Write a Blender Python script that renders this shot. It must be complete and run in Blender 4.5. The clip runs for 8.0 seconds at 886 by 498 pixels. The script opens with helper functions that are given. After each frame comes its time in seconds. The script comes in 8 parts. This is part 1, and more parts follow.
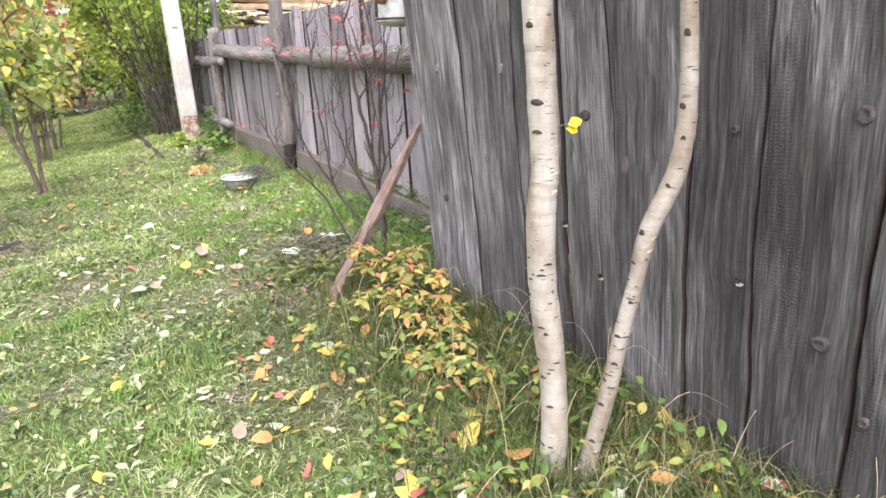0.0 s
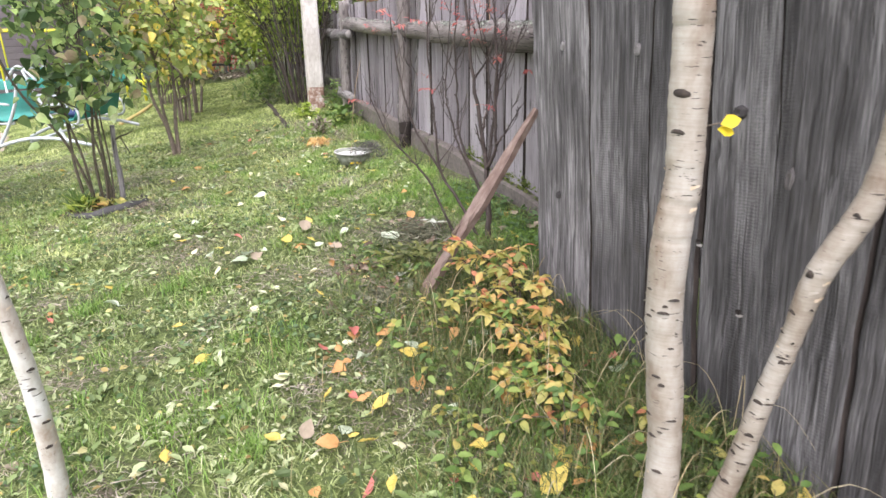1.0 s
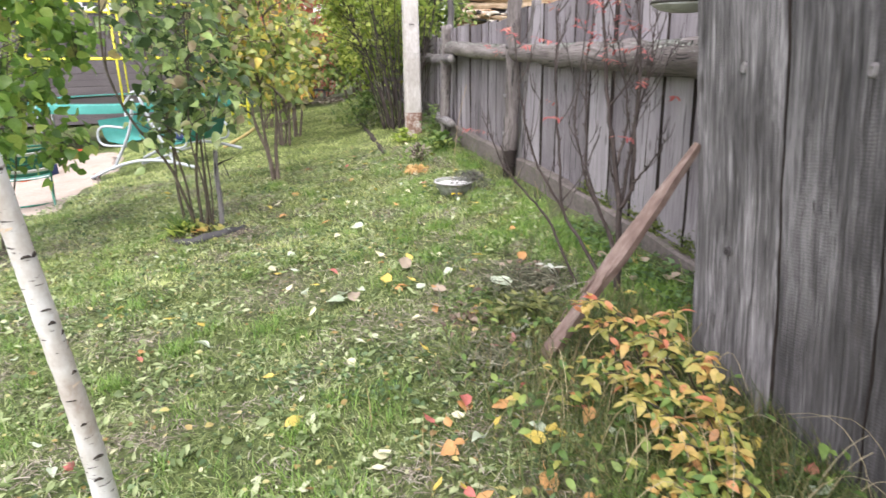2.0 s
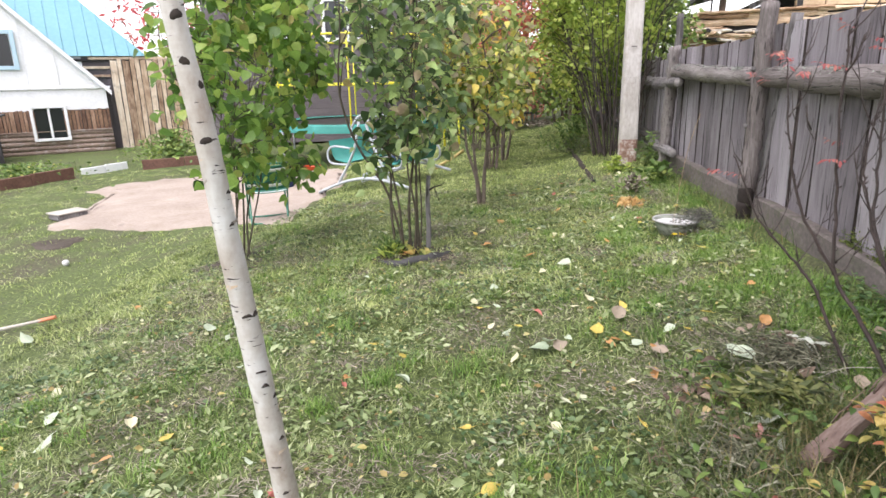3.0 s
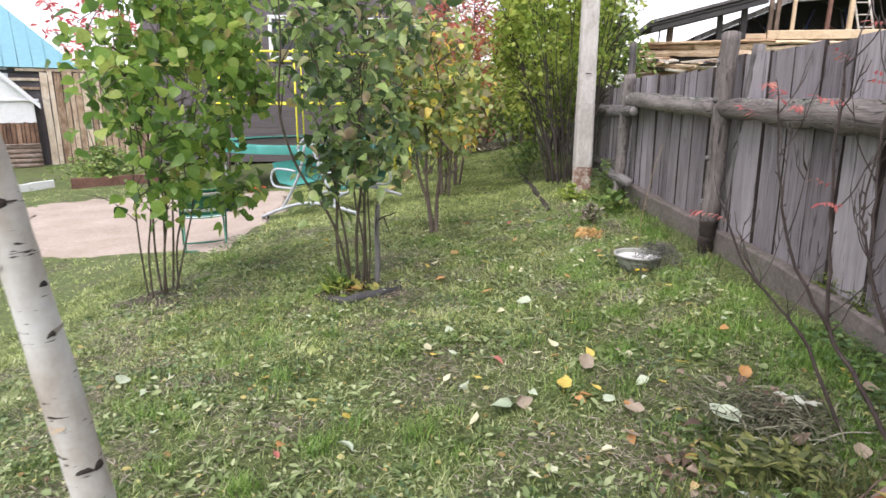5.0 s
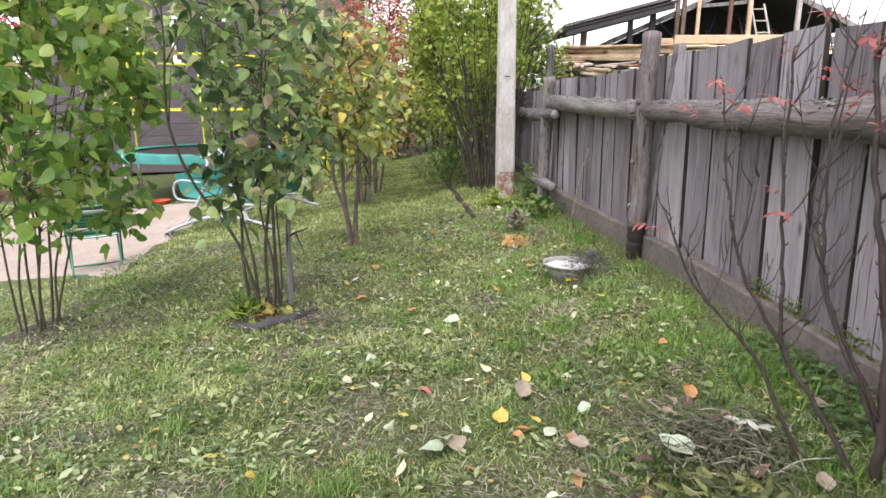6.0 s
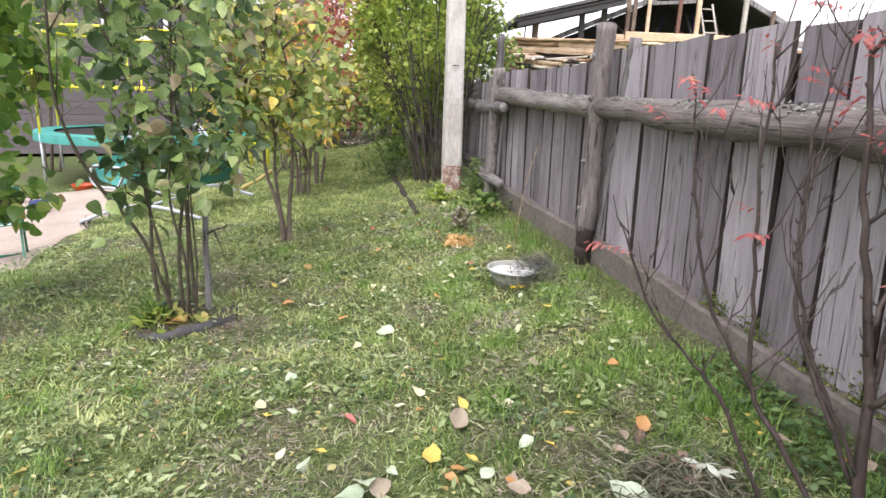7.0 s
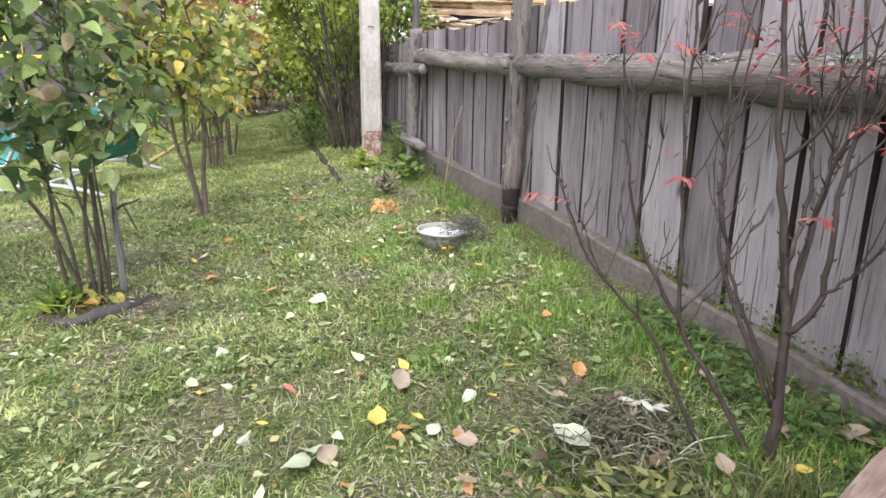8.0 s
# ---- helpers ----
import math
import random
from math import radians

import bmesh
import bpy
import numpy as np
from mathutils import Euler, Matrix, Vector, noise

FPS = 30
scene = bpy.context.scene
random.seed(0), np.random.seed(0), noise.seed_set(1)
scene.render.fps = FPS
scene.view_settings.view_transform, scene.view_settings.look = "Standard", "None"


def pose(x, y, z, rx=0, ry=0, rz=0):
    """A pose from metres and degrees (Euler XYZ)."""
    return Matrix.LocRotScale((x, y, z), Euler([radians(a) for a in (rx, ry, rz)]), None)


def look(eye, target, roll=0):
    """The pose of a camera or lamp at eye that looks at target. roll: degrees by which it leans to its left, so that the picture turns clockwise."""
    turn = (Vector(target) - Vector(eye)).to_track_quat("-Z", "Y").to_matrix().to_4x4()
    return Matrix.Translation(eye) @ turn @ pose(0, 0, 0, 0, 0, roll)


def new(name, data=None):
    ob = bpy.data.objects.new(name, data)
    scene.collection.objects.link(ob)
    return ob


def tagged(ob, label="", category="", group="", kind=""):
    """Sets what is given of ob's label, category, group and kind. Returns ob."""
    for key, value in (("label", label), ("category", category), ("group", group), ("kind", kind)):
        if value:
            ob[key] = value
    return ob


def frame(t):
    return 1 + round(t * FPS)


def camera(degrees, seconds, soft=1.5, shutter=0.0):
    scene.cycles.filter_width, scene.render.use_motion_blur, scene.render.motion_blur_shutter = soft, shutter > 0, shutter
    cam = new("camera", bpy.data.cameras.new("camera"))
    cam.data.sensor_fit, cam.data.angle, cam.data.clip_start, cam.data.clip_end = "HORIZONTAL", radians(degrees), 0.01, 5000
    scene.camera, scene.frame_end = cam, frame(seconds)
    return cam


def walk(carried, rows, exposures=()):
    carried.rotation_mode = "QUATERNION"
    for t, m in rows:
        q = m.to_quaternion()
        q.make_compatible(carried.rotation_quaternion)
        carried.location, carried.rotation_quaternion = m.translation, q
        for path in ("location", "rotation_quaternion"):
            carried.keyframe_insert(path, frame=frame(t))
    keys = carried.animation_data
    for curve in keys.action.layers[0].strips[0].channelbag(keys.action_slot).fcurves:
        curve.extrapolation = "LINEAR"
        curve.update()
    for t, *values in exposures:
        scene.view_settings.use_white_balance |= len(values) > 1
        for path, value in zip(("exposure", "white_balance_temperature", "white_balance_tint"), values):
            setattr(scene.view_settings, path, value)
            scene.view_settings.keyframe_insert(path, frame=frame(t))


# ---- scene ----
cam = camera(72.8, 8.0, shutter=0.2)
PATH = [
    (0, (0.254, 0.27, 1.555), (0.142, 2.16, 0.912), -1.5),
    (0.5, (0.338, 0.412, 1.564), (0.048, 2.286, 0.928), 0.3),
    (1, (0.268, 0.586, 1.531), (-0.21, 2.399, 0.834), 0.2),
    (1.2, (0.185, 0.686, 1.532), (-0.29, 2.499, 0.832), 0.5),
    (2.3, (-0.118, 1.049, 1.502), (-1.034, 2.726, 0.913), 0.6),
    (2.5, (-0.175, 1.11, 1.512), (-1.21, 2.72, 0.934), 1.5),
    (3, (-0.293, 1.158, 1.547), (-1.58, 2.585, 0.994), -1.1),
    (3.5, (-0.386, 1.126, 1.559), (-1.696, 2.538, 1.022), -0.4),
    (4, (-0.445, 1.153, 1.554), (-1.642, 2.671, 1.041), 0.3),
    (4.5, (-0.512, 1.279, 1.554), (-1.721, 2.794, 1.06), 0.4),
    (4.7, (-0.533, 1.354, 1.558), (-1.742, 2.869, 1.066), 0.3),
    (5.8, (-0.686, 1.698, 1.546), (-1.664, 3.377, 1.072), 0.5),
    (6, (-0.745, 1.774, 1.545), (-1.71, 3.461, 1.073), 0.0),
    (6.5, (-0.826, 1.971, 1.533), (-1.736, 3.684, 1.044), 0.3),
    (7, (-0.854, 2.149, 1.551), (-1.665, 3.906, 1.048), 2.2),
    (7.5, (-0.866, 2.058, 1.528), (-1.537, 3.863, 0.989), 2.1),
    (8, (-0.91, 2.147, 1.505), (-1.467, 3.973, 0.909), 1.4),
]
walk(cam, [(t, look(eye, target, roll)) for t, eye, target, roll in PATH],
     exposures=[(0, 2.2), (0.5, 2.1), (1.2, 1.88), (2.5, 1.74), (3.0, 1.5), (3.5, 1.33), (4.7, 1.33), (6.5, 1.53), (8.0, 1.7)])

# ---- light ----
world = bpy.data.worlds.new("sky")
scene.world = world
world.use_nodes = True
wt = world.node_tree
sky = wt.nodes.new("ShaderNodeTexSky")
sky.sky_type = 'NISHITA'
sky.sun_disc = False
SUN_EL, SUN_ROT = 64.0, 172.0
sky.sun_elevation, sky.sun_rotation = radians(SUN_EL), radians(SUN_ROT)
sky.air_density, sky.dust_density, sky.ozone_density = 1.0, 1.2, 1.0
bg = wt.nodes["Background"]
bg.inputs["Strength"].default_value = 0.15
cloud = wt.nodes.new("ShaderNodeHueSaturation")
cloud.inputs["Saturation"].default_value = 0.22
wt.links.new(sky.outputs[0], cloud.inputs["Color"])
tint = wt.nodes.new("ShaderNodeMix")
tint.data_type, tint.blend_type = 'RGBA', 'MULTIPLY'
tint.inputs[0].default_value, tint.inputs[7].default_value = 1.0, (1.0, 0.955, 1.0, 1)
wt.links.new(cloud.outputs[0], tint.inputs[6])
wt.links.new(tint.outputs[2], bg.inputs["Color"])
sun_data = bpy.data.lights.new("sun", 'SUN')
sun_data.energy, sun_data.angle, sun_data.color = 1.3, radians(60), (1.0, 0.93, 0.945)
sun = new("sun", sun_data)
sun.matrix_world = look((0, 0, 30), Vector((0, 0, 30)) - 10 * Vector((
    math.sin(radians(SUN_ROT)) * math.cos(radians(SUN_EL)), math.cos(radians(SUN_ROT)) * math.cos(radians(SUN_EL)), math.sin(radians(SUN_EL)))))

# ---- plan: r runs along the fence, s away from it over the lawn ----
AX = radians(35.6)
U = Vector((-math.sin(AX), math.cos(AX), 0))
SIDE = Vector((-math.cos(AX), -math.sin(AX), 0))
ORIGIN = Vector((-1.763, 6.867, 0))
ALONG = Matrix(((U.x, SIDE.x, 0, 0), (U.y, SIDE.y, 0, 0), (0, 0, 1, 0), (0, 0, 0, 1)))
SLOPE_S = [-400, -3, 0, .7, 1.1, 1.6, 2.4, 3, 4.8, 5.4, 7, 10, 14, 400]
SLOPE_Z = [.4, .4, .36, .24, .15, .07, .01, -.03, -.22, -.33, -.6, -.70, -.72, -.72]


def W(r, s, z=0.0):
    return ORIGIN + U * r + SIDE * s + Vector((0, 0, z))


def plan(x, y):
    return (x - ORIGIN.x) * U.x + (y - ORIGIN.y) * U.y, (x - ORIGIN.x) * SIDE.x + (y - ORIGIN.y) * SIDE.y


def height(x, y):
    """Height of the ground, for numbers or arrays."""
    _, s = plan(x, y)
    z = sum(np.interp(s + d, SLOPE_S, SLOPE_Z) for d in (-.3, -.15, 0, .15, .3)) / 5
    return z + .012 * np.sin(2.1 * x + 1.3 * y) + .009 * np.sin(4.7 * x - 3.9 * y + 1) + .006 * np.sin(9.1 * x + 7.3 * y)


def on_ground(x, y, dz=0.0):
    return Vector((x, y, float(height(x, y)) + dz))


def G(r, s, dz=0.0):
    p = W(r, s)
    return on_ground(p.x, p.y, dz)


def frame_at(p, m3=None):
    m = (m3 or Matrix.Identity(3)).to_4x4()
    m.translation = p
    return m


# ---- materials ----
def nodes_of(name):
    m = bpy.data.materials.new(name)
    m.use_nodes = True
    return m, m.node_tree, m.node_tree.nodes["Principled BSDF"]


def node(nt, kind, links=None, **values):
    n = nt.nodes.new(kind)
    for k, v in values.items():
        n.inputs[k.replace("_", " ")].default_value = v
    for k, v in (links or {}).items():
        nt.links.new(v, n.inputs[k])
    return n


def ramp(nt, fac, stops, constant=False):
    n = nt.nodes.new("ShaderNodeValToRGB")
    e = n.color_ramp.elements
    n.color_ramp.interpolation = 'CONSTANT' if constant else 'LINEAR'
    while len(e) < len(stops):
        e.new(0.5)
    for el, (p, c) in zip(e, stops):
        el.position, el.color = p, (*c, 1) if len(c) == 3 else c
    nt.links.new(fac, n.inputs[0])
    return n.outputs[0]


def math_node(nt, op, a, b):
    n = nt.nodes.new("ShaderNodeMath")
    n.operation = op
    for i, v in enumerate((a, b)):
        if isinstance(v, (int, float)):
            n.inputs[i].default_value = v
        else:
            nt.links.new(v, n.inputs[i])
    return n.outputs[0]


def mixed(nt, fac, a, b, mode='MIX'):
    n = nt.nodes.new("ShaderNodeMix")
    n.data_type, n.blend_type = 'RGBA', mode
    for i, v in ((0, fac), (6, a), (7, b)):
        if isinstance(v, (int, float)):
            n.inputs[i].default_value = v
        elif isinstance(v, tuple):
            n.inputs[i].default_value = (*v, 1)
        else:
            nt.links.new(v, n.inputs[i])
    return n.outputs[2]


def coords(nt, stretch, shift=True):
    """Object coordinates, shifted by chance from object to object."""
    tc = nt.nodes.new("ShaderNodeTexCoord")
    out = tc.outputs["Object"]
    if shift:
        info = nt.nodes.new("ShaderNodeObjectInfo")
        add = nt.nodes.new("ShaderNodeVectorMath")
        add.operation = 'MULTIPLY_ADD'
        nt.links.new(info.outputs["Random"], add.inputs[0])
        add.inputs[1].default_value = (37.0, 23.0, 51.0)
        nt.links.new(out, add.inputs[2])
        out = add.outputs[0]
    return node(nt, "ShaderNodeMapping", {"Vector": out}, Scale=stretch).outputs[0], out


def surface(name, stops, fine=40.0, coarse=3.0, stretch=(1, 1, 1), rough=0.8, bump=0.3, metal=0.0, dirt=None, dirt_amount=0.5, depth=0.004, vary=0.0, shift=True):
    """A worn surface: colour from fine and coarse noise, dirt in blotches, relief."""
    m, nt, b = nodes_of(name)
    v, raw = coords(nt, stretch, shift)
    f = node(nt, "ShaderNodeTexNoise", {"Vector": v}, Scale=fine, Detail=6.0, Roughness=0.65).outputs[0]
    c = node(nt, "ShaderNodeTexNoise", {"Vector": raw}, Scale=coarse, Detail=4.0).outputs[0]
    fac = math_node(nt, 'ADD', math_node(nt, 'MULTIPLY', f, 0.6), math_node(nt, 'MULTIPLY', c, 0.4))
    if vary:
        info = nt.nodes.new("ShaderNodeObjectInfo")
        fac = math_node(nt, 'ADD', fac, math_node(nt, 'MULTIPLY', math_node(nt, 'SUBTRACT', info.outputs["Random"], 0.5), vary))
    col = ramp(nt, fac, stops)
    if dirt:
        d = node(nt, "ShaderNodeTexNoise", {"Vector": raw}, Scale=coarse * 2.3, Detail=7.0, Roughness=0.7).outputs[0]
        dm = ramp(nt, d, [(0.52, (0, 0, 0)), (0.68, (1, 1, 1))])
        col = mixed(nt, math_node(nt, 'MULTIPLY', dm, dirt_amount), col, dirt)
    nt.links.new(col, b.inputs["Base Color"])
    b.inputs["Roughness"].default_value, b.inputs["Metallic"].default_value = rough, metal
    if bump:
        bp = node(nt, "ShaderNodeBump", {"Height": f}, Strength=bump, Distance=depth)
        nt.links.new(bp.outputs[0], b.inputs["Normal"])
    return m


def weathered_board(name, stops, saw=0.6, warp_by=3.0, tone_by=0.15, pitch=22.0, split_by=0.6):
    """Grey sawn boards: long grain, knots, cross saw marks, dark stains."""
    m, nt, b = nodes_of(name)
    v, raw = coords(nt, (26, 26, 0.9))
    warp = node(nt, "ShaderNodeTexNoise", {"Vector": raw}, Scale=2.2, Detail=2.0)
    v2 = nt.nodes.new("ShaderNodeVectorMath")
    v2.operation = 'MULTIPLY_ADD'
    nt.links.new(warp.outputs["Color"], v2.inputs[0])
    v2.inputs[1].default_value = (warp_by, warp_by, warp_by * 0.2)
    nt.links.new(v, v2.inputs[2])
    grain = node(nt, "ShaderNodeTexNoise", {"Vector": v2.outputs[0]}, Scale=1.6, Detail=8.0, Roughness=0.7).outputs[0]
    fine = node(nt, "ShaderNodeTexNoise", {"Vector": node(nt, "ShaderNodeMapping", {"Vector": raw}, Scale=(160, 160, 5)).outputs[0]}, Scale=1.0, Detail=4.0).outputs[0]
    blot = node(nt, "ShaderNodeTexNoise", {"Vector": node(nt, "ShaderNodeMapping", {"Vector": raw}, Scale=(5, 5, 1.3)).outputs[0]}, Scale=1.0, Detail=5.0, Roughness=0.6).outputs[0]
    info = nt.nodes.new("ShaderNodeObjectInfo")
    tone = math_node(nt, 'MULTIPLY', math_node(nt, 'SUBTRACT', info.outputs["Random"], 0.5), tone_by)
    fac = math_node(nt, 'ADD', math_node(nt, 'ADD', math_node(nt, 'MULTIPLY', grain, 0.42), math_node(nt, 'MULTIPLY', blot, 0.42)), math_node(nt, 'ADD', math_node(nt, 'MULTIPLY', fine, 0.21), tone))
    wave = nt.nodes.new("ShaderNodeTexWave")
    wave.wave_type, wave.bands_direction = 'BANDS', 'Z'
    nt.links.new(raw, wave.inputs["Vector"])
    for k, x in (("Scale", pitch), ("Distortion", 6.0), ("Detail", 4.0), ("Detail Scale", 2.2)):
        wave.inputs[k].default_value = x
    mask = ramp(nt, node(nt, "ShaderNodeTexNoise", {"Vector": node(nt, "ShaderNodeMapping", {"Vector": raw}, Scale=(7, 7, 1.2)).outputs[0]}, Scale=1.0).outputs[0], [(0.45, (0, 0, 0)), (0.66, (1, 1, 1))])
    sawn = math_node(nt, 'MULTIPLY', math_node(nt, 'MULTIPLY', wave.outputs[0], mask), saw)
    fac = math_node(nt, 'SUBTRACT', fac, math_node(nt, 'MULTIPLY', sawn, 0.13))
    col = ramp(nt, fac, stops)
    vor = node(nt, "ShaderNodeTexVoronoi", {"Vector": node(nt, "ShaderNodeMapping", {"Vector": raw}, Scale=(6.0, 6.0, 2.4)).outputs[0]}, Scale=1.0)
    knot = ramp(nt, vor.outputs["Distance"], [(0.05, (1, 1, 1)), (0.13, (0, 0, 0))])
    col = mixed(nt, math_node(nt, 'MULTIPLY', knot, 0.75), col, (0.05, 0.045, 0.042))
    split = node(nt, "ShaderNodeTexNoise", {"Vector": node(nt, "ShaderNodeMapping", {"Vector": v2.outputs[0]}, Scale=(2.2, 2.2, 1.1)).outputs[0]}, Scale=1.3, Detail=2.0, Roughness=0.4).outputs[0]
    crack = ramp(nt, split, [(0.78 - 0.2 * split_by, (0, 0, 0)), (0.83 - 0.2 * split_by, (1, 1, 1))])
    col = mixed(nt, math_node(nt, 'MULTIPLY', crack, split_by), col, (0.02, 0.017, 0.016))
    nt.links.new(col, b.inputs["Base Color"])
    b.inputs["Roughness"].default_value = 0.78
    hgt = math_node(nt, 'SUBTRACT', math_node(nt, 'ADD', math_node(nt, 'ADD', math_node(nt, 'MULTIPLY', grain, 1.6), math_node(nt, 'MULTIPLY', fine, 1.5)), sawn), crack)
    bp = node(nt, "ShaderNodeBump", {"Height": hgt}, Strength=0.7, Distance=0.007)
    nt.links.new(bp.outputs[0], b.inputs["Normal"])
    return m


def foliage(name, stops, translucent=0.45, rough=0.5, patch=0.5, spot=1.1):
    """Leaves or blades: a hue of its own for each leaf, patches over the plant, light let through."""
    m, nt, b = nodes_of(name)
    geo = nt.nodes.new("ShaderNodeNewGeometry")
    tc = nt.nodes.new("ShaderNodeTexCoord")
    big = node(nt, "ShaderNodeTexNoise", {"Vector": tc.outputs["Object"]}, Scale=spot, Detail=4.0, Roughness=0.6).outputs[0]
    vein = node(nt, "ShaderNodeTexNoise", {"Vector": tc.outputs["Object"]}, Scale=60.0, Detail=3.0).outputs[0]
    fac = math_node(nt, 'ADD', math_node(nt, 'MULTIPLY', geo.outputs["Random Per Island"], 1.0 - patch),
                    math_node(nt, 'MULTIPLY', math_node(nt, 'SUBTRACT', math_node(nt, 'MULTIPLY', big, 2.8), 0.9), patch))
    col = ramp(nt, fac, stops)
    col = mixed(nt, 0.35, col, ramp(nt, vein, [(0.3, (0.55, 0.55, 0.55)), (0.7, (1.25, 1.25, 1.25))]), 'MULTIPLY')
    nt.links.new(col, b.inputs["Base Color"])
    b.inputs["Roughness"].default_value = rough
    tr = nt.nodes.new("ShaderNodeBsdfTranslucent")
    nt.links.new(col, tr.inputs["Color"])
    mx = nt.nodes.new("ShaderNodeMixShader")
    mx.inputs[0].default_value = translucent
    nt.links.new(b.outputs[0], mx.inputs[1])
    nt.links.new(tr.outputs[0], mx.inputs[2])
    nt.links.new(mx.outputs[0], nt.nodes["Material Output"].inputs["Surface"])
    return m


def bark_birch(name, pale=1.0, peeling=0.22):
    m, nt, b = nodes_of(name)
    v, raw = coords(nt, (1, 1, 1))
    pale = ramp(nt, node(nt, "ShaderNodeTexNoise", {"Vector": node(nt, "ShaderNodeMapping", {"Vector": raw}, Scale=(9, 9, 5)).outputs[0]}, Scale=1.0, Detail=6.0, Roughness=0.65).outputs[0],
                [(p, tuple(pale * k * v for k, v in zip((1.0, 1.0 + .1 * (pale - 1), 1.0 + .22 * (pale - 1)), c))) for p, c in ((0.3, (0.20, 0.145, 0.105)), (0.48, (0.345, 0.31, 0.265)), (0.68, (0.485, 0.465, 0.43)))])
    peel = node(nt, "ShaderNodeTexNoise", {"Vector": node(nt, "ShaderNodeMapping", {"Vector": raw}, Scale=(14, 14, 160)).outputs[0]}, Scale=1.0, Detail=4.0).outputs[0]
    col = mixed(nt, peeling, pale, ramp(nt, peel, [(0.3, (0.7, 0.62, 0.55)), (0.6, (1.1, 1.1, 1.1))]), 'MULTIPLY')
    lent = node(nt, "ShaderNodeTexNoise", {"Vector": node(nt, "ShaderNodeMapping", {"Vector": raw}, Scale=(24, 24, 150)).outputs[0]}, Scale=1.0, Detail=3.0, Roughness=0.6).outputs[0]
    where = node(nt, "ShaderNodeTexNoise", {"Vector": raw}, Scale=5.0).outputs[0]
    dark = ramp(nt, math_node(nt, 'ADD', lent, math_node(nt, 'MULTIPLY', where, 0.25)), [(0.785, (0, 0, 0)), (0.805, (1, 1, 1))])
    col = mixed(nt, dark, col, (0.045, 0.035, 0.03))
    nt.links.new(col, b.inputs["Base Color"])
    b.inputs["Roughness"].default_value = 0.6
    bp = node(nt, "ShaderNodeBump", {"Height": math_node(nt, 'SUBTRACT', math_node(nt, 'MULTIPLY', peel, 0.5), dark)}, Strength=0.5, Distance=0.003)
    nt.links.new(bp.outputs[0], b.inputs["Normal"])
    return m


GREY = [(0.36, (0.005, 0.0045, 0.0045)), (0.44, (0.022, 0.0204, 0.0205)), (0.53, (0.068, 0.064, 0.0648)), (0.65, (0.215, 0.206, 0.209))]
GREY_WARM = [(0.26, (0.046, 0.039, 0.0425)), (0.38, (0.130, 0.114, 0.123)), (0.53, (0.226, 0.204, 0.219)), (0.72, (0.37, 0.342, 0.361))]
M_BOARD = weathered_board("weathered_grey_board", GREY, 0.24, 1.9, 0.07, 30.0, 0.72)
# same tones as the other near boards, 1.75 times lighter, for the corner board
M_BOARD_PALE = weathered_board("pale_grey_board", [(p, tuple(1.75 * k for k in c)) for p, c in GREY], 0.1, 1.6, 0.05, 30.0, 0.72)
M_BOARD_FAR = weathered_board("weathered_fence_board", GREY_WARM, 0.12, 0.9, 0.27, split_by=0.75)
M_LOG = weathered_board("weathered_log", [(0.30, (0.028, 0.024, 0.023)), (0.43, (0.10, 0.091, 0.089)), (0.56, (0.21, 0.198, 0.196)), (0.72, (0.38, 0.365, 0.362))], 0.0, split_by=0.9)
M_RAIL = weathered_board("brown_log", [(0.30, (0.028, 0.022, 0.02)), (0.44, (0.088, 0.072, 0.067)), (0.56, (0.175, 0.153, 0.145)), (0.72, (0.34, 0.312, 0.30))], 0.0, split_by=0.85)
M_KICK = surface("grey_beam", [(0.3, (0.065, 0.055, 0.05)), (0.55, (0.15, 0.128, 0.117)), (0.75, (0.25, 0.22, 0.205))], 30, 4, (1, 1, 1), 0.85, 0.5, dirt=(0.07, 0.09, 0.03), dirt_amount=0.5)
M_PLANK = surface("brown_bark_plank", [(0.3, (0.065, 0.04, 0.032)), (0.5, (0.17, 0.115, 0.096)), (0.72, (0.32, 0.255, 0.22))], 7, 4, (2, 7, 7), 0.8, 0.4, dirt=(0.25, 0.19, 0.16), dirt_amount=0.5)
M_BIRCH = bark_birch("birch_bark", 0.9, 0.3)
M_BIRCH_TAN = bark_birch("tan_birch_bark", 0.76, 0.5)
# same bark recipe with paler tones, for the leaning birch
M_BIRCH_PALE = bark_birch("pale_birch_bark", 1.5, 0.1)
M_PEEL = surface("peeling_bark", [(.3, (.40, .28, .17)), (.55, (.58, .48, .36)), (.8, (.72, .66, .58))], 60, 12, rough=.6, bump=.2)
M_KNOT = surface("bark_knot", [(0.3, (0.012, 0.01, 0.009)), (0.7, (0.06, 0.045, 0.035))], 90, 20, rough=0.9, bump=0.6)
M_TWIG = surface("brown_twig", [(0.3, (0.055, 0.043, 0.036)), (0.55, (0.16, 0.125, 0.10)), (0.75, (0.30, 0.25, 0.205))], 60, 8, (1, 1, 0.3), 0.75, 0.5)
M_TWIG_RED = surface("red_brown_twig", [(0.3, (0.024, 0.018, 0.016)), (0.55, (0.064, 0.047, 0.042)), (0.75, (0.155, 0.125, 0.108))], 60, 8, (1, 1, 0.3), 0.6, 0.4)
M_SOIL = surface("dark_soil", [(0.3, (0.03, 0.023, 0.018)), (0.55, (0.085, 0.068, 0.052)), (0.75, (0.19, 0.165, 0.13))], 35, 6, rough=0.95, bump=0.9, depth=0.02)
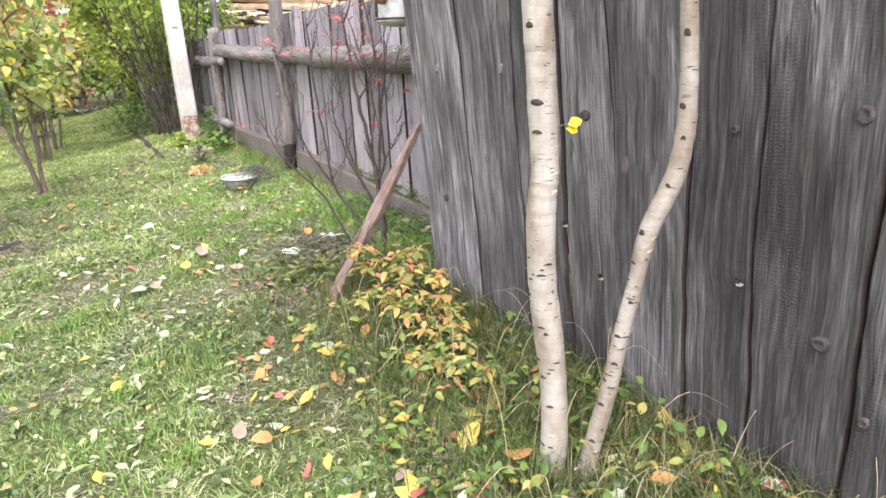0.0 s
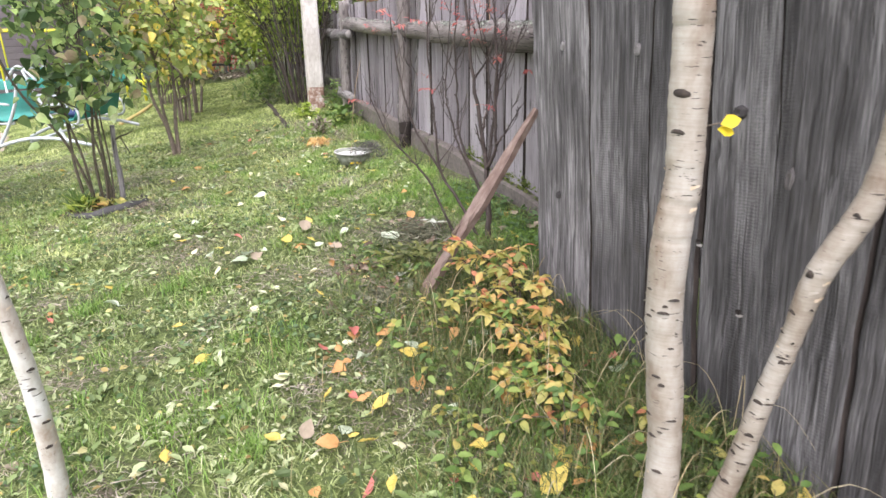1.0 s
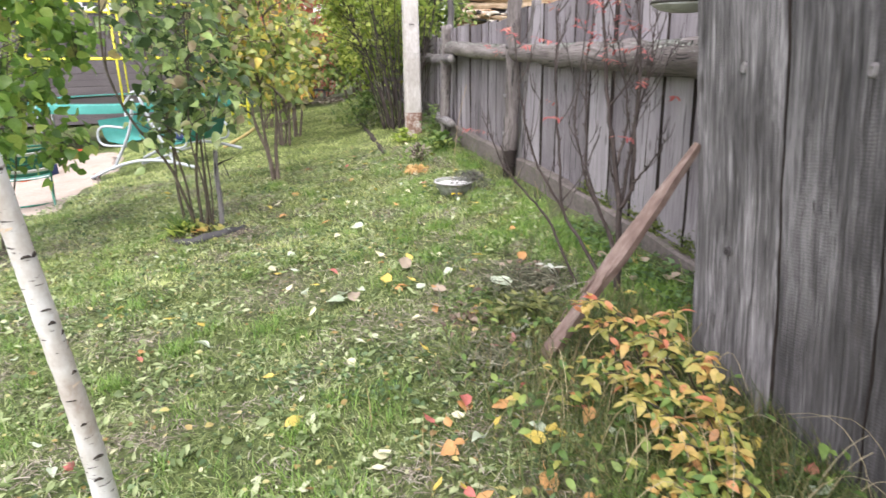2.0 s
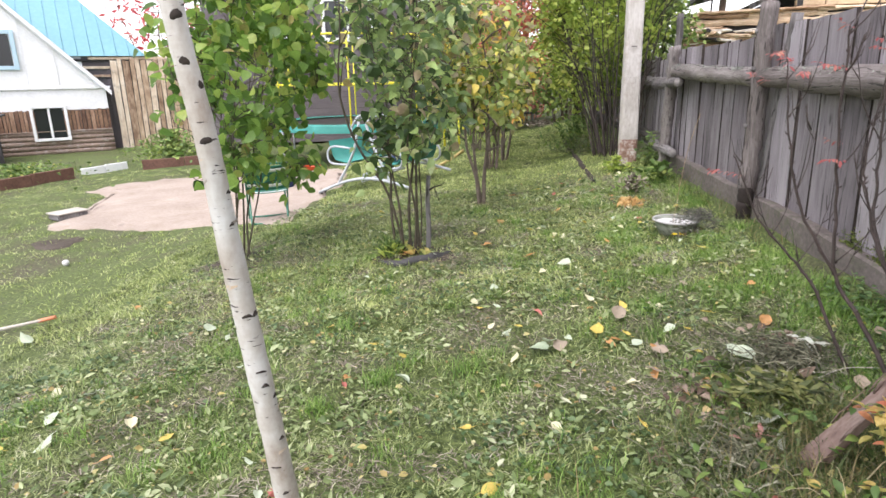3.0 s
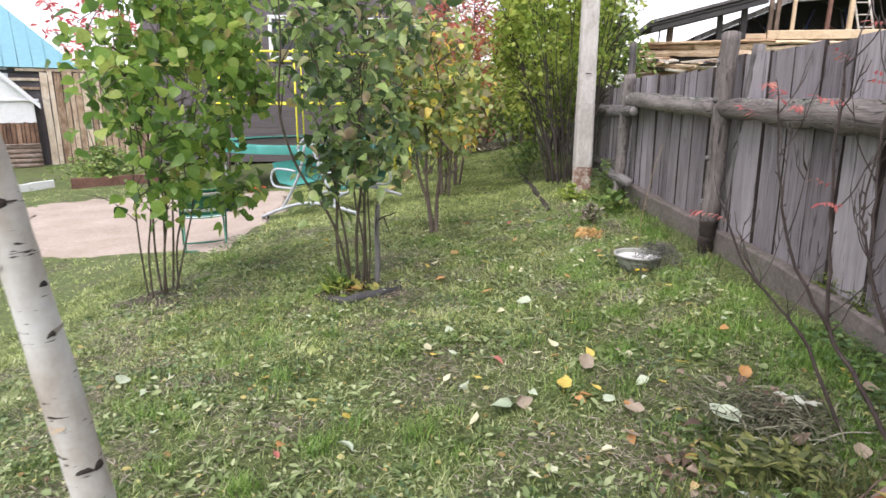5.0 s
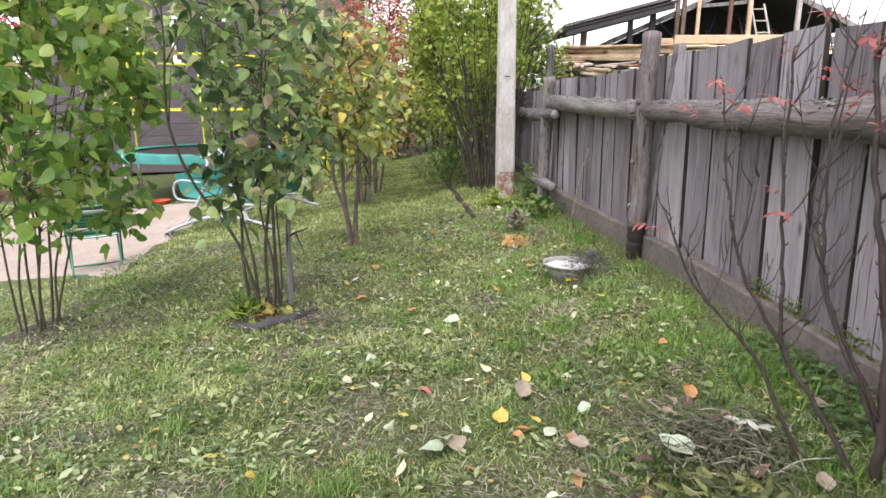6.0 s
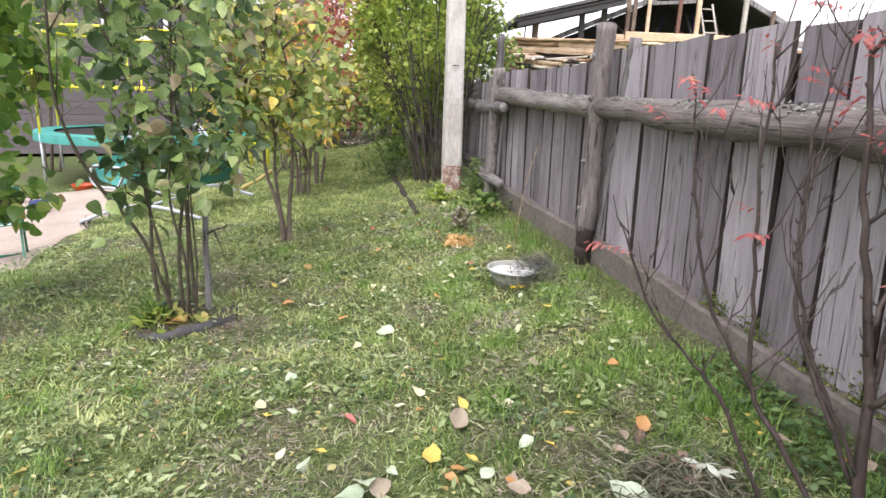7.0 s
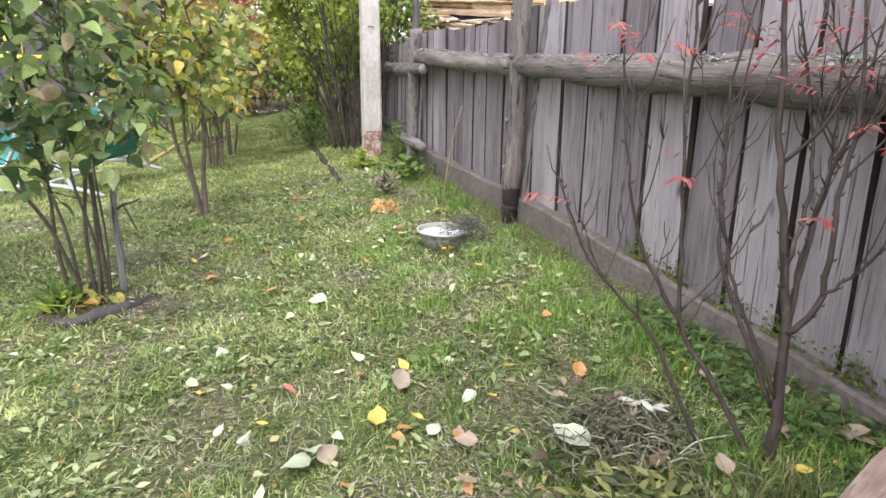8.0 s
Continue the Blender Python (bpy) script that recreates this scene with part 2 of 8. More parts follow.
M_POLE = surface("limewashed_pole", [(0.3, (0.34, 0.31, 0.275)), (0.55, (0.51, 0.485, 0.455)), (0.75, (0.63, 0.61, 0.58))], 35, 4, (1, 1, 0.25), 0.85, 0.35, dirt=(0.25, 0.19, 0.15), dirt_amount=0.45)
M_POLE_FOOT = surface("flaking_pole_foot", [(0.40, (0.15, 0.08, 0.055)), (0.48, (0.30, 0.20, 0.16)), (0.56, (0.50, 0.46, 0.42)), (0.75, (0.60, 0.58, 0.55))], 14, 9, rough=0.9, bump=0.6, dirt=(0.22, 0.12, 0.085), dirt_amount=0.6)

M_GRASS = foliage("lawn_grass", [(0.0, (0.014, 0.024, 0.008)), (0.24, (0.062, 0.092, 0.027)), (0.48, (0.21, 0.27, 0.082)), (0.72, (0.43, 0.495, 0.215)), (0.88, (0.63, 0.645, 0.41)), (1.0, (0.78, 0.75, 0.57))], 0.35, 0.5, 0.45, 3.0)
# brighter copy of the lawn grass, offsetting the shade under the shrubs
M_GRASS_LIT = foliage("lit_far_grass", [(0.0, (0.05, 0.078, 0.022)), (0.25, (0.17, 0.232, 0.066)), (0.55, (0.385, 0.465, 0.15)), (0.8, (0.62, 0.66, 0.295)), (1.0, (0.80, 0.78, 0.55))], 0.4, 0.5, 0.4, 2.0)
M_TUFT = foliage("tuft_grass", [(0.0, (0.05, 0.115, 0.02)), (0.4, (0.145, 0.27, 0.045)), (0.75, (0.27, 0.42, 0.09)), (1.0, (0.46, 0.55, 0.2))], 0.35, 0.5, 0.35)
M_COVER = foliage("low_weeds", [(0.0, (0.04, 0.07, 0.02)), (0.4, (0.16, 0.225, 0.072)), (0.7, (0.36, 0.43, 0.20)), (0.88, (0.56, 0.60, 0.38)), (1.0, (0.76, 0.77, 0.58))], 0.3, 0.5, 0.35)
M_STRAW = foliage("dry_clippings", [(0.0, (0.03, 0.024, 0.017)), (0.3, (0.125, 0.10, 0.073)), (0.6, (0.30, 0.26, 0.20)), (0.88, (0.48, 0.44, 0.36)), (1.0, (0.70, 0.67, 0.58))], 0.15, 0.7, 0.3)


def ground_material():
    m, nt, b = nodes_of("lawn_soil")
    tc = nt.nodes.new("ShaderNodeTexCoord")
    v = tc.outputs["Object"]
    fine = node(nt, "ShaderNodeTexNoise", {"Vector": v}, Scale=38.0, Detail=7.0, Roughness=0.7).outputs[0]
    mid = node(nt, "ShaderNodeTexNoise", {"Vector": v}, Scale=2.6, Detail=5.0, Roughness=0.6).outputs[0]
    big = node(nt, "ShaderNodeTexNoise", {"Vector": v}, Scale=0.55, Detail=3.0).outputs[0]
    green = ramp(nt, fine, [(0.3, (0.018, 0.026, 0.008)), (0.5, (0.08, 0.11, 0.028)), (0.7, (0.22, 0.27, 0.082))])
    brown = ramp(nt, fine, [(0.3, (0.02, 0.015, 0.011)), (0.5, (0.078, 0.062, 0.044)), (0.72, (0.24, 0.205, 0.15))])
    f = ramp(nt, math_node(nt, 'ADD', math_node(nt, 'MULTIPLY', mid, 0.6), math_node(nt, 'MULTIPLY', big, 0.4)), [(0.5, (0, 0, 0)), (0.66, (1, 1, 1))])
    nt.links.new(mixed(nt, math_node(nt, 'MULTIPLY', f, 0.75), green, brown), b.inputs["Base Color"])
    b.inputs["Roughness"].default_value = 0.9
    bp = node(nt, "ShaderNodeBump", {"Height": fine}, Strength=0.8, Distance=0.03)
    nt.links.new(bp.outputs[0], b.inputs["Normal"])
    return m


M_GROUND = ground_material()


# ---- mesh helpers ----
class Geo:
    """Collects tubes, boxes and plates into one mesh."""

    def __init__(self):
        self.v, self.f, self.m = [], [], []

    def add(self, verts, faces, mi=0):
        n = len(self.v)
        self.v += [tuple(p) for p in verts]
        self.f += [tuple(i + n for i in f) for f in faces]
        self.m += [mi] * len(faces)
        return self

    def tube(self, pts, radii, n=8, mi=0, caps=True, squash=1.0):
        pts = [Vector(p) for p in pts]
        if isinstance(radii, (int, float)):
            radii = [radii] * len(pts)
        ref = Vector((0.31, 0.17, 0.93)) if abs((pts[-1] - pts[0]).normalized().z) < 0.8 else Vector((0.93, 0.27, 0.1))
        verts, faces = [], []
        for i, p in enumerate(pts):
            d = (pts[min(i + 1, len(pts) - 1)] - pts[max(i - 1, 0)]).normalized()
            a = d.cross(ref).normalized()
            b = d.cross(a)
            for k in range(n):
                t = 2 * math.pi * k / n
                verts.append(p + (a * math.cos(t) + b * math.sin(t) * squash) * radii[i])
        for i in range(len(pts) - 1):
            for k in range(n):
                k2 = (k + 1) % n
                faces.append((i * n + k, i * n + k2, (i + 1) * n + k2, (i + 1) * n + k))
        if caps:
            faces.append(tuple(range(n))[::-1])
            faces.append(tuple((len(pts) - 1) * n + k for k in range(n)))
        return self.add(verts, faces, mi)

    def box(self, lo, hi, m=None, mi=0, bevel=0.0):
        x0, y0, z0 = lo
        x1, y1, z1 = hi
        if bevel:
            c = bevel
            ring = [(x0 + c, y0), (x1 - c, y0), (x1, y0 + c), (x1, y1 - c), (x1 - c, y1), (x0 + c, y1), (x0, y1 - c), (x0, y0 + c)]
            inner = [(x0 + c, y0 + c), (x1 - c, y0 + c), (x1 - c, y0 + c), (x1 - c, y1 - c), (x1 - c, y1 - c), (x0 + c, y1 - c), (x0 + c, y1 - c), (x0 + c, y0 + c)]
            vs = [Vector((*p, z)) for z, rr in ((z0, inner), (z0 + c, ring), (z1 - c, ring), (z1, inner)) for p in rr]
            fs = [(8 * l + k, 8 * l + (k + 1) % 8, 8 * l + 8 + (k + 1) % 8, 8 * l + 8 + k) for l in range(3) for k in range(8)]
            fs += [tuple(range(8))[::-1], tuple(range(24, 32))]
        else:
            vs = [Vector(p) for p in ((x0, y0, z0), (x1, y0, z0), (x1, y1, z0), (x0, y1, z0), (x0, y0, z1), (x1, y0, z1), (x1, y1, z1), (x0, y1, z1))]
            fs = [(3, 2, 1, 0), (4, 5, 6, 7), (0, 1, 5, 4), (1, 2, 6, 5), (2, 3, 7, 6), (3, 0, 4, 7)]
        return self.add([m @ v for v in vs] if m else vs, fs, mi)

    def mesh(self, name, mats, smooth=True):
        me = bpy.data.meshes.new(name)
        me.from_pydata(self.v, [], self.f)
        for m in (mats if isinstance(mats, (list, tuple)) else [mats]):
            me.materials.append(m)
        me.polygons.foreach_set("material_index", self.m)
        me.polygons.foreach_set("use_smooth", [smooth] * len(self.f))
        me.update()
        return me


def thing(name, label, category, p=(0, 0, 0), m3=None, group="", kind=""):
    e = new(name)
    e.empty_display_size = 0.1
    e.matrix_world = frame_at(Vector(p), m3)
    return tagged(e, label, category, group, kind)


def part(name, geo, mat, parent, label="", smooth=True, p=None, kind=""):
    """Links geometry as one mesh under a thing or a part; its coordinates are the parent's."""
    me = geo if isinstance(geo, bpy.types.Mesh) else geo.mesh(name, mat, smooth)
    ob = new(name, me)
    ob.parent = parent
    if p is not None:
        ob.matrix_basis = p if isinstance(p, Matrix) else Matrix.Translation(p)
    return tagged(ob, label, kind=kind)


def single(name, geo, mat, label, category, p=(0, 0, 0), m3=None, group="", kind="", smooth=True):
    me = geo if isinstance(geo, bpy.types.Mesh) else geo.mesh(name, mat, smooth)
    ob = new(name, me)
    ob.matrix_world = frame_at(Vector(p), m3)
    return tagged(ob, label, category, group, kind)


def curve_points(pts, steps=6):
    """A smooth line through the points."""
    pts = [Vector(p) for p in pts]
    out = []
    for i in range(len(pts) - 1):
        a, b = pts[i], pts[i + 1]
        a0, b1 = pts[max(i - 1, 0)], pts[min(i + 2, len(pts) - 1)]
        for k in range(steps):
            t = k / steps
            out.append(0.5 * (2 * a + (b - a0) * t + (2 * a0 - 5 * a + 4 * b - b1) * t * t + (3 * a - a0 - 3 * b + b1) * t ** 3))
    return out + [pts[-1]]


def scatter_mesh(name, mat, pos, along, up, size, template, faces, width=None):
    """Many small flat pieces as one mesh: the template's x is sideways, y along, z up."""
    pos, along, up = (np.asarray(a, dtype=np.float64) for a in (pos, along, up))
    along /= np.linalg.norm(along, axis=1, keepdims=True) + 1e-9
    sidew = np.cross(along, up)
    sidew /= np.linalg.norm(sidew, axis=1, keepdims=True) + 1e-9
    up = np.cross(sidew, along)
    size = np.asarray(size)[:, None]
    wid = size if width is None else np.asarray(width)[:, None]
    n, k = len(pos), len(template)
    co = np.empty((n, k, 3))
    for i, (tx, ty, tz) in enumerate(template):
        co[:, i] = pos + sidew * tx * wid + along * ty * size + up * tz * size
    loops = np.concatenate([np.array(f) for f in faces])
    totals = np.array([len(f) for f in faces])
    me = bpy.data.meshes.new(name)
    me.vertices.add(n * k)
    me.vertices.foreach_set("co", co.ravel())
    me.loops.add(n * len(loops))
    me.loops.foreach_set("vertex_index", (loops[None, :] + k * np.arange(n)[:, None]).ravel().astype(np.int32))
    me.polygons.add(n * len(faces))
    starts = np.concatenate([[0], np.cumsum(totals)[:-1]])
    me.polygons.foreach_set("loop_start", (starts[None, :] + len(loops) * np.arange(n)[:, None]).ravel().astype(np.int32))
    me.polygons.foreach_set("use_smooth", np.ones(n * len(faces), dtype=bool))
    me.materials.append(mat)
    me.update(calc_edges=True)
    me.validate()
    return me


BLADE = [(-.5, 0, 0), (.5, 0, 0), (-.38, .5, .06), (.38, .5, .06), (0, 1, -.12)], [(0, 1, 3, 2), (2, 3, 4)]
OVATE = [(0, 0, 0), (-.2, .38, .05), (.2, .38, .05), (0, .42, -.02), (-.14, .72, .02), (.14, .72, .02), (0, 1, -.1)], [(0, 3, 1), (0, 2, 3), (1, 3, 6, 4), (3, 2, 5, 6)]
LEAF = [(0, 0, 0), (-.33, .38, .07), (.33, .38, .07), (0, .42, -.02), (-.24, .72, .03), (.24, .72, .03), (0, 1, -.1)], [(0, 3, 1), (0, 2, 3), (1, 3, 6, 4), (3, 2, 5, 6)]
FOLDED = [(0, 0, 0), (-.27, .28, .17), (.27, .28, .17), (0, .33, .02), (-.25, .62, .1), (.25, .62, .1), (0, .68, -.08), (0, 1, -.34)], [(0, 3, 1), (0, 2, 3), (1, 3, 6, 4), (3, 2, 5, 6), (4, 6, 7), (6, 5, 7)]


def curled(wide, fold, bend, tip, rows=5):
    """A leaf blade in three columns: pointed, folded along the midrib, bent down towards its tip."""
    vs, fs = [(0, 0, 0)], []
    for i in range(1, rows):
        y = i / rows
        w = wide * math.sin(math.pi * y ** tip) ** .8
        vs += [(-w, y * .97, fold * w - bend * y * y), (0, y, -bend * y * y), (w, y * .97, fold * w - bend * y * y)]
    vs.append((0, 1, -bend * 1.15))
    fs = [(0, 2, 1), (0, 3, 2)]
    for i in range(rows - 2):
        a = 1 + 3 * i
        fs += [(a, a + 1, a + 4, a + 3), (a + 1, a + 2, a + 5, a + 4)]
    a, z = 1 + 3 * (rows - 2), len(vs) - 1
    return vs, fs + [(a, a + 1, z), (a + 1, a + 2, z)]


LANCE = curled(.25, .3, .26, .86, 5)
HEART = curled(.40, .24, .28, .80, 6)
DROOP = curled(.34, .42, .40, .86, 6)
SLIM = [(0, 0, 0), (-.14, .35, .03), (.14, .35, .03), (-.12, .7, 0), (.12, .7, 0), (0, 1, -.08)], [(0, 2, 4, 3, 1), (3, 4, 5)]


def heading(rng, n, lift=(0.2, 1.0)):
    a = rng.uniform(0, 2 * math.pi, n)
    z = rng.uniform(*lift, n)
    return np.stack([np.cos(a), np.sin(a), z], 1)


# ---- ground ----
SAND_S = [5.0, 5.5, 6.1, 7.0, 7.9, 8.7, 9.5, 9.8, 10.4, 11.2]
SAND_NEAR = [1.8, 2.1, 2.47, 2.65, 2.8, 2.88, 2.95, 4.2, 5.9, 6.3]
SAND_FAR = [4.2, 6.9, 8.0, 8.5, 8.6, 8.6, 8.4, 8.3, 8.1, 6.6]


def on_sand(r, s):
    wob = .07 * np.sin(7 * r + 3 * s) + .05 * np.sin(13 * s - 5 * r)
    return (s > 5.0 + wob) & (s < 11.2) & (r > np.interp(s, SAND_S, SAND_NEAR) + wob) & (r < np.interp(s, SAND_S, SAND_FAR) + wob)


def ground():
    near_r = np.arange(-8.5, 13.01, 0.13)
    near_s = np.arange(-1.0, 14.01, 0.13)
    out = [0.3, 0.8, 1.6, 3, 6, 12, 25, 60, 150, 500]
    rr = np.concatenate([near_r[0] - np.array(out)[::-1], near_r, near_r[-1] + np.array(out)])
    ss = np.concatenate([near_s[0] - np.array(out)[::-1], near_s, near_s[-1] + np.array(out)])
    R, S = np.meshgrid(rr, ss, indexing="ij")
    X = ORIGIN.x + U.x * R + SIDE.x * S
    Y = ORIGIN.y + U.y * R + SIDE.y * S
    Z = height(X, Y)
    n, k = R.shape
    g = Geo()
    faces = [(i * k + j, i * k + j + 1, (i + 1) * k + j + 1, (i + 1) * k + j) for i in range(n - 1) for j in range(k - 1)]
    g.add(list(zip(X.ravel(), Y.ravel(), Z.ravel())), faces)
    ob = single("ground", g, M_GROUND, "sloping mown lawn on dark soil with worn patches", "ground", kind="structure")
    return ob


ground()

# ---- fences ----
def board_mesh(name, width, thick, high, seed, top_cut=0.02, wane=0.012, mat=None, rows=7):
    """A sawn board that stands up: uneven edges, a skew top, a little cup."""
    rng = random.Random(seed)
    g = Geo()
    verts, faces = [], []
    cup = rng.uniform(-.004, .006)
    ph = [rng.uniform(0, 6.3) for _ in range(4)]
    skew = rng.uniform(-top_cut, top_cut)
    for i in range(rows):
        z = high * i / (rows - 1)
        l = -width / 2 + wane * math.sin(2.3 * z + ph[0]) * .6 + wane * .3 * math.sin(6.1 * z + ph[1]) + wane * rng.uniform(-.12, .12)
        r = width / 2 + wane * math.sin(2.0 * z + ph[2]) * .6 + wane * .3 * math.sin(5.3 * z + ph[3]) + wane * rng.uniform(-.12, .12)
        zl, zr = (z - skew, z + skew) if i == rows - 1 else (z, z)
        zm = (zl + zr) / 2
        bow = .006 * math.sin(1.7 * z + ph[1])
        verts += [(l, bow, zl), (l + .006, bow - thick, zl), (0, bow - thick + cup, zm), (r - .006, bow - thick, zr), (r, bow, zr), (0, bow + cup, zm)]
    for i in range(rows - 1):
        for k in range(6):
            faces.append((6 * i + k, 6 * i + (k + 1) % 6, 6 * i + 6 + (k + 1) % 6, 6 * i + 6 + k))
    faces += [(5, 4, 3, 2, 1, 0), tuple(6 * (rows - 1) + k for k in range(6))]
    g.add(verts, faces)
    # shade of the gaps put into colour: sawn edges get a dark material
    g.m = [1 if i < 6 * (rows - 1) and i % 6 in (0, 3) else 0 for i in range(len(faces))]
    return g.mesh(name, [mat, M_DARKWOOD_SHADE], False)


M_KNOTGREY = surface("grey_knot", [(.3, (.014, .012, .012)), (.55, (.045, .04, .04)), (.78, (.12, .112, .112))], 70, 14, rough=.85, bump=.6)
M_CHIP = surface("chipped_wood", [(.3, (.22, .20, .19)), (.7, (.48, .45, .43))], 60, 14, rough=.85, bump=.5)
# dark wood, also painted shade on board edges and behind gaps
M_DARKWOOD_SHADE = surface("dark_wood_and_shade", [(.3, (.012, .009, .008)), (.55, (.034, .025, .021)), (.78, (.09, .07, .058))], 20, 4, (6, 6, 1), .9, .4)
FENCE_M3 = Matrix(((U.x, -SIDE.x, 0), (U.y, -SIDE.y, 0), (0, 0, 1)))


M_LICHEN = foliage("lichen", [(0, (.08, .085, .07)), (.5, (.18, .195, .165)), (1, (.36, .38, .33))], .0, .9, .2)
M_CUT = surface("sawn_log_end", [(.3, (.10, .09, .085)), (.55, (.24, .225, .215)), (.75, (.38, .365, .355))], 45, 9, rough=.9, bump=.6)


def log_points(a, b, wob, seed, n=10):
    rng = random.Random(seed)
    a, b = Vector(a), Vector(b)
    out = []
    for i in range(n + 1):
        out.append(a.lerp(b, i / n) + Vector((rng.uniform(-wob, wob), rng.uniform(-wob, wob), rng.uniform(-wob, wob))))
    return out


def log(name, a, b, r0, r1, seed, parent, mat=M_LOG, wob=0.009, n=14, label=""):
    rng = random.Random(seed)
    pts = log_points(a, b, wob, seed, 24)
    rad = [(r0 + (r1 - r0) * i / 24) * rng.uniform(.92, 1.07) for i in range(25)]
    # the mesh runs along its own z, so that the grain follows the log
    a, b = Vector(a), Vector(b)
    q = (b - a).to_track_quat('Z', 'Y').to_matrix().to_4x4()
    m = Matrix.Translation(a) @ q
    inv = m.inverted()
    g = Geo().tube([inv @ p for p in pts], rad, n)
    # uneven, hewn section
    g.v = [(x * (1 + .16 * noise.noise((x * 11, y * 11, z * 2.6 + seed))), y * (1 + .16 * noise.noise((x * 11 + 5, y * 11, z * 2.6 + seed))), z) for x, y, z in g.v]
    return part(name, g, mat, parent, label, p=m)


M_MOSS = foliage("board_moss", [(0, (0.06, 0.09, 0.025)), (.6, (0.15, 0.20, 0.05)), (1, (0.30, 0.33, 0.10))], .2, .8, .2)


def far_fence():
    # local x runs along the fence away from the walk, y to the far side
    f = thing("fence", "weathered grey board fence with thick log rails and round posts", "fence", W(0, 0, 0), FENCE_M3)
    edges = [-3.95, -3.58, -3.20, -2.85, -2.56, -2.26, -1.95, -1.59, -1.29, -0.955, -0.648, -0.255, .02, .32, .69, .99, 1.27, 1.56, 1.80, 2.04, 2.28, 2.50, 2.72, 2.93]
    slip = math.tan(radians(2.8))
    for i in range(len(edges) - 1):
        a, b = edges[i], edges[i + 1]
        gap = random.Random(i).uniform(.009, .02) + (.018 if i % 5 == 1 else 0)
        top = (1.90 if a < -.2 else 1.82) + random.Random(i + 50).uniform(-.014, .014)
        zb = .44 if a > -2.2 else .28
        me = board_mesh("board", b - a - gap, .025, top - zb, i, top_cut=.008, wane=.006, mat=M_BOARD_FAR, rows=10)
        lean = 2.8 + random.Random(i + 9).uniform(-.35, .35)
        part("board", me, None, f, p=pose((a + b) / 2 - (1.1 - zb) * slip, .03 + random.Random(i + 3).uniform(0, .014), zb, 0, lean, 0))
    # narrow brown slats behind every gap, coloured dark to carry its shade too
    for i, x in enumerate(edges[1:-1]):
        part("slat", board_mesh("slat", .17, .02, 1.36, 70 + i, mat=M_DARKWOOD_SHADE, rows=4), None, f, p=pose(x - .68 * slip, .076, .42, 0, 2.8, 0))
    # lower beam, rails, posts
    for i, (x0, x1) in enumerate(((-3.14, -.2), (-.02, 2.6))):
        q = Geo()
        n = 20
        vs, fs = [], []
        for k in range(n):
            t = k / (n - 1)
            x = x0 + (x1 - x0) * t
            top = float(np.interp(x, [-3.2, -2.9, -2.4, -2.0, -1.58, -.9, 3], [.41, .43, .45, .465, .49, .515, .53])) + .006 * math.sin(9 * x)
            y = -.065 + .008 * math.sin(7 * t + i)
            vs += [(x, y, top - .3), (x, y, top - .012), (x, y + .018, top), (x, .026, top), (x, .026, top - .3)]
        fs += [(5 * k + j, 5 * k + (j + 1) % 5, 5 * k + 5 + (j + 1) % 5, 5 * k + 5 + j) for k in range(n - 1) for j in range(5)]
        fs += [(4, 3, 2, 1, 0), tuple(5 * (n - 1) + j for j in range(5))]
        q.add(vs, fs)
        part("beam", q, M_KICK, f, "grey base beam with green moss", smooth=False)
    # moss that grows along the feet of the boards
    nr = np.random.default_rng(17)
    x = np.concatenate([c + nr.normal(size=260) * w for c, w in ((-2.95, .06), (-2.62, .05), (-2.33, .09), (-2.0, .07), (-1.66, .06))])
    z = np.interp(x, [-3.2, -2.9, -2.4, -2.0, -1.58, -.9, 3], [.41, .43, .45, .465, .49, .515, .53])
    up = np.abs(nr.normal(size=len(x))) * .035
    pos = np.stack([x, np.where(up > .022, .012, nr.uniform(-.03, .014, len(x))), z + np.where(up > .022, up, .004)], 1)
    al = nr.normal(size=(len(x), 3)) * .6 + [0, -.8, .7]
    part("moss", scatter_mesh("moss", M_MOSS, pos, al, nr.normal(size=(len(x), 3)) + [0, 0, 1], nr.uniform(.008, .024, len(x)), *LEAF), None, f, "green moss at the board feet", kind="stuff")
    log("rail", (-3.62, -.085, 1.46), (-.2, -.10, 1.49), .108, .076, 11, f, M_RAIL, label="thick grey log rail, lichen on top")
    log("rail", (-.1, -.10, 1.485), (2.72, -.085, 1.56), .076, .088, 12, f, M_RAIL)
    log("post_foot", (-.17, -.11, .1), (-.178, -.11, .62), .056, .066, 19, f, M_DARKWOOD_SHADE, label="dark rotten post foot")
    log("post", (-.178, -.11, .57), (-.20, -.11, 2.05), .076, .066, 13, f, M_RAIL, label="rough round post, split top")
    log("post", (-.10, .02, .1), (-.36, .03, 1.95), .05, .045, 14, f)
    log("post", (2.72, -.11, .1), (2.50, -.13, 1.85), .075, .068, 15, f, M_RAIL, label="leaning round post")
    log("post", (3.78, .22, .1), (3.82, .24, 2.32), .055, .05, 16, f)
    for k, (z, fall) in enumerate(((1.42, .04), (.60, .03))):
        stub = log("log_stub", (2.06, -.17, z), (3.4, -.10, z - fall), .056, .064, 17 + k, f, label="sawn end of a log rail")
        part("cut_face", Geo().tube([(0, 0, -.012), (0, 0, .004)], [.045, .053], 14), M_CUT, stub, "pale grey sawn face")
    # lichen on top of the rails
    nr = np.random.default_rng(17)
    n = 3000
    x = nr.choice([-3.2, -2.9, -2.3, -1.6, -1.2, -.6, .2, .9, 1.6, 2.2], n) + nr.normal(size=n) * .17
    a = nr.normal(size=n) * .32 - .45
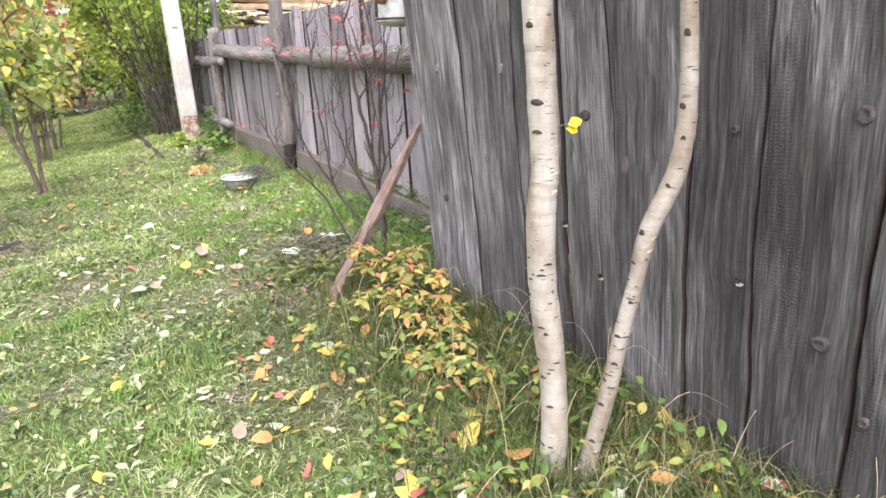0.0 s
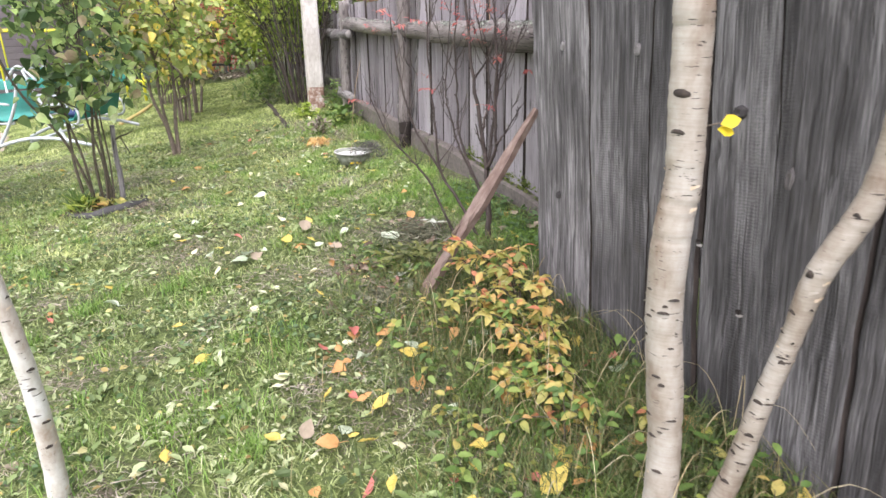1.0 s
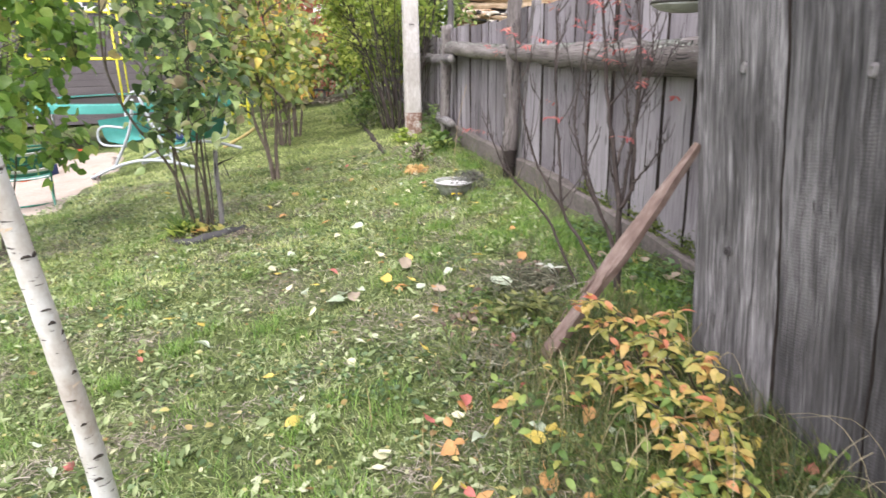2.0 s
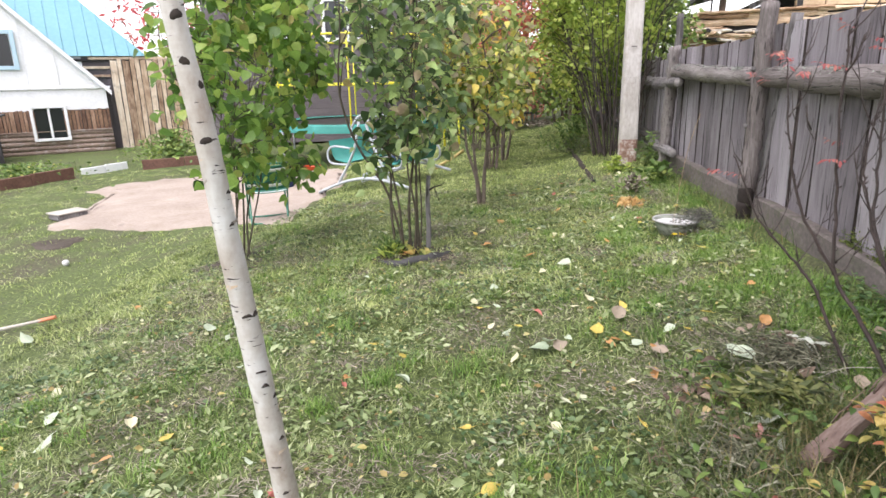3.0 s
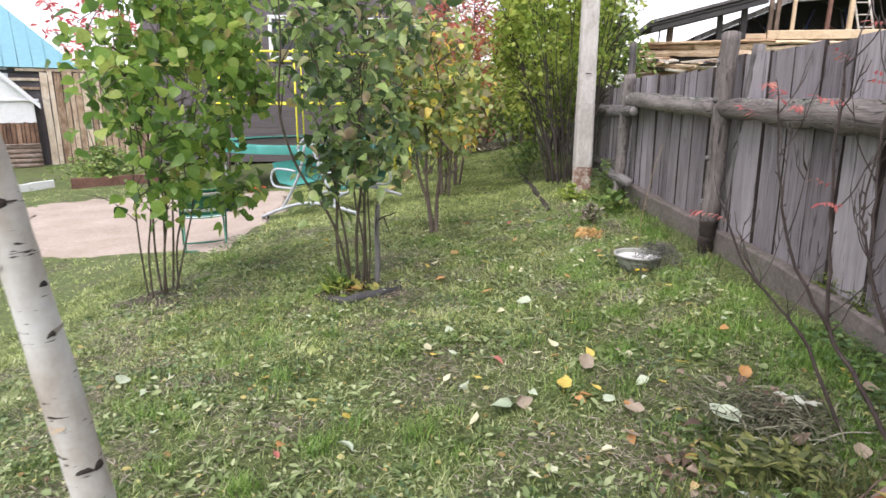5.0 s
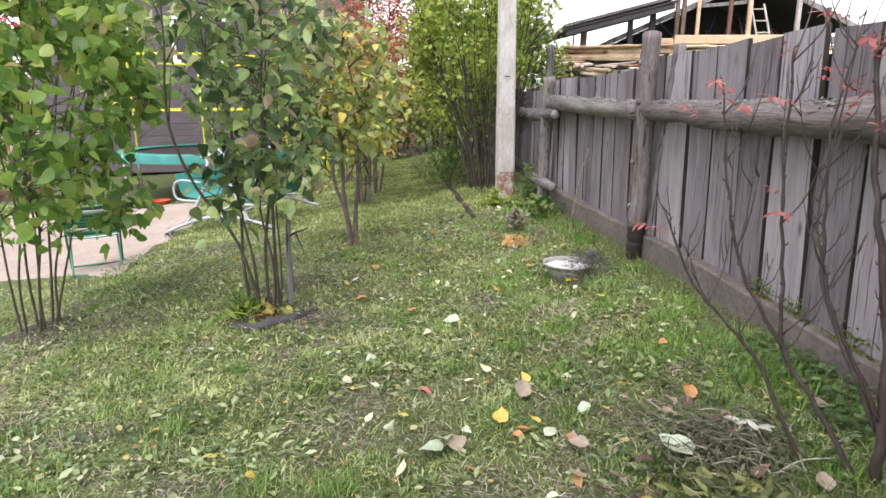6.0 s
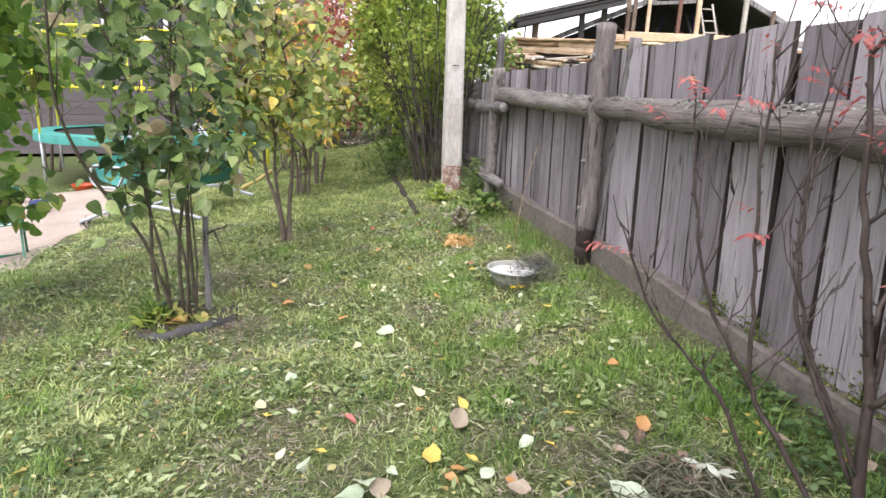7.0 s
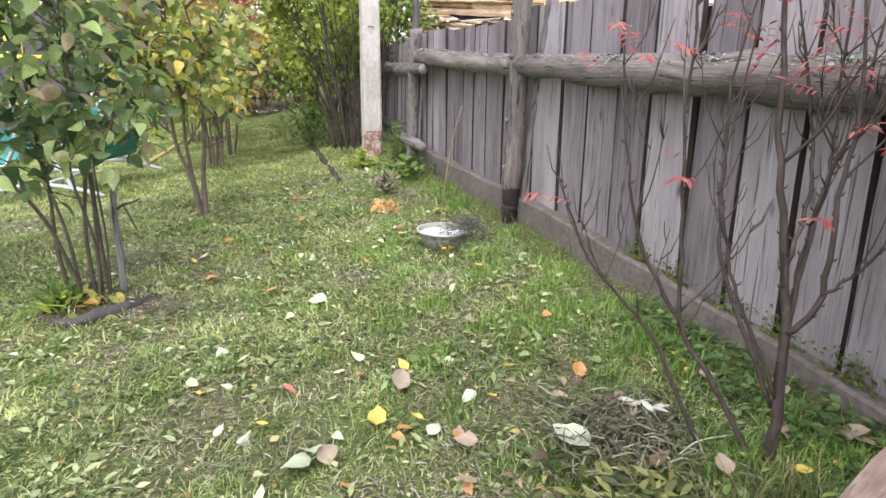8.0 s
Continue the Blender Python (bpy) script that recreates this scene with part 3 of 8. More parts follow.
    rr = np.interp(x, [-3.62, -.2, 2.7], [.107, .078, .086])
    pos = np.stack([x, -.09 + np.sin(a) * rr, np.interp(x, [-3.62, -.2, 2.72], [1.46, 1.49, 1.56]) + np.cos(a) * rr - .002], 1)
    up = np.stack([nr.normal(size=n) * .5, np.sin(a) + nr.normal(size=n) * .3, np.cos(a)], 1)
    part("lichen", scatter_mesh("lichen", M_LICHEN, pos, np.stack([nr.normal(size=n), nr.normal(size=n) * .3, nr.normal(size=n) * .05], 1), up, nr.uniform(.006, .024, n), *LEAF), None, f, "pale lichen crust", kind="stuff")
    # knots on the posts
    for k, (x, z) in enumerate(((-.19, 1.84), (-.20, 1.55), (-.175, 1.1), (-.185, .75), (2.57, 1.2), (2.53, 1.6))):
        part("knot", Geo().tube([(x, -.165, z), (x + .005, -.194 if x < 0 else -.205, z + .006)], [.028, .014], 9), M_LOG, f)
    # the next bays, in the shade of the bush
    g = thing("fence", "old dark board fence behind a tall green bush", "fence", W(3.1, -.1, 0), FENCE_M3)
    for i in range(32):
        me = board_mesh("board", .19, .025, 1.32 + random.Random(i).uniform(-.05, .05), 200 + i, mat=M_BOARD_FAR, rows=4)
        part("board", me, None, g, p=pose(.2 + i * .205, .03, .42, 0, random.Random(i).uniform(-1, 1), 0))
    log("rail", (-.1, -.05, 1.40), (6.7, -.05, 1.42), .075, .07, 21, g)
    log("rail", (-.1, -.05, .62), (6.7, -.05, .6), .075, .07, 22, g)
    log("post", (3.2, -.1, .1), (3.2, -.1, 1.9), .07, .06, 23, g)
    log("post", (6.7, -.1, .1), (6.7, -.1, 1.9), .07, .06, 24, g)


far_fence()


def seam_board(name, left, right, low, high, seed, mat):
    """A wide sawn board between two wavy seams that lean each its own way; left and right: place at the foot, slope, seam number."""
    rng = random.Random(seed)
    gap, cup, rows = rng.uniform(.0015, .006), rng.uniform(-.003, .006), 40
    mid, lean = (left[0] + right[0]) / 2, math.atan((left[1] + right[1]) / 2)
    ph = rng.uniform(0, 6.3)
    back = Matrix.Rotation(-lean, 4, 'Y')

    def edge(seam, z):
        a = random.Random(40 + seam[2])
        p = [a.uniform(0, 6.3) for _ in range(3)]
        return seam[0] + seam[1] * z + .008 * math.sin(2.6 * z + p[0]) + .0045 * math.sin(7.3 * z + p[1]) + .002 * math.sin(23 * z + p[2])

    vs, fs = [], []
    for i in range(rows):
        z = (high - low) * i / (rows - 1)
        l, r = edge(left, z) + gap * rng.uniform(.5, 1.5) - mid, edge(right, z) - gap * rng.uniform(.5, 1.5) - mid
        bow = .005 * math.sin(1.9 * z + ph)
        ring = [(l, bow), (l + .003, bow - .021), (l + .010, bow - .026)]
        ring += [(l + (r - l) * q, bow - .026 + cup * math.sin(math.pi * q)) for q in (.3, .5, .7)]
        ring += [(r - .010, bow - .026), (r - .003, bow - .021), (r, bow), ((l + r) / 2, bow)]
        vs += [back @ Vector((x, y, z)) for x, y in ring]
    n = 10
    fs = [(n * i + k, n * i + (k + 1) % n, n * i + n + (k + 1) % n, n * i + n + k) for i in range(rows - 1) for k in range(n)]
    fs += [tuple(range(n))[::-1], tuple(n * (rows - 1) + k for k in range(n))]
    g = Geo().add(vs, fs)
    # both edges coloured dark in place of the shade between boards
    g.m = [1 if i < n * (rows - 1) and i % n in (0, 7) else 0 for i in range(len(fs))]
    return mid, math.degrees(lean), g.mesh(name, [mat, M_DARKWOOD_SHADE], False)


# seams of the near fence: place at the foot and slope, from the corner back past the start of the walk
NEAR_SEAMS = ((-.23, .172), (-.69, .168), (-1.035, .125), (-1.315, .13), (-1.572, .139), (-1.848, .105), (-2.065, .075), (-2.347, .065), (-2.60, .06), (-2.88, .06), (-3.15, .06), (-3.42, .06), (-3.72, .06), (-4.02, .06))


def near_fence():
    f = thing("board_fence", "tall fence of wide weathered grey rough-sawn boards", "fence", W(-3.62, .53, 0), FENCE_M3)
    for i, (b, a) in enumerate(zip(NEAR_SEAMS, NEAR_SEAMS[1:])):
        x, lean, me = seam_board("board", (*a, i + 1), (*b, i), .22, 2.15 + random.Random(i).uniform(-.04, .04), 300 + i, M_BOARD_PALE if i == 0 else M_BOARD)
        part("board", me, None, f, p=pose(x, .012 * (i % 2) + random.Random(i).uniform(-.003, .003), .22, 0, lean, 0))
    for z in (.75, 1.75):
        part("rail", Geo().box((-4.05, .05, z - .05), (-.25 + .17 * (z - .22), .11, z + .05), bevel=.01), M_LOG, f, smooth=False)
    for x, top in ((-.34, -.02), (-2.1, -2.1), (-4.0, -4.0)):
        part("post", Geo().tube([(x, .17, 0), (top, .17, 2.1)], [.07, .06], 9), M_LOG, f)
    # end board that closes the step between the two fences
    x, lean, me = seam_board("board", (-.24, 0, 31), (.24, 0, 32), .22, 2.1, 340, M_BOARD)
    part("board", me, None, f, p=pose(-.262, .275, .22, 0, 0, 90) @ pose(0, 0, 0, -9.7, 0, 0))
    # dark strips added behind the seams to stand for shade in the gaps
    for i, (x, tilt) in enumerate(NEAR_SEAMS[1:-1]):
        part("slat", board_mesh("slat", .12, .02, 1.85, 380 + i, mat=M_DARKWOOD_SHADE, rows=4), None, f, p=pose(x, .052, .2, 0, math.degrees(math.atan(tilt)), 0))
    # nail holes with pale rims
    for x, z in ((-1.434, .707), (-1.975, .861), (-1.232, .869)):
        n = 10
        ring = lambda r, y, dz=0: [(x + math.cos(2 * math.pi * j / n) * r * 1.25, y, z + dz + math.sin(2 * math.pi * j / n) * r) for j in range(n)]
        quads = lambda a: [(a * n + j, a * n + (j + 1) % n, a * n + n + (j + 1) % n, a * n + n + j) for j in range(n)]
        hole = part("nail_hole", Geo().add(ring(.0085, -.0335) + ring(.006, -.0255), quads(0) + [tuple(n + j for j in range(n))]), M_DARKWOOD_SHADE, f)
        part("chip", Geo().add(ring(.014, -.029, -.004) + ring(.0105, -.0355, -.003) + ring(.0085, -.034), [q for q in quads(0) + quads(1) if 5 <= q[0] % n < 8]), M_CHIP, hole, "pale chipped edge")
    # dark oval knots, a little proud of the boards
    spots = ((-2.228, 1.37, .020, .022), (-1.51, 1.142, .011, .030), (-2.225, .754, .022, .02), (-2.365, .581, .014, .016), (-.80, 1.453, .011, .018), (-1.30, 1.296, .016, .016), (-1.898, 1.303, .009, .012), (-.3, 1.45, .012, .02), (-.35, .8, .012, .016), (-2.6, .95, .013, .02), (-2.85, 1.3, .014, .02), (-1.05, 1.1, .009, .013))
    for i, (x, z, w, h) in enumerate(spots):
        n = 14
        rng = random.Random(900 + i)
        wob = [rng.uniform(.86, 1.12) for _ in range(n)]
        ring = lambda k, y: [(x + math.cos(2 * math.pi * j / n) * w * k * wob[j], y, z + math.sin(2 * math.pi * j / n) * h * k * wob[j]) for j in range(n)]
        vs = ring(1.25, -.012) + ring(1.0, -.0305) + ring(.62, -.0325) + ring(.45, -.0285)
        part("knot", Geo().add(vs, [(a * n + j, a * n + (j + 1) % n, a * n + n + (j + 1) % n, a * n + n + j) for a in range(3) for j in range(n)] + [tuple(3 * n + j for j in range(n))]), M_LOG if i % 3 == 1 else M_KNOTGREY, f)


near_fence()


# ---- trees and shrubs ----
def fit_leaves(name, mat, parent, pos, along, up, size, tmpl, label="", width=None, kind=""):
    return part(name, scatter_mesh(name, mat, pos, along, up, size, tmpl[0], tmpl[1], width), None, parent, label, kind=kind)


def leaf_cloud(rng, centres, radii, per, droop=-0.2):
    """Leaves in clumps round twig ends: places, directions and uprights."""
    n = len(centres) * per
    c = np.repeat(np.asarray(centres), per, axis=0)
    off = rng.normal(size=(n, 3)) * np.repeat(np.asarray(radii), per)[:, None] * 0.6
    a = rng.uniform(0, 2 * math.pi, n)
    along = np.stack([np.cos(a), np.sin(a), rng.uniform(-.9, .5, n) + droop], 1) + off * 3
    up = rng.normal(size=(n, 3)) * 0.85 + np.array([0, 0, 1.0])
    return c + off, along, up


def birch(label, path, radii, marks, crown_seed, crown_h, dashes, bark=None, flakes=26):
    base = Vector(path[0])
    t = thing("birch", label, "tree", base, group="young birches by the fence")
    pts = curve_points([Vector(p) - base for p in path], 10)
    rng = random.Random(crown_seed)
    rad = []
    for i in range(len(pts)):
        q = i / (len(pts) - 1) * (len(radii) - 1)
        k = min(int(q), len(radii) - 2)
        rad.append((radii[k] + (radii[k + 1] - radii[k]) * (q - k)) * rng.uniform(.965, 1.035))
    part("trunk", Geo().tube(pts, rad, 14), bark or M_BIRCH, t, "white bark with dark dashes")
    eye = Vector((0, 1.3, 1.5)) - base
    low = [(rng.uniform(base.z + .15, .98), rng.uniform(-75, 75), rng.choice((.004, .007, .011, .018)) * rng.uniform(.8, 1.2), rng.uniform(.001, .0034)) for _ in range(dashes)]
    for z, turn, wide, high in list(marks) + low:
        i = min(range(len(pts)), key=lambda k: abs(pts[k].z + base.z - z))
        to = (eye - pts[i]).to_2d().normalized()
        ang = math.atan2(to.y, to.x) + radians(turn)
        g = Geo()
        vs, fs = [], []
        for k in range(10):
            a = 2 * math.pi * k / 10
            for sc, out in ((1, .9), (.55, 1.04), ):
                da = ang + math.cos(a) * wide * sc / rad[i]
                zz = pts[i].z + math.sin(a) * high * sc * (1 + .1 * math.sin(3 * a + 9 * z)) - math.cos(a) ** 2 * high * (1.1 if high < .0065 else .35) * sc + math.cos(a) * high * .25 * math.sin(31 * z)
                rr = rad[i] * (out + .05)
                vs.append((pts[i].x + math.cos(da) * rr, pts[i].y + math.sin(da) * rr, zz))
        for k in range(10):
            k2 = (k + 1) % 10
            fs.append((2 * k, 2 * k2, 2 * k2 + 1, 2 * k + 1))
        fs.append(tuple(2 * k + 1 for k in range(10)))
        g.add(vs, fs)
        part("bark_knot", g, M_KNOT, t)
    # thin flakes of bark that curl off the trunk
    for k in range(flakes):
        i = rng.randrange(2, int(len(pts) * .55))
        a, w, ln = rng.uniform(0, 6.3), rng.uniform(.002, .006), rng.uniform(.008, .024)
        vs = []
        for q in range(4):
            rr, da = rad[i] * (1.0 + .10 * q * q / 9), a + q / 3 * ln / rad[i]
            for dz in (-w, w):
                vs.append((pts[i].x + math.cos(da) * rr, pts[i].y + math.sin(da) * rr, pts[i].z + dz * (1 - .2 * q) + .002 * q))
        part("bark_flake", Geo().add(vs, [(2 * q, 2 * q + 2, 2 * q + 3, 2 * q + 1) for q in range(3)]), M_PEEL if k % 3 else M_BIRCH, t)
    # limbs and crown above the walk, unseen; crown thickened to shade the fence
    nr = np.random.default_rng(crown_seed)
    top = pts[-1]
    ends = []
    for k in range(16):
        f = .55 + .45 * k / 16
        p = pts[int(f * (len(pts) - 1))]
        if p.z + base.z < 2.5:
            continue
        a = k * 2.4
        ln = crown_h * (.5 - .3 * f)
        q = p + Vector((math.cos(a) * ln, math.sin(a) * ln, ln * .9))
        part("branch", Geo().tube([p, p.lerp(q, .5) + Vector((0, 0, .05)), q], [.012, .008, .003], 5), M_TWIG, t)
        ends += [p.lerp(q, u) for u in (.5, .75, 1.0)]
    ends += [top, top - Vector((0, 0, .3))]
    pos, al, up = leaf_cloud(nr, [tuple(e) for e in ends], [.42] * len(ends), 150)
    fit_leaves("crown", M_BIRCHLEAF, t, pos, al, up, nr.uniform(.04, .07, len(pos)), LEAF, "yellow-green birch leaves, unseen, dense to shade the fence")
    return t, pts


M_LONG = foliage("long_grass", [(0, (0.022, 0.04, 0.012)), (.35, (0.07, 0.11, 0.03)), (.62, (0.16, 0.20, 0.06)), (.76, (0.23, 0.19, 0.085)), (.9, (0.40, 0.32, 0.16)), (1, (0.56, 0.50, 0.32))], .35, .55, .3)
M_SCRAP = foliage("leaf_scraps", [(0, (0.10, 0.055, 0.03)), (.25, (0.30, 0.2, 0.07)), (.5, (0.50, 0.44, 0.16)), (.75, (0.56, 0.55, 0.33)), (1, (0.50, 0.56, 0.34))], .3, .55, .2)
M_WEED = foliage("green_weeds", [(0, (0.05, 0.10, 0.024)), (.45, (0.115, 0.20, 0.046)), (.8, (0.25, 0.34, 0.085)), (1, (0.546, 0.468, 0.104))], .35, .5, .25)
M_WEED_DARK = foliage("dark_weeds", [(0, (0.04, 0.085, 0.028)), (.6, (0.10, 0.18, 0.055)), (1, (0.20, 0.28, 0.10))], .3, .45, .2)
M_BIRCHLEAF = foliage("birch_leaves", [(0, (0.10, 0.14, 0.02)), (.5, (0.25, 0.27, 0.03)), (1, (0.5, 0.38, 0.03))])
M_TWIG_OLIVE = surface("olive_brown_twig", [(0.3, (0.03, 0.025, 0.017)), (0.55, (0.09, 0.075, 0.052)), (0.75, (0.19, 0.165, 0.125))], 60, 8, (1, 1, 0.3), 0.8, 0.4)
M_TWIG_DARK = surface("dark_twig", [(0.3, (0.02, 0.016, 0.014)), (0.55, (0.055, 0.042, 0.036)), (0.75, (0.12, 0.10, 0.085))], 60, 8, (1, 1, 0.3), 0.8, 0.4)
M_LILAC = foliage("lilac_leaves", [(0, (0.04, 0.088, 0.025)), (.3, (0.14, 0.255, 0.058)), (.6, (0.29, 0.45, 0.10)), (.8, (0.50, 0.59, 0.16)), (.88, (0.42, 0.32, 0.15)), (.94, (0.64, 0.66, 0.24)), (1, (0.76, 0.74, 0.40))], .58, .34, .3)
M_PINKLEAF = foliage("pink_rowan_leaves", [(0, (0.50, 0.07, 0.08)), (.6, (0.68, 0.14, 0.15)), (1, (0.72, 0.3, 0.25))], .45, .5, .2)
M_DARKLEAF = foliage("dull_green_leaves", [(0, (0.0276, 0.054, 0.0239)), (.32, (0.123, 0.196, 0.0808)), (.58, (0.306, 0.404, 0.161)), (.74, (0.476, 0.637, 0.224)), (.82, (0.408, 0.307, 0.213)), (.90, (0.589, 0.708, 0.314)), (.97, (0.787, 0.82, 0.56)), (1, (0.787, 0.614, 0.247))], .5, .24, .2)
M_MIXLEAF = foliage("turning_leaves", [(0, (0.118, 0.195, 0.0531)), (.3, (0.271, 0.366, 0.1)), (.5, (0.472, 0.531, 0.177)), (.62, (0.472, 0.389, 0.283)), (.74, (0.543, 0.566, 0.189)), (.86, (0.82, 0.684, 0.142)), (.94, (0.779, 0.425, 0.13)), (1, (0.732, 0.177, 0.13))], .5, .45, .15)
M_REDLEAF = foliage("red_rowan_leaves", [(0, (0.48, 0.085, 0.09)), (.45, (0.62, 0.17, 0.15)), (.72, (0.64, 0.28, 0.18)), (.88, (0.60, 0.44, 0.16)), (1, (0.34, 0.40, 0.12))], .55, .5, .2)
M_PALELEAF = foliage("bright_green_leaves", [(0, (0.11, 0.185, 0.036)), (.35, (0.29, 0.40, 0.075)), (.72, (0.54, 0.63, 0.15)), (1, (0.82, 0.80, 0.24))], .6, .5, .35)
M_FARLEAF = foliage("far_leaves", [(0, (0.0848, 0.144, 0.048)), (.5, (0.192, 0.288, 0.072)), (1, (0.432, 0.504, 0.144))], .3, .6, .4)
M_YELLOWLEAF = foliage("yellow_shrub_leaves", [(0, (0.18, 0.22, 0.055)), (.28, (0.38, 0.39, 0.11)), (.58, (0.62, 0.52, 0.17)), (.82, (0.58, 0.36, 0.12)), (.9, (0.62, 0.24, 0.14)), (1, (0.60, 0.17, 0.15))], .45, .5, .4, 4.0)
M_BLUSH = foliage("blushing_leaves", [(0, (0.55, 0.16, 0.10)), (.5, (0.66, 0.32, 0.16)), (1, (0.70, 0.48, 0.20))], .4, .5, .2)
M_EMBER = foliage("red_twig_leaves", [(0, (0.30, 0.055, 0.06)), (.6, (0.46, 0.13, 0.12)), (1, (0.54, 0.27, 0.18))], .4, .5, .2)

birch("slender birch trunk with white peeling bark beside the board fence",
      [(.487, 1.99, .06), (.508, 1.99, .25), (.504, 2.0, .46), (.482, 2.0, .66), (.455, 2.0, .86), (.446, 2.0, 1.02), (.447, 2.0, 1.12), (.453, 2.0, 1.21), (.441, 2.0, 1.37), (.431, 2.0, 1.52), (.418, 2.0, 1.66), (.38, 2.05, 2.3), (.36, 2.1, 3.2), (.4, 2.15, 4.4)],
      [.050, .046, .043, .045, .044, .044, .0425, .041, .0415, .042, .041, .036, .024, .008],
      [(1.405, 4, .025, .0115), (1.328, -2, .022, .0062), (1.61, -10, .014, .010), (.90, 25, .018, .004), (.87, -25, .012, .003), (.70, 20, .010, .006), (.54, -20, .010, .004), (.44, 10, .018, .004), (.30, -25, .012, .004)], 3, 1.6, 20)
birch("thin crooked birch stem with peeling white bark beside the board fence",
      [(.600, 1.95, .08), (.623, 1.95, .27), (.664, 1.95, .49), (.692, 1.95, .69), (.714, 1.95, .82), (.727, 1.95, .90), (.735, 1.95, .97), (.753, 1.95, 1.05), (.787, 1.95, 1.135), (.812, 1.95, 1.215), (.823, 1.95, 1.33), (.816, 1.95, 1.48), (.798, 1.95, 1.66), (.74, 1.97, 2.3), (.72, 2.0, 3.3)],
      [.033, .029, .027, .025, .024, .0235, .026, .0285, .0285, .028, .0265, .024, .0225, .018, .006],
      [(1.385, 0, .013, .010), (1.57, 20, .012, .012), (1.31, 25, .008, .006), (1.035, -10, .012, .010), (.94, -20, .012, .005), (.82, 30, .010, .006), (.70, 0, .018, .006), (.62, 25, .014, .006), (.55, -20, .012, .005), (.46, 0, .016, .006), (.33, 15, .014, .006), (1.17, 10, .010, .005)], 4, 1.2, 18, M_BIRCH_TAN)
birch("leaning birch trunk with smooth white bark on the lawn",
      [(-1.44, 1.848, -.05), (-1.395, 1.826, .25), (-1.342, 1.778, .6), (-1.325, 1.733, .95), (-1.314, 1.695, 1.25), (-1.297, 1.667, 1.45), (-1.303, 1.642, 1.65), (-1.31, 1.62, 2.0), (-1.33, 1.6, 2.7), (-1.3, 1.6, 4.0)],
      [.036, .031, .0272, .0240, .0222, .0202, .0185, .0175, .014, .006],
      [(1.447, -12, .013, .007), (1.575, -14, .011, .008), (1.655, 0, .013, .009), (1.535, 40, .008, .008), (1.295, 25, .006, .004), (1.12, 0, .014, .004), (1.10, 45, .009, .007), (.95, 10, .010, .005), (.93, 55, .008, .006), (.80, 35, .009, .005), (.66, -10, .008, .004), (.55, 10, .016, .006), (.48, -20, .014, .006), (.36, 5, .018, .008), (.25, -15, .014, .007), (1.36, 50, .007, .004)], 5, 1.3, 4, M_BIRCH_PALE)


def yellow_leaf_on_birch():
    t = thing("leaf_sprig", "bright yellow birch leaves on a birch twig", "leaf", (.485, 2.04, 1.32))
    part("twig", Geo().tube([(-.02, -.02, .0), (.04, .02, .01), (.075, .045, .025)], [.003, .002, .001], 5), M_TWIG, t)
    pos = [(.035, .012, .006), (.03, .012, -.004)]
    al = [(.75, .3, .22), (.8, .3, -.16)]
    for k in range(2):
        part("leaf", scatter_mesh("leaf", M_SUNLEAF, pos[k:k + 1], al[k:k + 1], [(.3, -1, .6)], [.052 - .006 * k], *LEAF), None, t)


M_SUNLEAF = foliage("yellow_leaf", [(0, (0.72, 0.54, 0.02)), (1, (0.82, 0.66, 0.05))], .3, .5, .1)
yellow_leaf_on_birch()


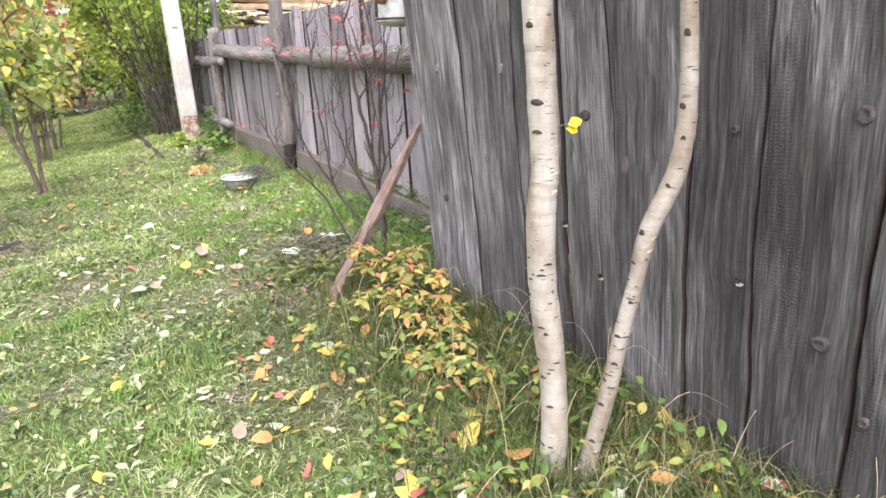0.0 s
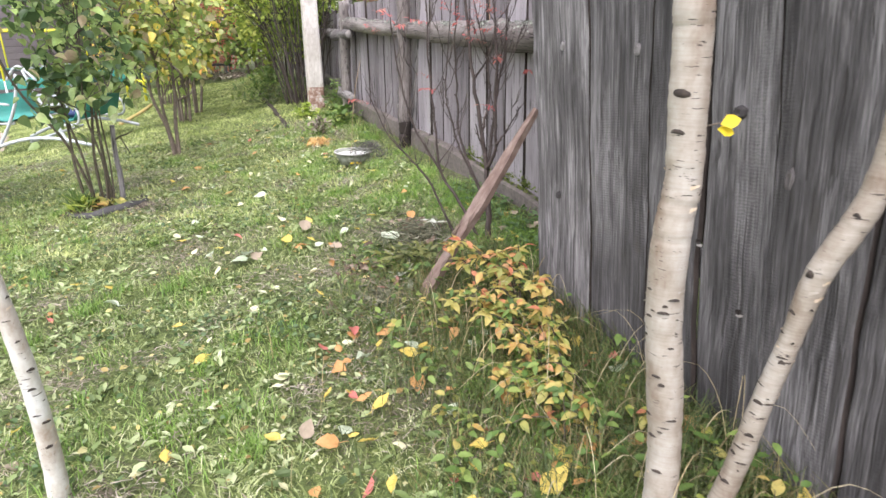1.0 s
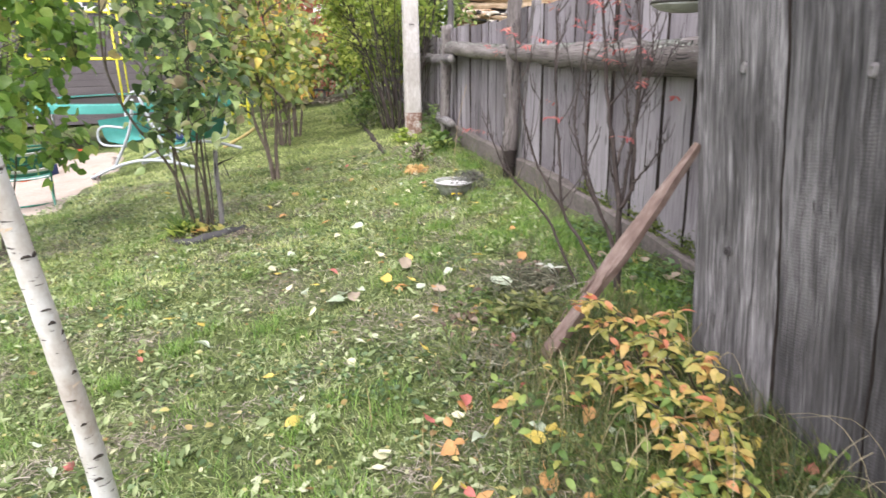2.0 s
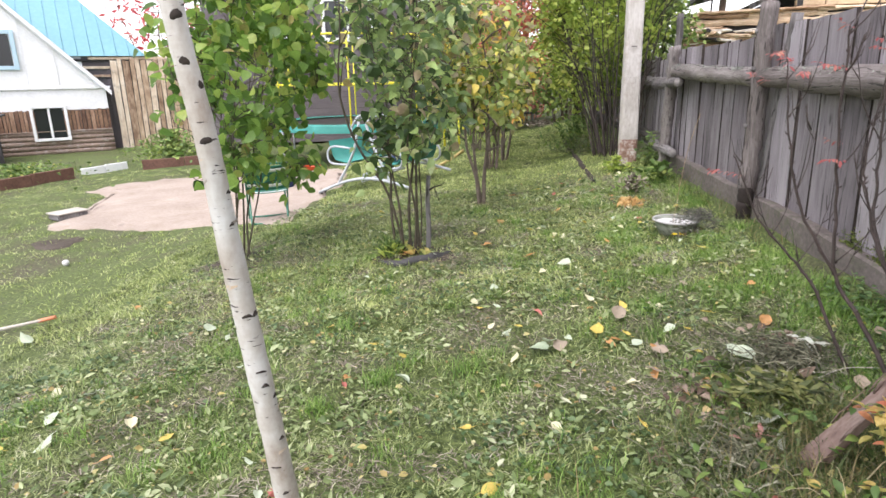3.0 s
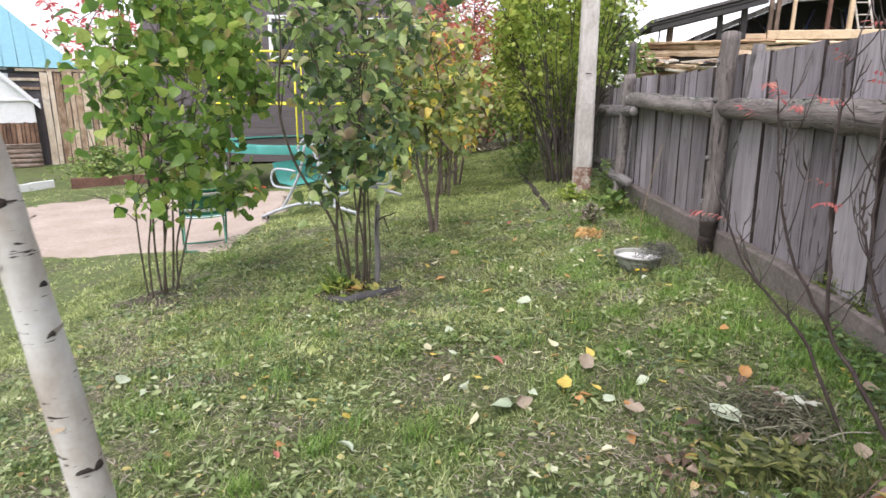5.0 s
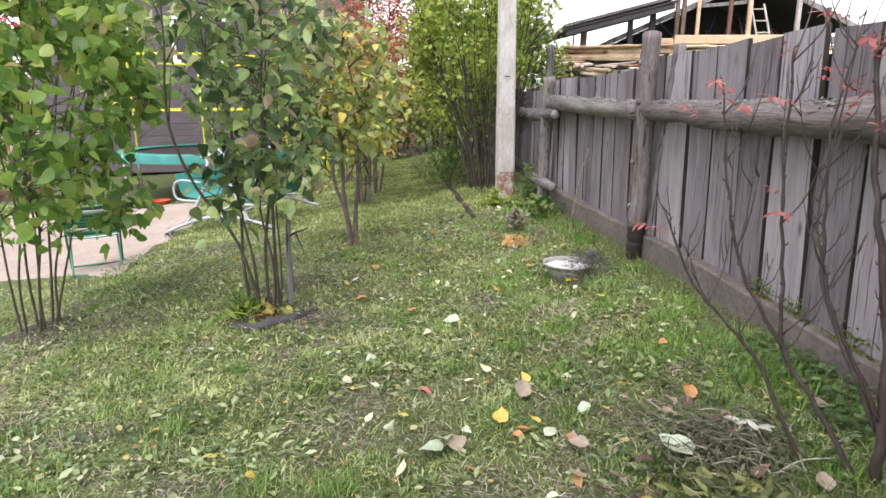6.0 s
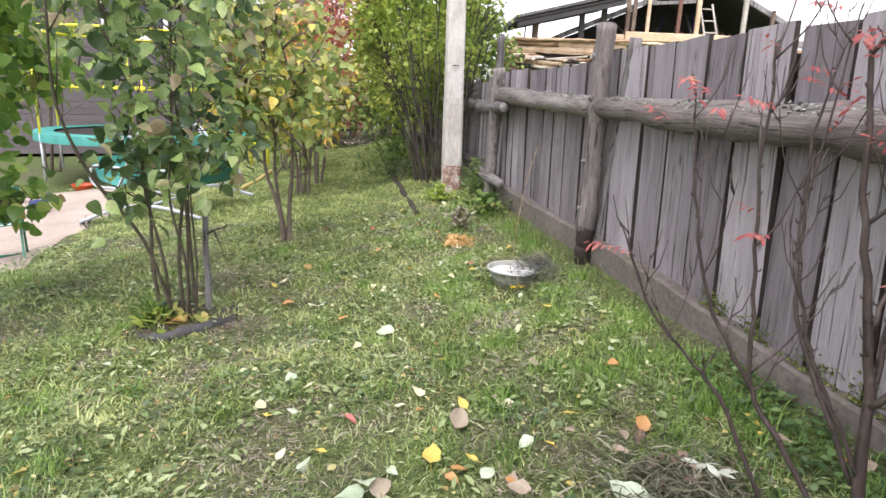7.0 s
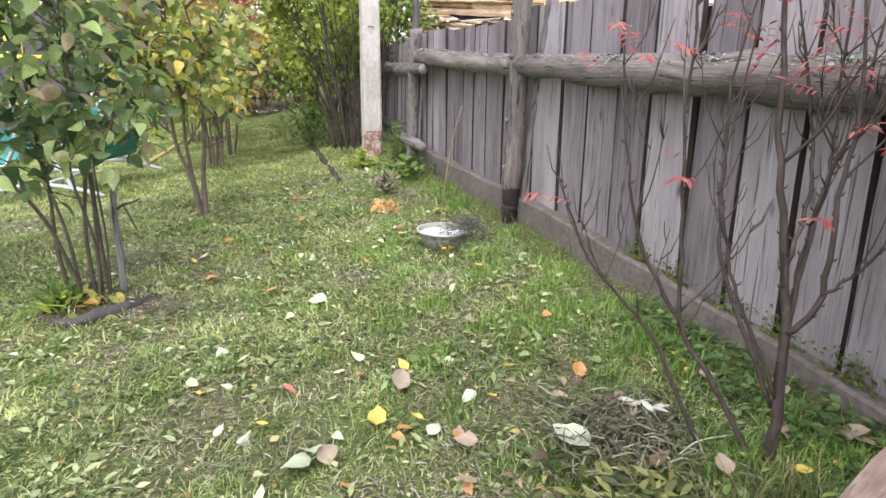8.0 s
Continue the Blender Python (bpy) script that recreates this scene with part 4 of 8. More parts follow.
def shrub(name, label, base, stems, crown_c, crown_r, clumps, per, size, mat, tmpl, seed, stem_r=.016, foot=.16, clump_r=.13, category="shrub", twig=M_TWIG, group="", droop=-.2, low=0.0, cone=0.0, fan=1.0):
    """A shrub of several stems that fan out, side twigs, and leaves in clumps with gaps between them."""
    rng, nr = random.Random(seed), np.random.default_rng(seed)
    base = Vector(base)
    t = thing(name, label, category, base, group=group)
    c = Vector(crown_c) - base
    ends = []
    lines = []
    for k in range(stems):
        a = 2 * math.pi * (k + rng.uniform(-.3, .3)) / stems
        fo = Vector((math.cos(a), math.sin(a), 0)) * foot * rng.uniform(.3, 1)
        top = c + Vector((math.cos(a) * crown_r[0] * fan * rng.uniform(.3, .85), math.sin(a) * crown_r[1] * fan * rng.uniform(.3, .85), crown_r[2] * rng.uniform(.35, .95)))
        mid = fo.lerp(top, .45) + Vector((rng.uniform(-.1, .1), rng.uniform(-.1, .1), .12))
        pts = curve_points([fo - Vector((0, 0, .05)), fo.lerp(mid, .3) + Vector((rng.uniform(-.035, .035), rng.uniform(-.035, .035), 0)), fo.lerp(mid, .65) + Vector((rng.uniform(-.05, .05), rng.uniform(-.05, .05), 0)), mid, mid.lerp(top, .55) + Vector((rng.uniform(-.08, .08), rng.uniform(-.08, .08), .04)), top], 5)
        r0 = stem_r * rng.uniform(.7, 1.25)
        g = Geo().tube(pts, [r0 * (1 - .8 * i / (len(pts) - 1)) for i in range(len(pts))], 7)
        lines.append(pts)
        for b in range(4):
            p = pts[int(len(pts) * rng.uniform(.32, .85))]
            a2 = a + rng.uniform(-1.3, 1.3)
            ln = crown_r[0] * rng.uniform(.35, .8)
            q = p + Vector((math.cos(a2) * ln, math.sin(a2) * ln, ln * rng.uniform(.3, 1.1)))
            limb = curve_points([p, p.lerp(q, .5) + Vector((rng.uniform(-.05, .05), rng.uniform(-.05, .05), rng.uniform(-.03, .06))), q], 4)
            g.tube(limb, [r0 * .5 * (1 - .7 * i / (len(limb) - 1)) for i in range(len(limb))], 6)
            lines.append(limb)
        part("stem", g, twig, t)
    g = Geo()
    tries = 0
    while len(ends) < clumps and tries < clumps * 30:
        tries += 1
        u, v, w = nr.normal(size=3)
        n = math.sqrt(u * u + v * v + w * w)
        q = nr.uniform(.25, 1.0) ** .5
        p = c + Vector((u / n * crown_r[0] * q, v / n * crown_r[1] * q, w / n * crown_r[2] * q))
        if noise.noise(p * 1.9 + Vector((seed, 0, 0))) < -.08 or p.z < low:
            continue
        rise = min(1, max(0, (p.z - low) / (c.z + crown_r[2] - low)))
        if cone and math.hypot((p.x - c.x) / crown_r[0], (p.y - c.y) / crown_r[1]) > 1 - cone * (1 - min(1, rise * 1.8)):
            continue
        near = min((s for ln in lines for s in ln[len(ln) // 3:]), key=lambda s: (s - p).length + abs(min(0, p.z - s.z - .05)) * 2)
        mid = near.lerp(p, .5) + Vector((0, 0, .04))
        reach = (near - p).length
        if reach > .34 * max(1, crown_r[0]):
            p = near + (p - near) * (.34 * max(1, crown_r[0]) / reach) * rng.uniform(.5, 1)
            mid = near.lerp(p, .5) + Vector((0, 0, .03))
        if p.z >= low:
            g.tube([near, mid, p], [stem_r * .38, stem_r * .26, stem_r * .12], 4, caps=False)
        ends.append(tuple(p))
    part("twig", g, twig, t, kind="stuff")
    pos, al, up = leaf_cloud(nr, ends, [clump_r] * len(ends), per, droop)
    fit_leaves("crown", mat, t, pos, al, up, nr.uniform(size * .6, size * 1.25, len(pos)), tmpl)
    return t


shrub("lilac", "tall lilac shrub with large green heart-shaped leaves", on_ground(-5.79, 4.12), 8, (-5.66, 4.36, 1.72), (.86, .86, 1.36), 350, 6, .115, M_LILAC, HEART, 31, .013, .16, .17, twig=M_TWIG_OLIVE, droop=-.35, low=.86)
side = shrub("lilac", "lilac shrub with dull green drooping leaves on bare lower stems", on_ground(-4.10, 4.95), 7, (-4.10, 4.90, 1.90), (.66, .66, 1.22), 200, 8, .102, M_DARKLEAF, DROOP, 32, .0125, .15, .15, twig=M_TWIG_OLIVE, droop=-.12, low=.75, cone=.45, fan=.8)
# one bare stem of the second lilac leans far out
foot = side.matrix_world.translation
bough = [Vector(p) - foot for p in ((-4.12, 4.90, 0), (-4.14, 4.72, .55), (-4.20, 4.45, 1.0), (-4.19, 4.30, 1.35), (-4.13, 4.24, 1.6), (-3.98, 4.16, 1.9), (-3.9, 4.10, 2.4))]
bough[0].z = -.04
bough = curve_points(bough, 5)
g = Geo().tube(bough, [.013 - .008 * i / (len(bough) - 1) for i in range(len(bough))], 7)
for i, d in ((16, (.10, -.02, .34)), (20, (-.22, .05, .22)), (23, (.16, .1, .26)), (26, (-.12, -.08, .3))):
    g.tube([bough[i], bough[i] + Vector(d) * .5 + Vector((.01, 0, .03)), bough[i] + Vector(d)], [.005, .004, .002], 5)
part("stem", g, M_TWIG_OLIVE, side)
shrub("viburnum", "viburnum shrub turning yellow and red on grey bare stems", on_ground(-4.86, 6.95), 3, (-5.0, 6.9, 1.72), (.68, .68, .72), 200, 9, .098, M_MIXLEAF, DROOP, 33, .03, .05, .18, droop=-.15, low=1.08, cone=.3, fan=.1)
shrub("viburnum", "viburnum shrub with greenish yellow leaves on many stems", on_ground(-6.55, 9.40), 5, (-6.42, 9.35, 1.45), (.75, .75, .75), 150, 7, .12, M_MIXLEAF, DROOP, 34, .022, .12, .18, low=.8, fan=.4)
shrub("rowan", "rowan tree with red autumn leaves", on_ground(-6.98, 10.3), 3, (-7.0, 10.42, 2.85), (.85, .85, 1.3), 300, 15, .10, M_REDLEAF, SLIM, 35, .026, .08, .18, category="tree", low=1.5, fan=.5)
shrub("rowan", "rowan sapling with orange red leaves beside the lawn", W(9.6, 2.6, -.05), 4, W(9.4, 1.95, 2.1), (.9, .95, 1.1), 150, 14, .10, M_REDLEAF, SLIM, 36, .02, .15, .2, category="tree", low=1.25)
shrub("shrub", "yellow-green shrub in the row beside the lawn", W(7.7, 2.85, -.03), 6, W(7.6, 2.75, 1.45), (.8, .8, 1.15), 190, 10, .11, M_PALELEAF, LEAF, 136, .016, .15, .2, low=.45)
shrub("viburnum", "turning viburnum shrub at the end of the row", W(12.0, 3.1, -.05), 6, W(12.0, 2.95, 1.5), (1.1, 1.0, 1.4), 240, 9, .13, M_MIXLEAF, DROOP, 137, .02, .2, .24, low=.25)
shrub("rowan", "low rowan thicket with orange and brown leaves closing the lawn", G(14.9, 1.5), 7, W(14.9, 1.5, 1.35), (1.1, 1.3, 1.25), 220, 14, .13, M_REDLEAF, SLIM, 138, .02, .5, .25, category="tree", low=.1)
shrub("tall_shrub", "tall shrub with bright green leaves and many thin brown stems", G(4.55, .48), 36, W(5.2, .62, 2.8), (1.12, 1.12, 1.75), 400, 18, .10, M_PALELEAF, LEAF, 37, .0135, .30, .2, twig=M_TWIG_DARK, low=1.1, cone=.3, fan=1.55)
shrub("tall_shrub", "dark green shrub growing behind the old fence", G(6.0, -.45), 9, W(6.0, -.35, 2.0), (.75, .7, 1.15), 210, 14, .10, M_FARLEAF, LEAF, 137, .014, .2, .2, twig=M_TWIG_DARK, low=.5)
shrub("tall_shrub", "tall green shrub beside the old fence", G(8.3, .3), 12, W(8.3, .3, 2.4), (1.3, 1.3, 1.9), 330, 16, .115, M_PALELEAF, LEAF, 38, .02, .5, .22, twig=M_TWIG_DARK, low=.5)
shrub("rowan", "rowan tree with red berries behind the house", on_ground(-32, 15.5), 4, (-32, 15.6, 4.6), (2.6, 2.6, 2.6), 42, 14, .34, M_PINKLEAF, OVATE, 39, .06, .3, .3, category="tree", low=3.4)
# trees that close the end of the lawn
for k, (r, s, hgt) in enumerate(((12.5, .5, 3.6), (13.5, 2.6, 3.9), (14.5, -1.5, 4.2), (16.5, 5.2, 3.2))):
    shrub("far_tree", "dense dark green tree at the end of the lawn", G(r, s), 6, W(r, s, hgt * .55), (1.6, 1.5, hgt * .52), 240, 16, .13, M_FARLEAF, LEAF, 60 + k, .05, .4, .3, category="tree", group="trees at the end of the lawn", low=.2)


def bare_shrub():
    base = Vector((-.36, 4.08, .25))
    t = thing("bare_shrub", "nearly bare rowan shrub with red-brown stems and a few red leaves", "shrub", base)
    rng = random.Random(8)

    def stem(r0, side, *line):
        pts = curve_points([Vector(p) - base for p in line], 5)
        n = len(pts)
        # small bends at every bud
        pts = [pts[0]] + [p + Vector((rng.uniform(-.006, .006), rng.uniform(-.006, .006), 0)) for p in pts[1:]]
        g = Geo().tube(pts, [r0 * 1.05 * (1 - .68 * i / (n - 1)) for i in range(n)], 7)
        for k in range((side + 1) // 2):
            i = rng.randrange(n // 3, n - 1)
            p = pts[i]
            a, ln = rng.uniform(0, 6.3), rng.uniform(.10, .42)
            d = Vector((math.cos(a), math.sin(a), 0))
            q = p + d * ln * rng.uniform(.3, .5) + Vector((0, 0, ln * rng.uniform(.75, 1.0)))
            limb = curve_points([p, p.lerp(q, .4) + d * ln * .06 - Vector((0, 0, .012)), p.lerp(q, .75) + d * ln * .03, q], 3)
            g.tube(limb, [max(.0026, r0 * .34) * (1 - .62 * w / (len(limb) - 1)) for w in range(len(limb))], 5)
            for j in range(rng.randrange(1, 3)):
                c = limb[rng.randrange(3, len(limb) - 2)]
                b, l2 = a + rng.choice((-1, 1)) * rng.uniform(.5, 1.2), rng.uniform(.04, .15)
                e = Vector((math.cos(b) * l2 * .5, math.sin(b) * l2 * .5, l2))
                g.tube([c, c + e * .4 + Vector((math.cos(b), math.sin(b), -.3)) * l2 * .12, c + e], [.0024, .0020, .0012], 4)
        # buds that stand off the bark
        for k in range(n):
            p, a = pts[k], rng.uniform(0, 6.3)
            r1 = r0 * (1 - .76 * k / (n - 1))
            g.tube([p, p + Vector((math.cos(a) * (r1 + .006), math.sin(a) * (r1 + .006), .006)), p + Vector((math.cos(a) * (r1 + .010), math.sin(a) * (r1 + .010), .016))], [.003, .0032, .0008], 5)
        part("stem", g, M_TWIG_RED, t)

    stem(.020, 6, (-.35, 4.08, .20), (-.37, 4.085, .48), (-.385, 4.09, .73), (-.43, 4.10, .97), (-.50, 4.12, 1.32), (-.55, 4.13, 1.75))
    stem(.0105, 14, (-.385, 4.085, .73), (-.33, 4.04, .88), (-.34, 4.04, 1.17), (-.34, 4.04, 1.45), (-.41, 4.06, 1.85))
    stem(.009, 13, (-.38, 4.10, .70), (-.37, 4.15, .96), (-.35, 4.14, 1.19), (-.36, 4.14, 1.37), (-.39, 4.15, 1.8))
    stem(.0075, 12, (-.42, 4.10, .95), (-.39, 4.13, 1.16), (-.42, 4.14, 1.38), (-.53, 4.15, 1.75))
    stem(.0075, 14, (-.375, 4.08, .5), (-.50, 4.07, .74), (-.56, 4.07, .87), (-.62, 4.07, 1.07), (-.64, 4.08, 1.23), (-.60, 4.07, 1.8))
    stem(.006, 5, (-.33, 4.04, .88), (-.26, 4.01, .97), (-.20, 3.99, 1.10))
    stem(.0075, 14, (-.38, 4.13, .80), (-.35, 4.15, 1.16), (-.31, 4.13, 1.40), (-.30, 4.13, 1.8))
    stem(.0105, 16, (-.38, 4.09, .22), (-.56, 4.12, .50), (-.68, 4.13, .68), (-.72, 4.13, .99), (-.76, 4.13, 1.37), (-.77, 4.12, 1.72))
    stem(.0075, 10, (-.68, 4.13, .68), (-.85, 4.09, .98), (-.92, 4.06, 1.28), (-.97, 4.04, 1.62))
    stem(.008, 12, (-.53, 4.11, .18), (-.74, 4.12, .59), (-.86, 4.11, .74), (-1.0, 4.08, .90), (-1.11, 4.03, 1.17))
    stem(.0085, 12, (-.38, 4.1, .46), (-.57, 4.2, .86), (-.61, 4.24, 1.13), (-.63, 4.25, 1.46), (-.59, 4.24, 1.75))
    nr = np.random.default_rng(9)
    spots = [Vector(p) - base for p in ((-.99, 4.02, 1.62), (-.95, 4.04, 1.56), (-1.02, 4.03, 1.50), (-.89, 4.07, 1.54), (-.76, 4.10, 1.55), (-.62, 4.2, 1.65), (-.60, 4.2, 1.60), (-.57, 4.17, 1.73), (-.55, 4.14, 1.68), (-.41, 4.08, 1.79), (-.58, 4.16, 1.56), (-.40, 4.08, 1.44), (-.41, 4.04, 1.58), (-.72, 4.13, 1.18), (-1.08, 4.03, 1.1), (-.33, 4.07, 1.1), (-.18, 4.12, 1.3), (-.62, 4.2, 1.82), (-.5, 4.05, 1.50), (-.36, 4.04, 1.52), (-.35, 4.05, 1.62), (-.32, 4.13, 1.6), (-.42, 4.13, 1.7), (-.34, 4.05, 1.35), (-.31, 4.13, 1.48), (-.62, 4.08, 1.5), (-.76, 4.13, 1.7), (-.73, 4.13, 1.25))]
    pos, al, up = [], [], []
    for s in spots:
        d = Vector((rng.uniform(-1, .2), rng.uniform(-1, .2), rng.uniform(-.1, .4))).normalized()
        for k in range(rng.randrange(9, 17)):
            o = d * (.010 * k)
            pos.append(s + o)
            sd = d.cross(Vector((0, 0, 1))).normalized() * (1 if k % 2 else -1)
            al.append(sd * .7 + d * .7 + Vector((0, 0, rng.uniform(-.9, .1))))
            up.append((rng.uniform(-.4, .4), rng.uniform(-.4, .4), 1))
    fit_leaves("leaves", M_EMBER, t, [tuple(p) for p in pos], [tuple(p) for p in al], up, nr.uniform(.022, .048, len(pos)), SLIM, "few red leaflets")


bare_shrub()


def yellow_shrub():
    """Arching shoots with narrow leaves along them, over a mat of small green sprouts."""
    t = thing("low_shrub", "low shrub of arching shoots with narrow yellow and orange leaves", "shrub", G(-4.1, .85))
    base = t.matrix_world.translation.copy()
    nr, rng = np.random.default_rng(12), random.Random(12)
    gold, green, pink = ([], [], []), ([], [], []), ([], [], [])
    g = Geo()

    def leaf(into, p, b, lift):
        into[0].append(tuple(p))
        into[1].append((math.cos(b), math.sin(b), lift))
        into[2].append((rng.uniform(-.5, .5), rng.uniform(-.5, .5), 1))

    for k in range(42):
        q = rng.random() ** 1.1
        r = -3.88 - 1.0 * q + rng.gauss(0, .06)
        s = .74 + .16 * q + rng.gauss(0, .05)
        out = rng.uniform(-.06, .25)
        h = rng.uniform(.16, .40) * (1 - .5 * q)
        foot = G(r, max(s, .62), -.02) - base
        reach = G(r + rng.uniform(.02, .24), max(s + out, .64)) - base
        top = reach + Vector((0, 0, h))
        arc = curve_points([foot, foot.lerp(top, .5) + Vector((0, 0, h * .22)), top, top + (reach - foot) * .35 - Vector((0, 0, .03))], 5)
        g.tube(arc, [.0042 * (1 - .75 * i / (len(arc) - 1)) for i in range(len(arc))], 5)
        n = rng.randrange(18, 32)
        for j in range(n):
            u = .3 + .7 * j / (n - 1)
            p = arc[min(len(arc) - 1, int(u * len(arc)))] + Vector((rng.gauss(0, .012), rng.gauss(0, .012), rng.gauss(0, .01)))
            tint = rng.random()
            into = green if tint < .18 + .34 * q else pink if tint > (.80 if q < .3 else .95) else gold
            leaf(into, p, j * 2.4 + rng.uniform(-.5, .5), rng.uniform(-.6, .35))
    for k in range(90):
        foot = G(-3.7 - 1.9 * rng.random(), .62 + .75 * rng.random() ** 1.4, -.01) - base
        h, a = rng.uniform(.05, .16), rng.uniform(0, 6.3)
        top = foot + Vector((math.cos(a) * h * .4, math.sin(a) * h * .4, h))
        g.tube([foot, top], [.002, .001], 4)
        for j in range(rng.randrange(4, 9)):
            leaf(green if rng.random() < .8 else gold, foot.lerp(top, rng.uniform(.3, 1)), a + j * 2.4, rng.uniform(-.3, .5))
    part("stem", g, M_TWIG_OLIVE, t, kind="stuff")
    fit_leaves("green_leaves", M_WEED, t, *green, nr.uniform(.03, .055, len(green[0])), LANCE)
    fit_leaves("red_leaves", M_BLUSH, t, *pink, nr.uniform(.035, .065, len(pink[0])), LANCE, "orange pink leaves")
    fit_leaves("leaves", M_YELLOWLEAF, t, *gold, nr.uniform(.032, .068, len(gold[0])), LANCE)


yellow_shrub()


# ---- fixtures and loose things along the fence ----
def pole():
    t = thing("utility_pole", "square limewashed white pole with a rusty stained foot", "pole", G(3.5, .43, -.02), ALONG.to_3x3())

    def prism(z0, z1, w0, w1, lean0, lean1):
        vs = []
        for k in range(7):
            q = k / 6
            z, w = z0 + (z1 - z0) * q, (w0 + (w1 - w0) * q) / 2
            cx = lean0 + (lean1 - lean0) * q
            c = w * .22
            vs += [(x, y + cx, z) for x, y in ((-w + c, -w), (w - c, -w), (w, -w + c), (w, w - c), (w - c, w), (-w + c, w), (-w, w - c), (-w, -w + c))]
        fs = [(8 * k + j, 8 * k + (j + 1) % 8, 8 * k + 8 + (j + 1) % 8, 8 * k + 8 + j) for k in range(6) for j in range(8)]
        return vs, fs + [tuple(range(8))[::-1], tuple(48 + j for j in range(8))]

    part("foot", Geo().add(*prism(0, .36, .235, .235, 0, .003)), M_POLE_FOOT, t, "rusty flaking foot", smooth=False)
    part("shaft", Geo().add(*prism(.362, 1.22, .2345, .228, .003, .012)), M_POLE, t, smooth=False)
    part("shaft", Geo().add(*prism(1.222, 6.5, .222, .19, .012, .06)), M_POLE, t, smooth=False)
    ring = [Vector((-.117 - .02 * math.sin(a), .02 + .035 * math.cos(a), 1.62)) for a in np.linspace(0, math.pi, 7)]
    part("hook", Geo().tube(ring, .006, 6), M_DARKMETAL, t, "bent dark wire hook")


M_DARKMETAL = surface("dark_metal", [(.3, (.03, .028, .027)), (.7, (.10, .09, .085))], 60, 8, rough=.5, metal=.7)
M_RUST = surface("rusty_sheet", [(.3, (.08, .04, .03)), (.6, (.19, .095, .07)), (.8, (.30, .17, .13))], 20, 4, rough=.8, bump=.3)
M_ENAMEL = surface("white_enamel", [(.3, (.28, .28, .27)), (.6, (.43, .43, .42)), (.8, (.56, .56, .55))], 30, 5, rough=.35, bump=.1, dirt=(.14, .12, .09), dirt_amount=.7)
M_DULLTUB = surface("dull_tub_side", [(.3, (.15, .165, .135)), (.6, (.30, .32, .275)), (.8, (.46, .48, .43))], 25, 7, rough=.6, bump=.3, dirt=(.05, .06, .025), dirt_amount=.7)
pole()


def bowl_mesh(r_top, r_bot, deep, rim):
    g = Geo()
    n = 28
    prof = [(r_bot * .02, 0), (r_bot, 0), (r_bot + (r_top - r_bot) * .75, deep * .6), (r_top, deep), (r_top + rim, deep + .002), (r_top + rim, deep + .008), (r_top - .004, deep + .006), (r_bot + (r_top - r_bot) * .72, deep * .6), (r_bot - .006, .008), (r_bot * .02, .008)]
    vs = [(math.cos(2 * math.pi * k / n) * r, math.sin(2 * math.pi * k / n) * r, z) for r, z in prof for k in range(n)]
    fs = [(i * n + k, i * n + (k + 1) % n, (i + 1) * n + (k + 1) % n, (i + 1) * n + k) for i in range(len(prof) - 1) for k in range(n)]
    return g.add(vs, fs)


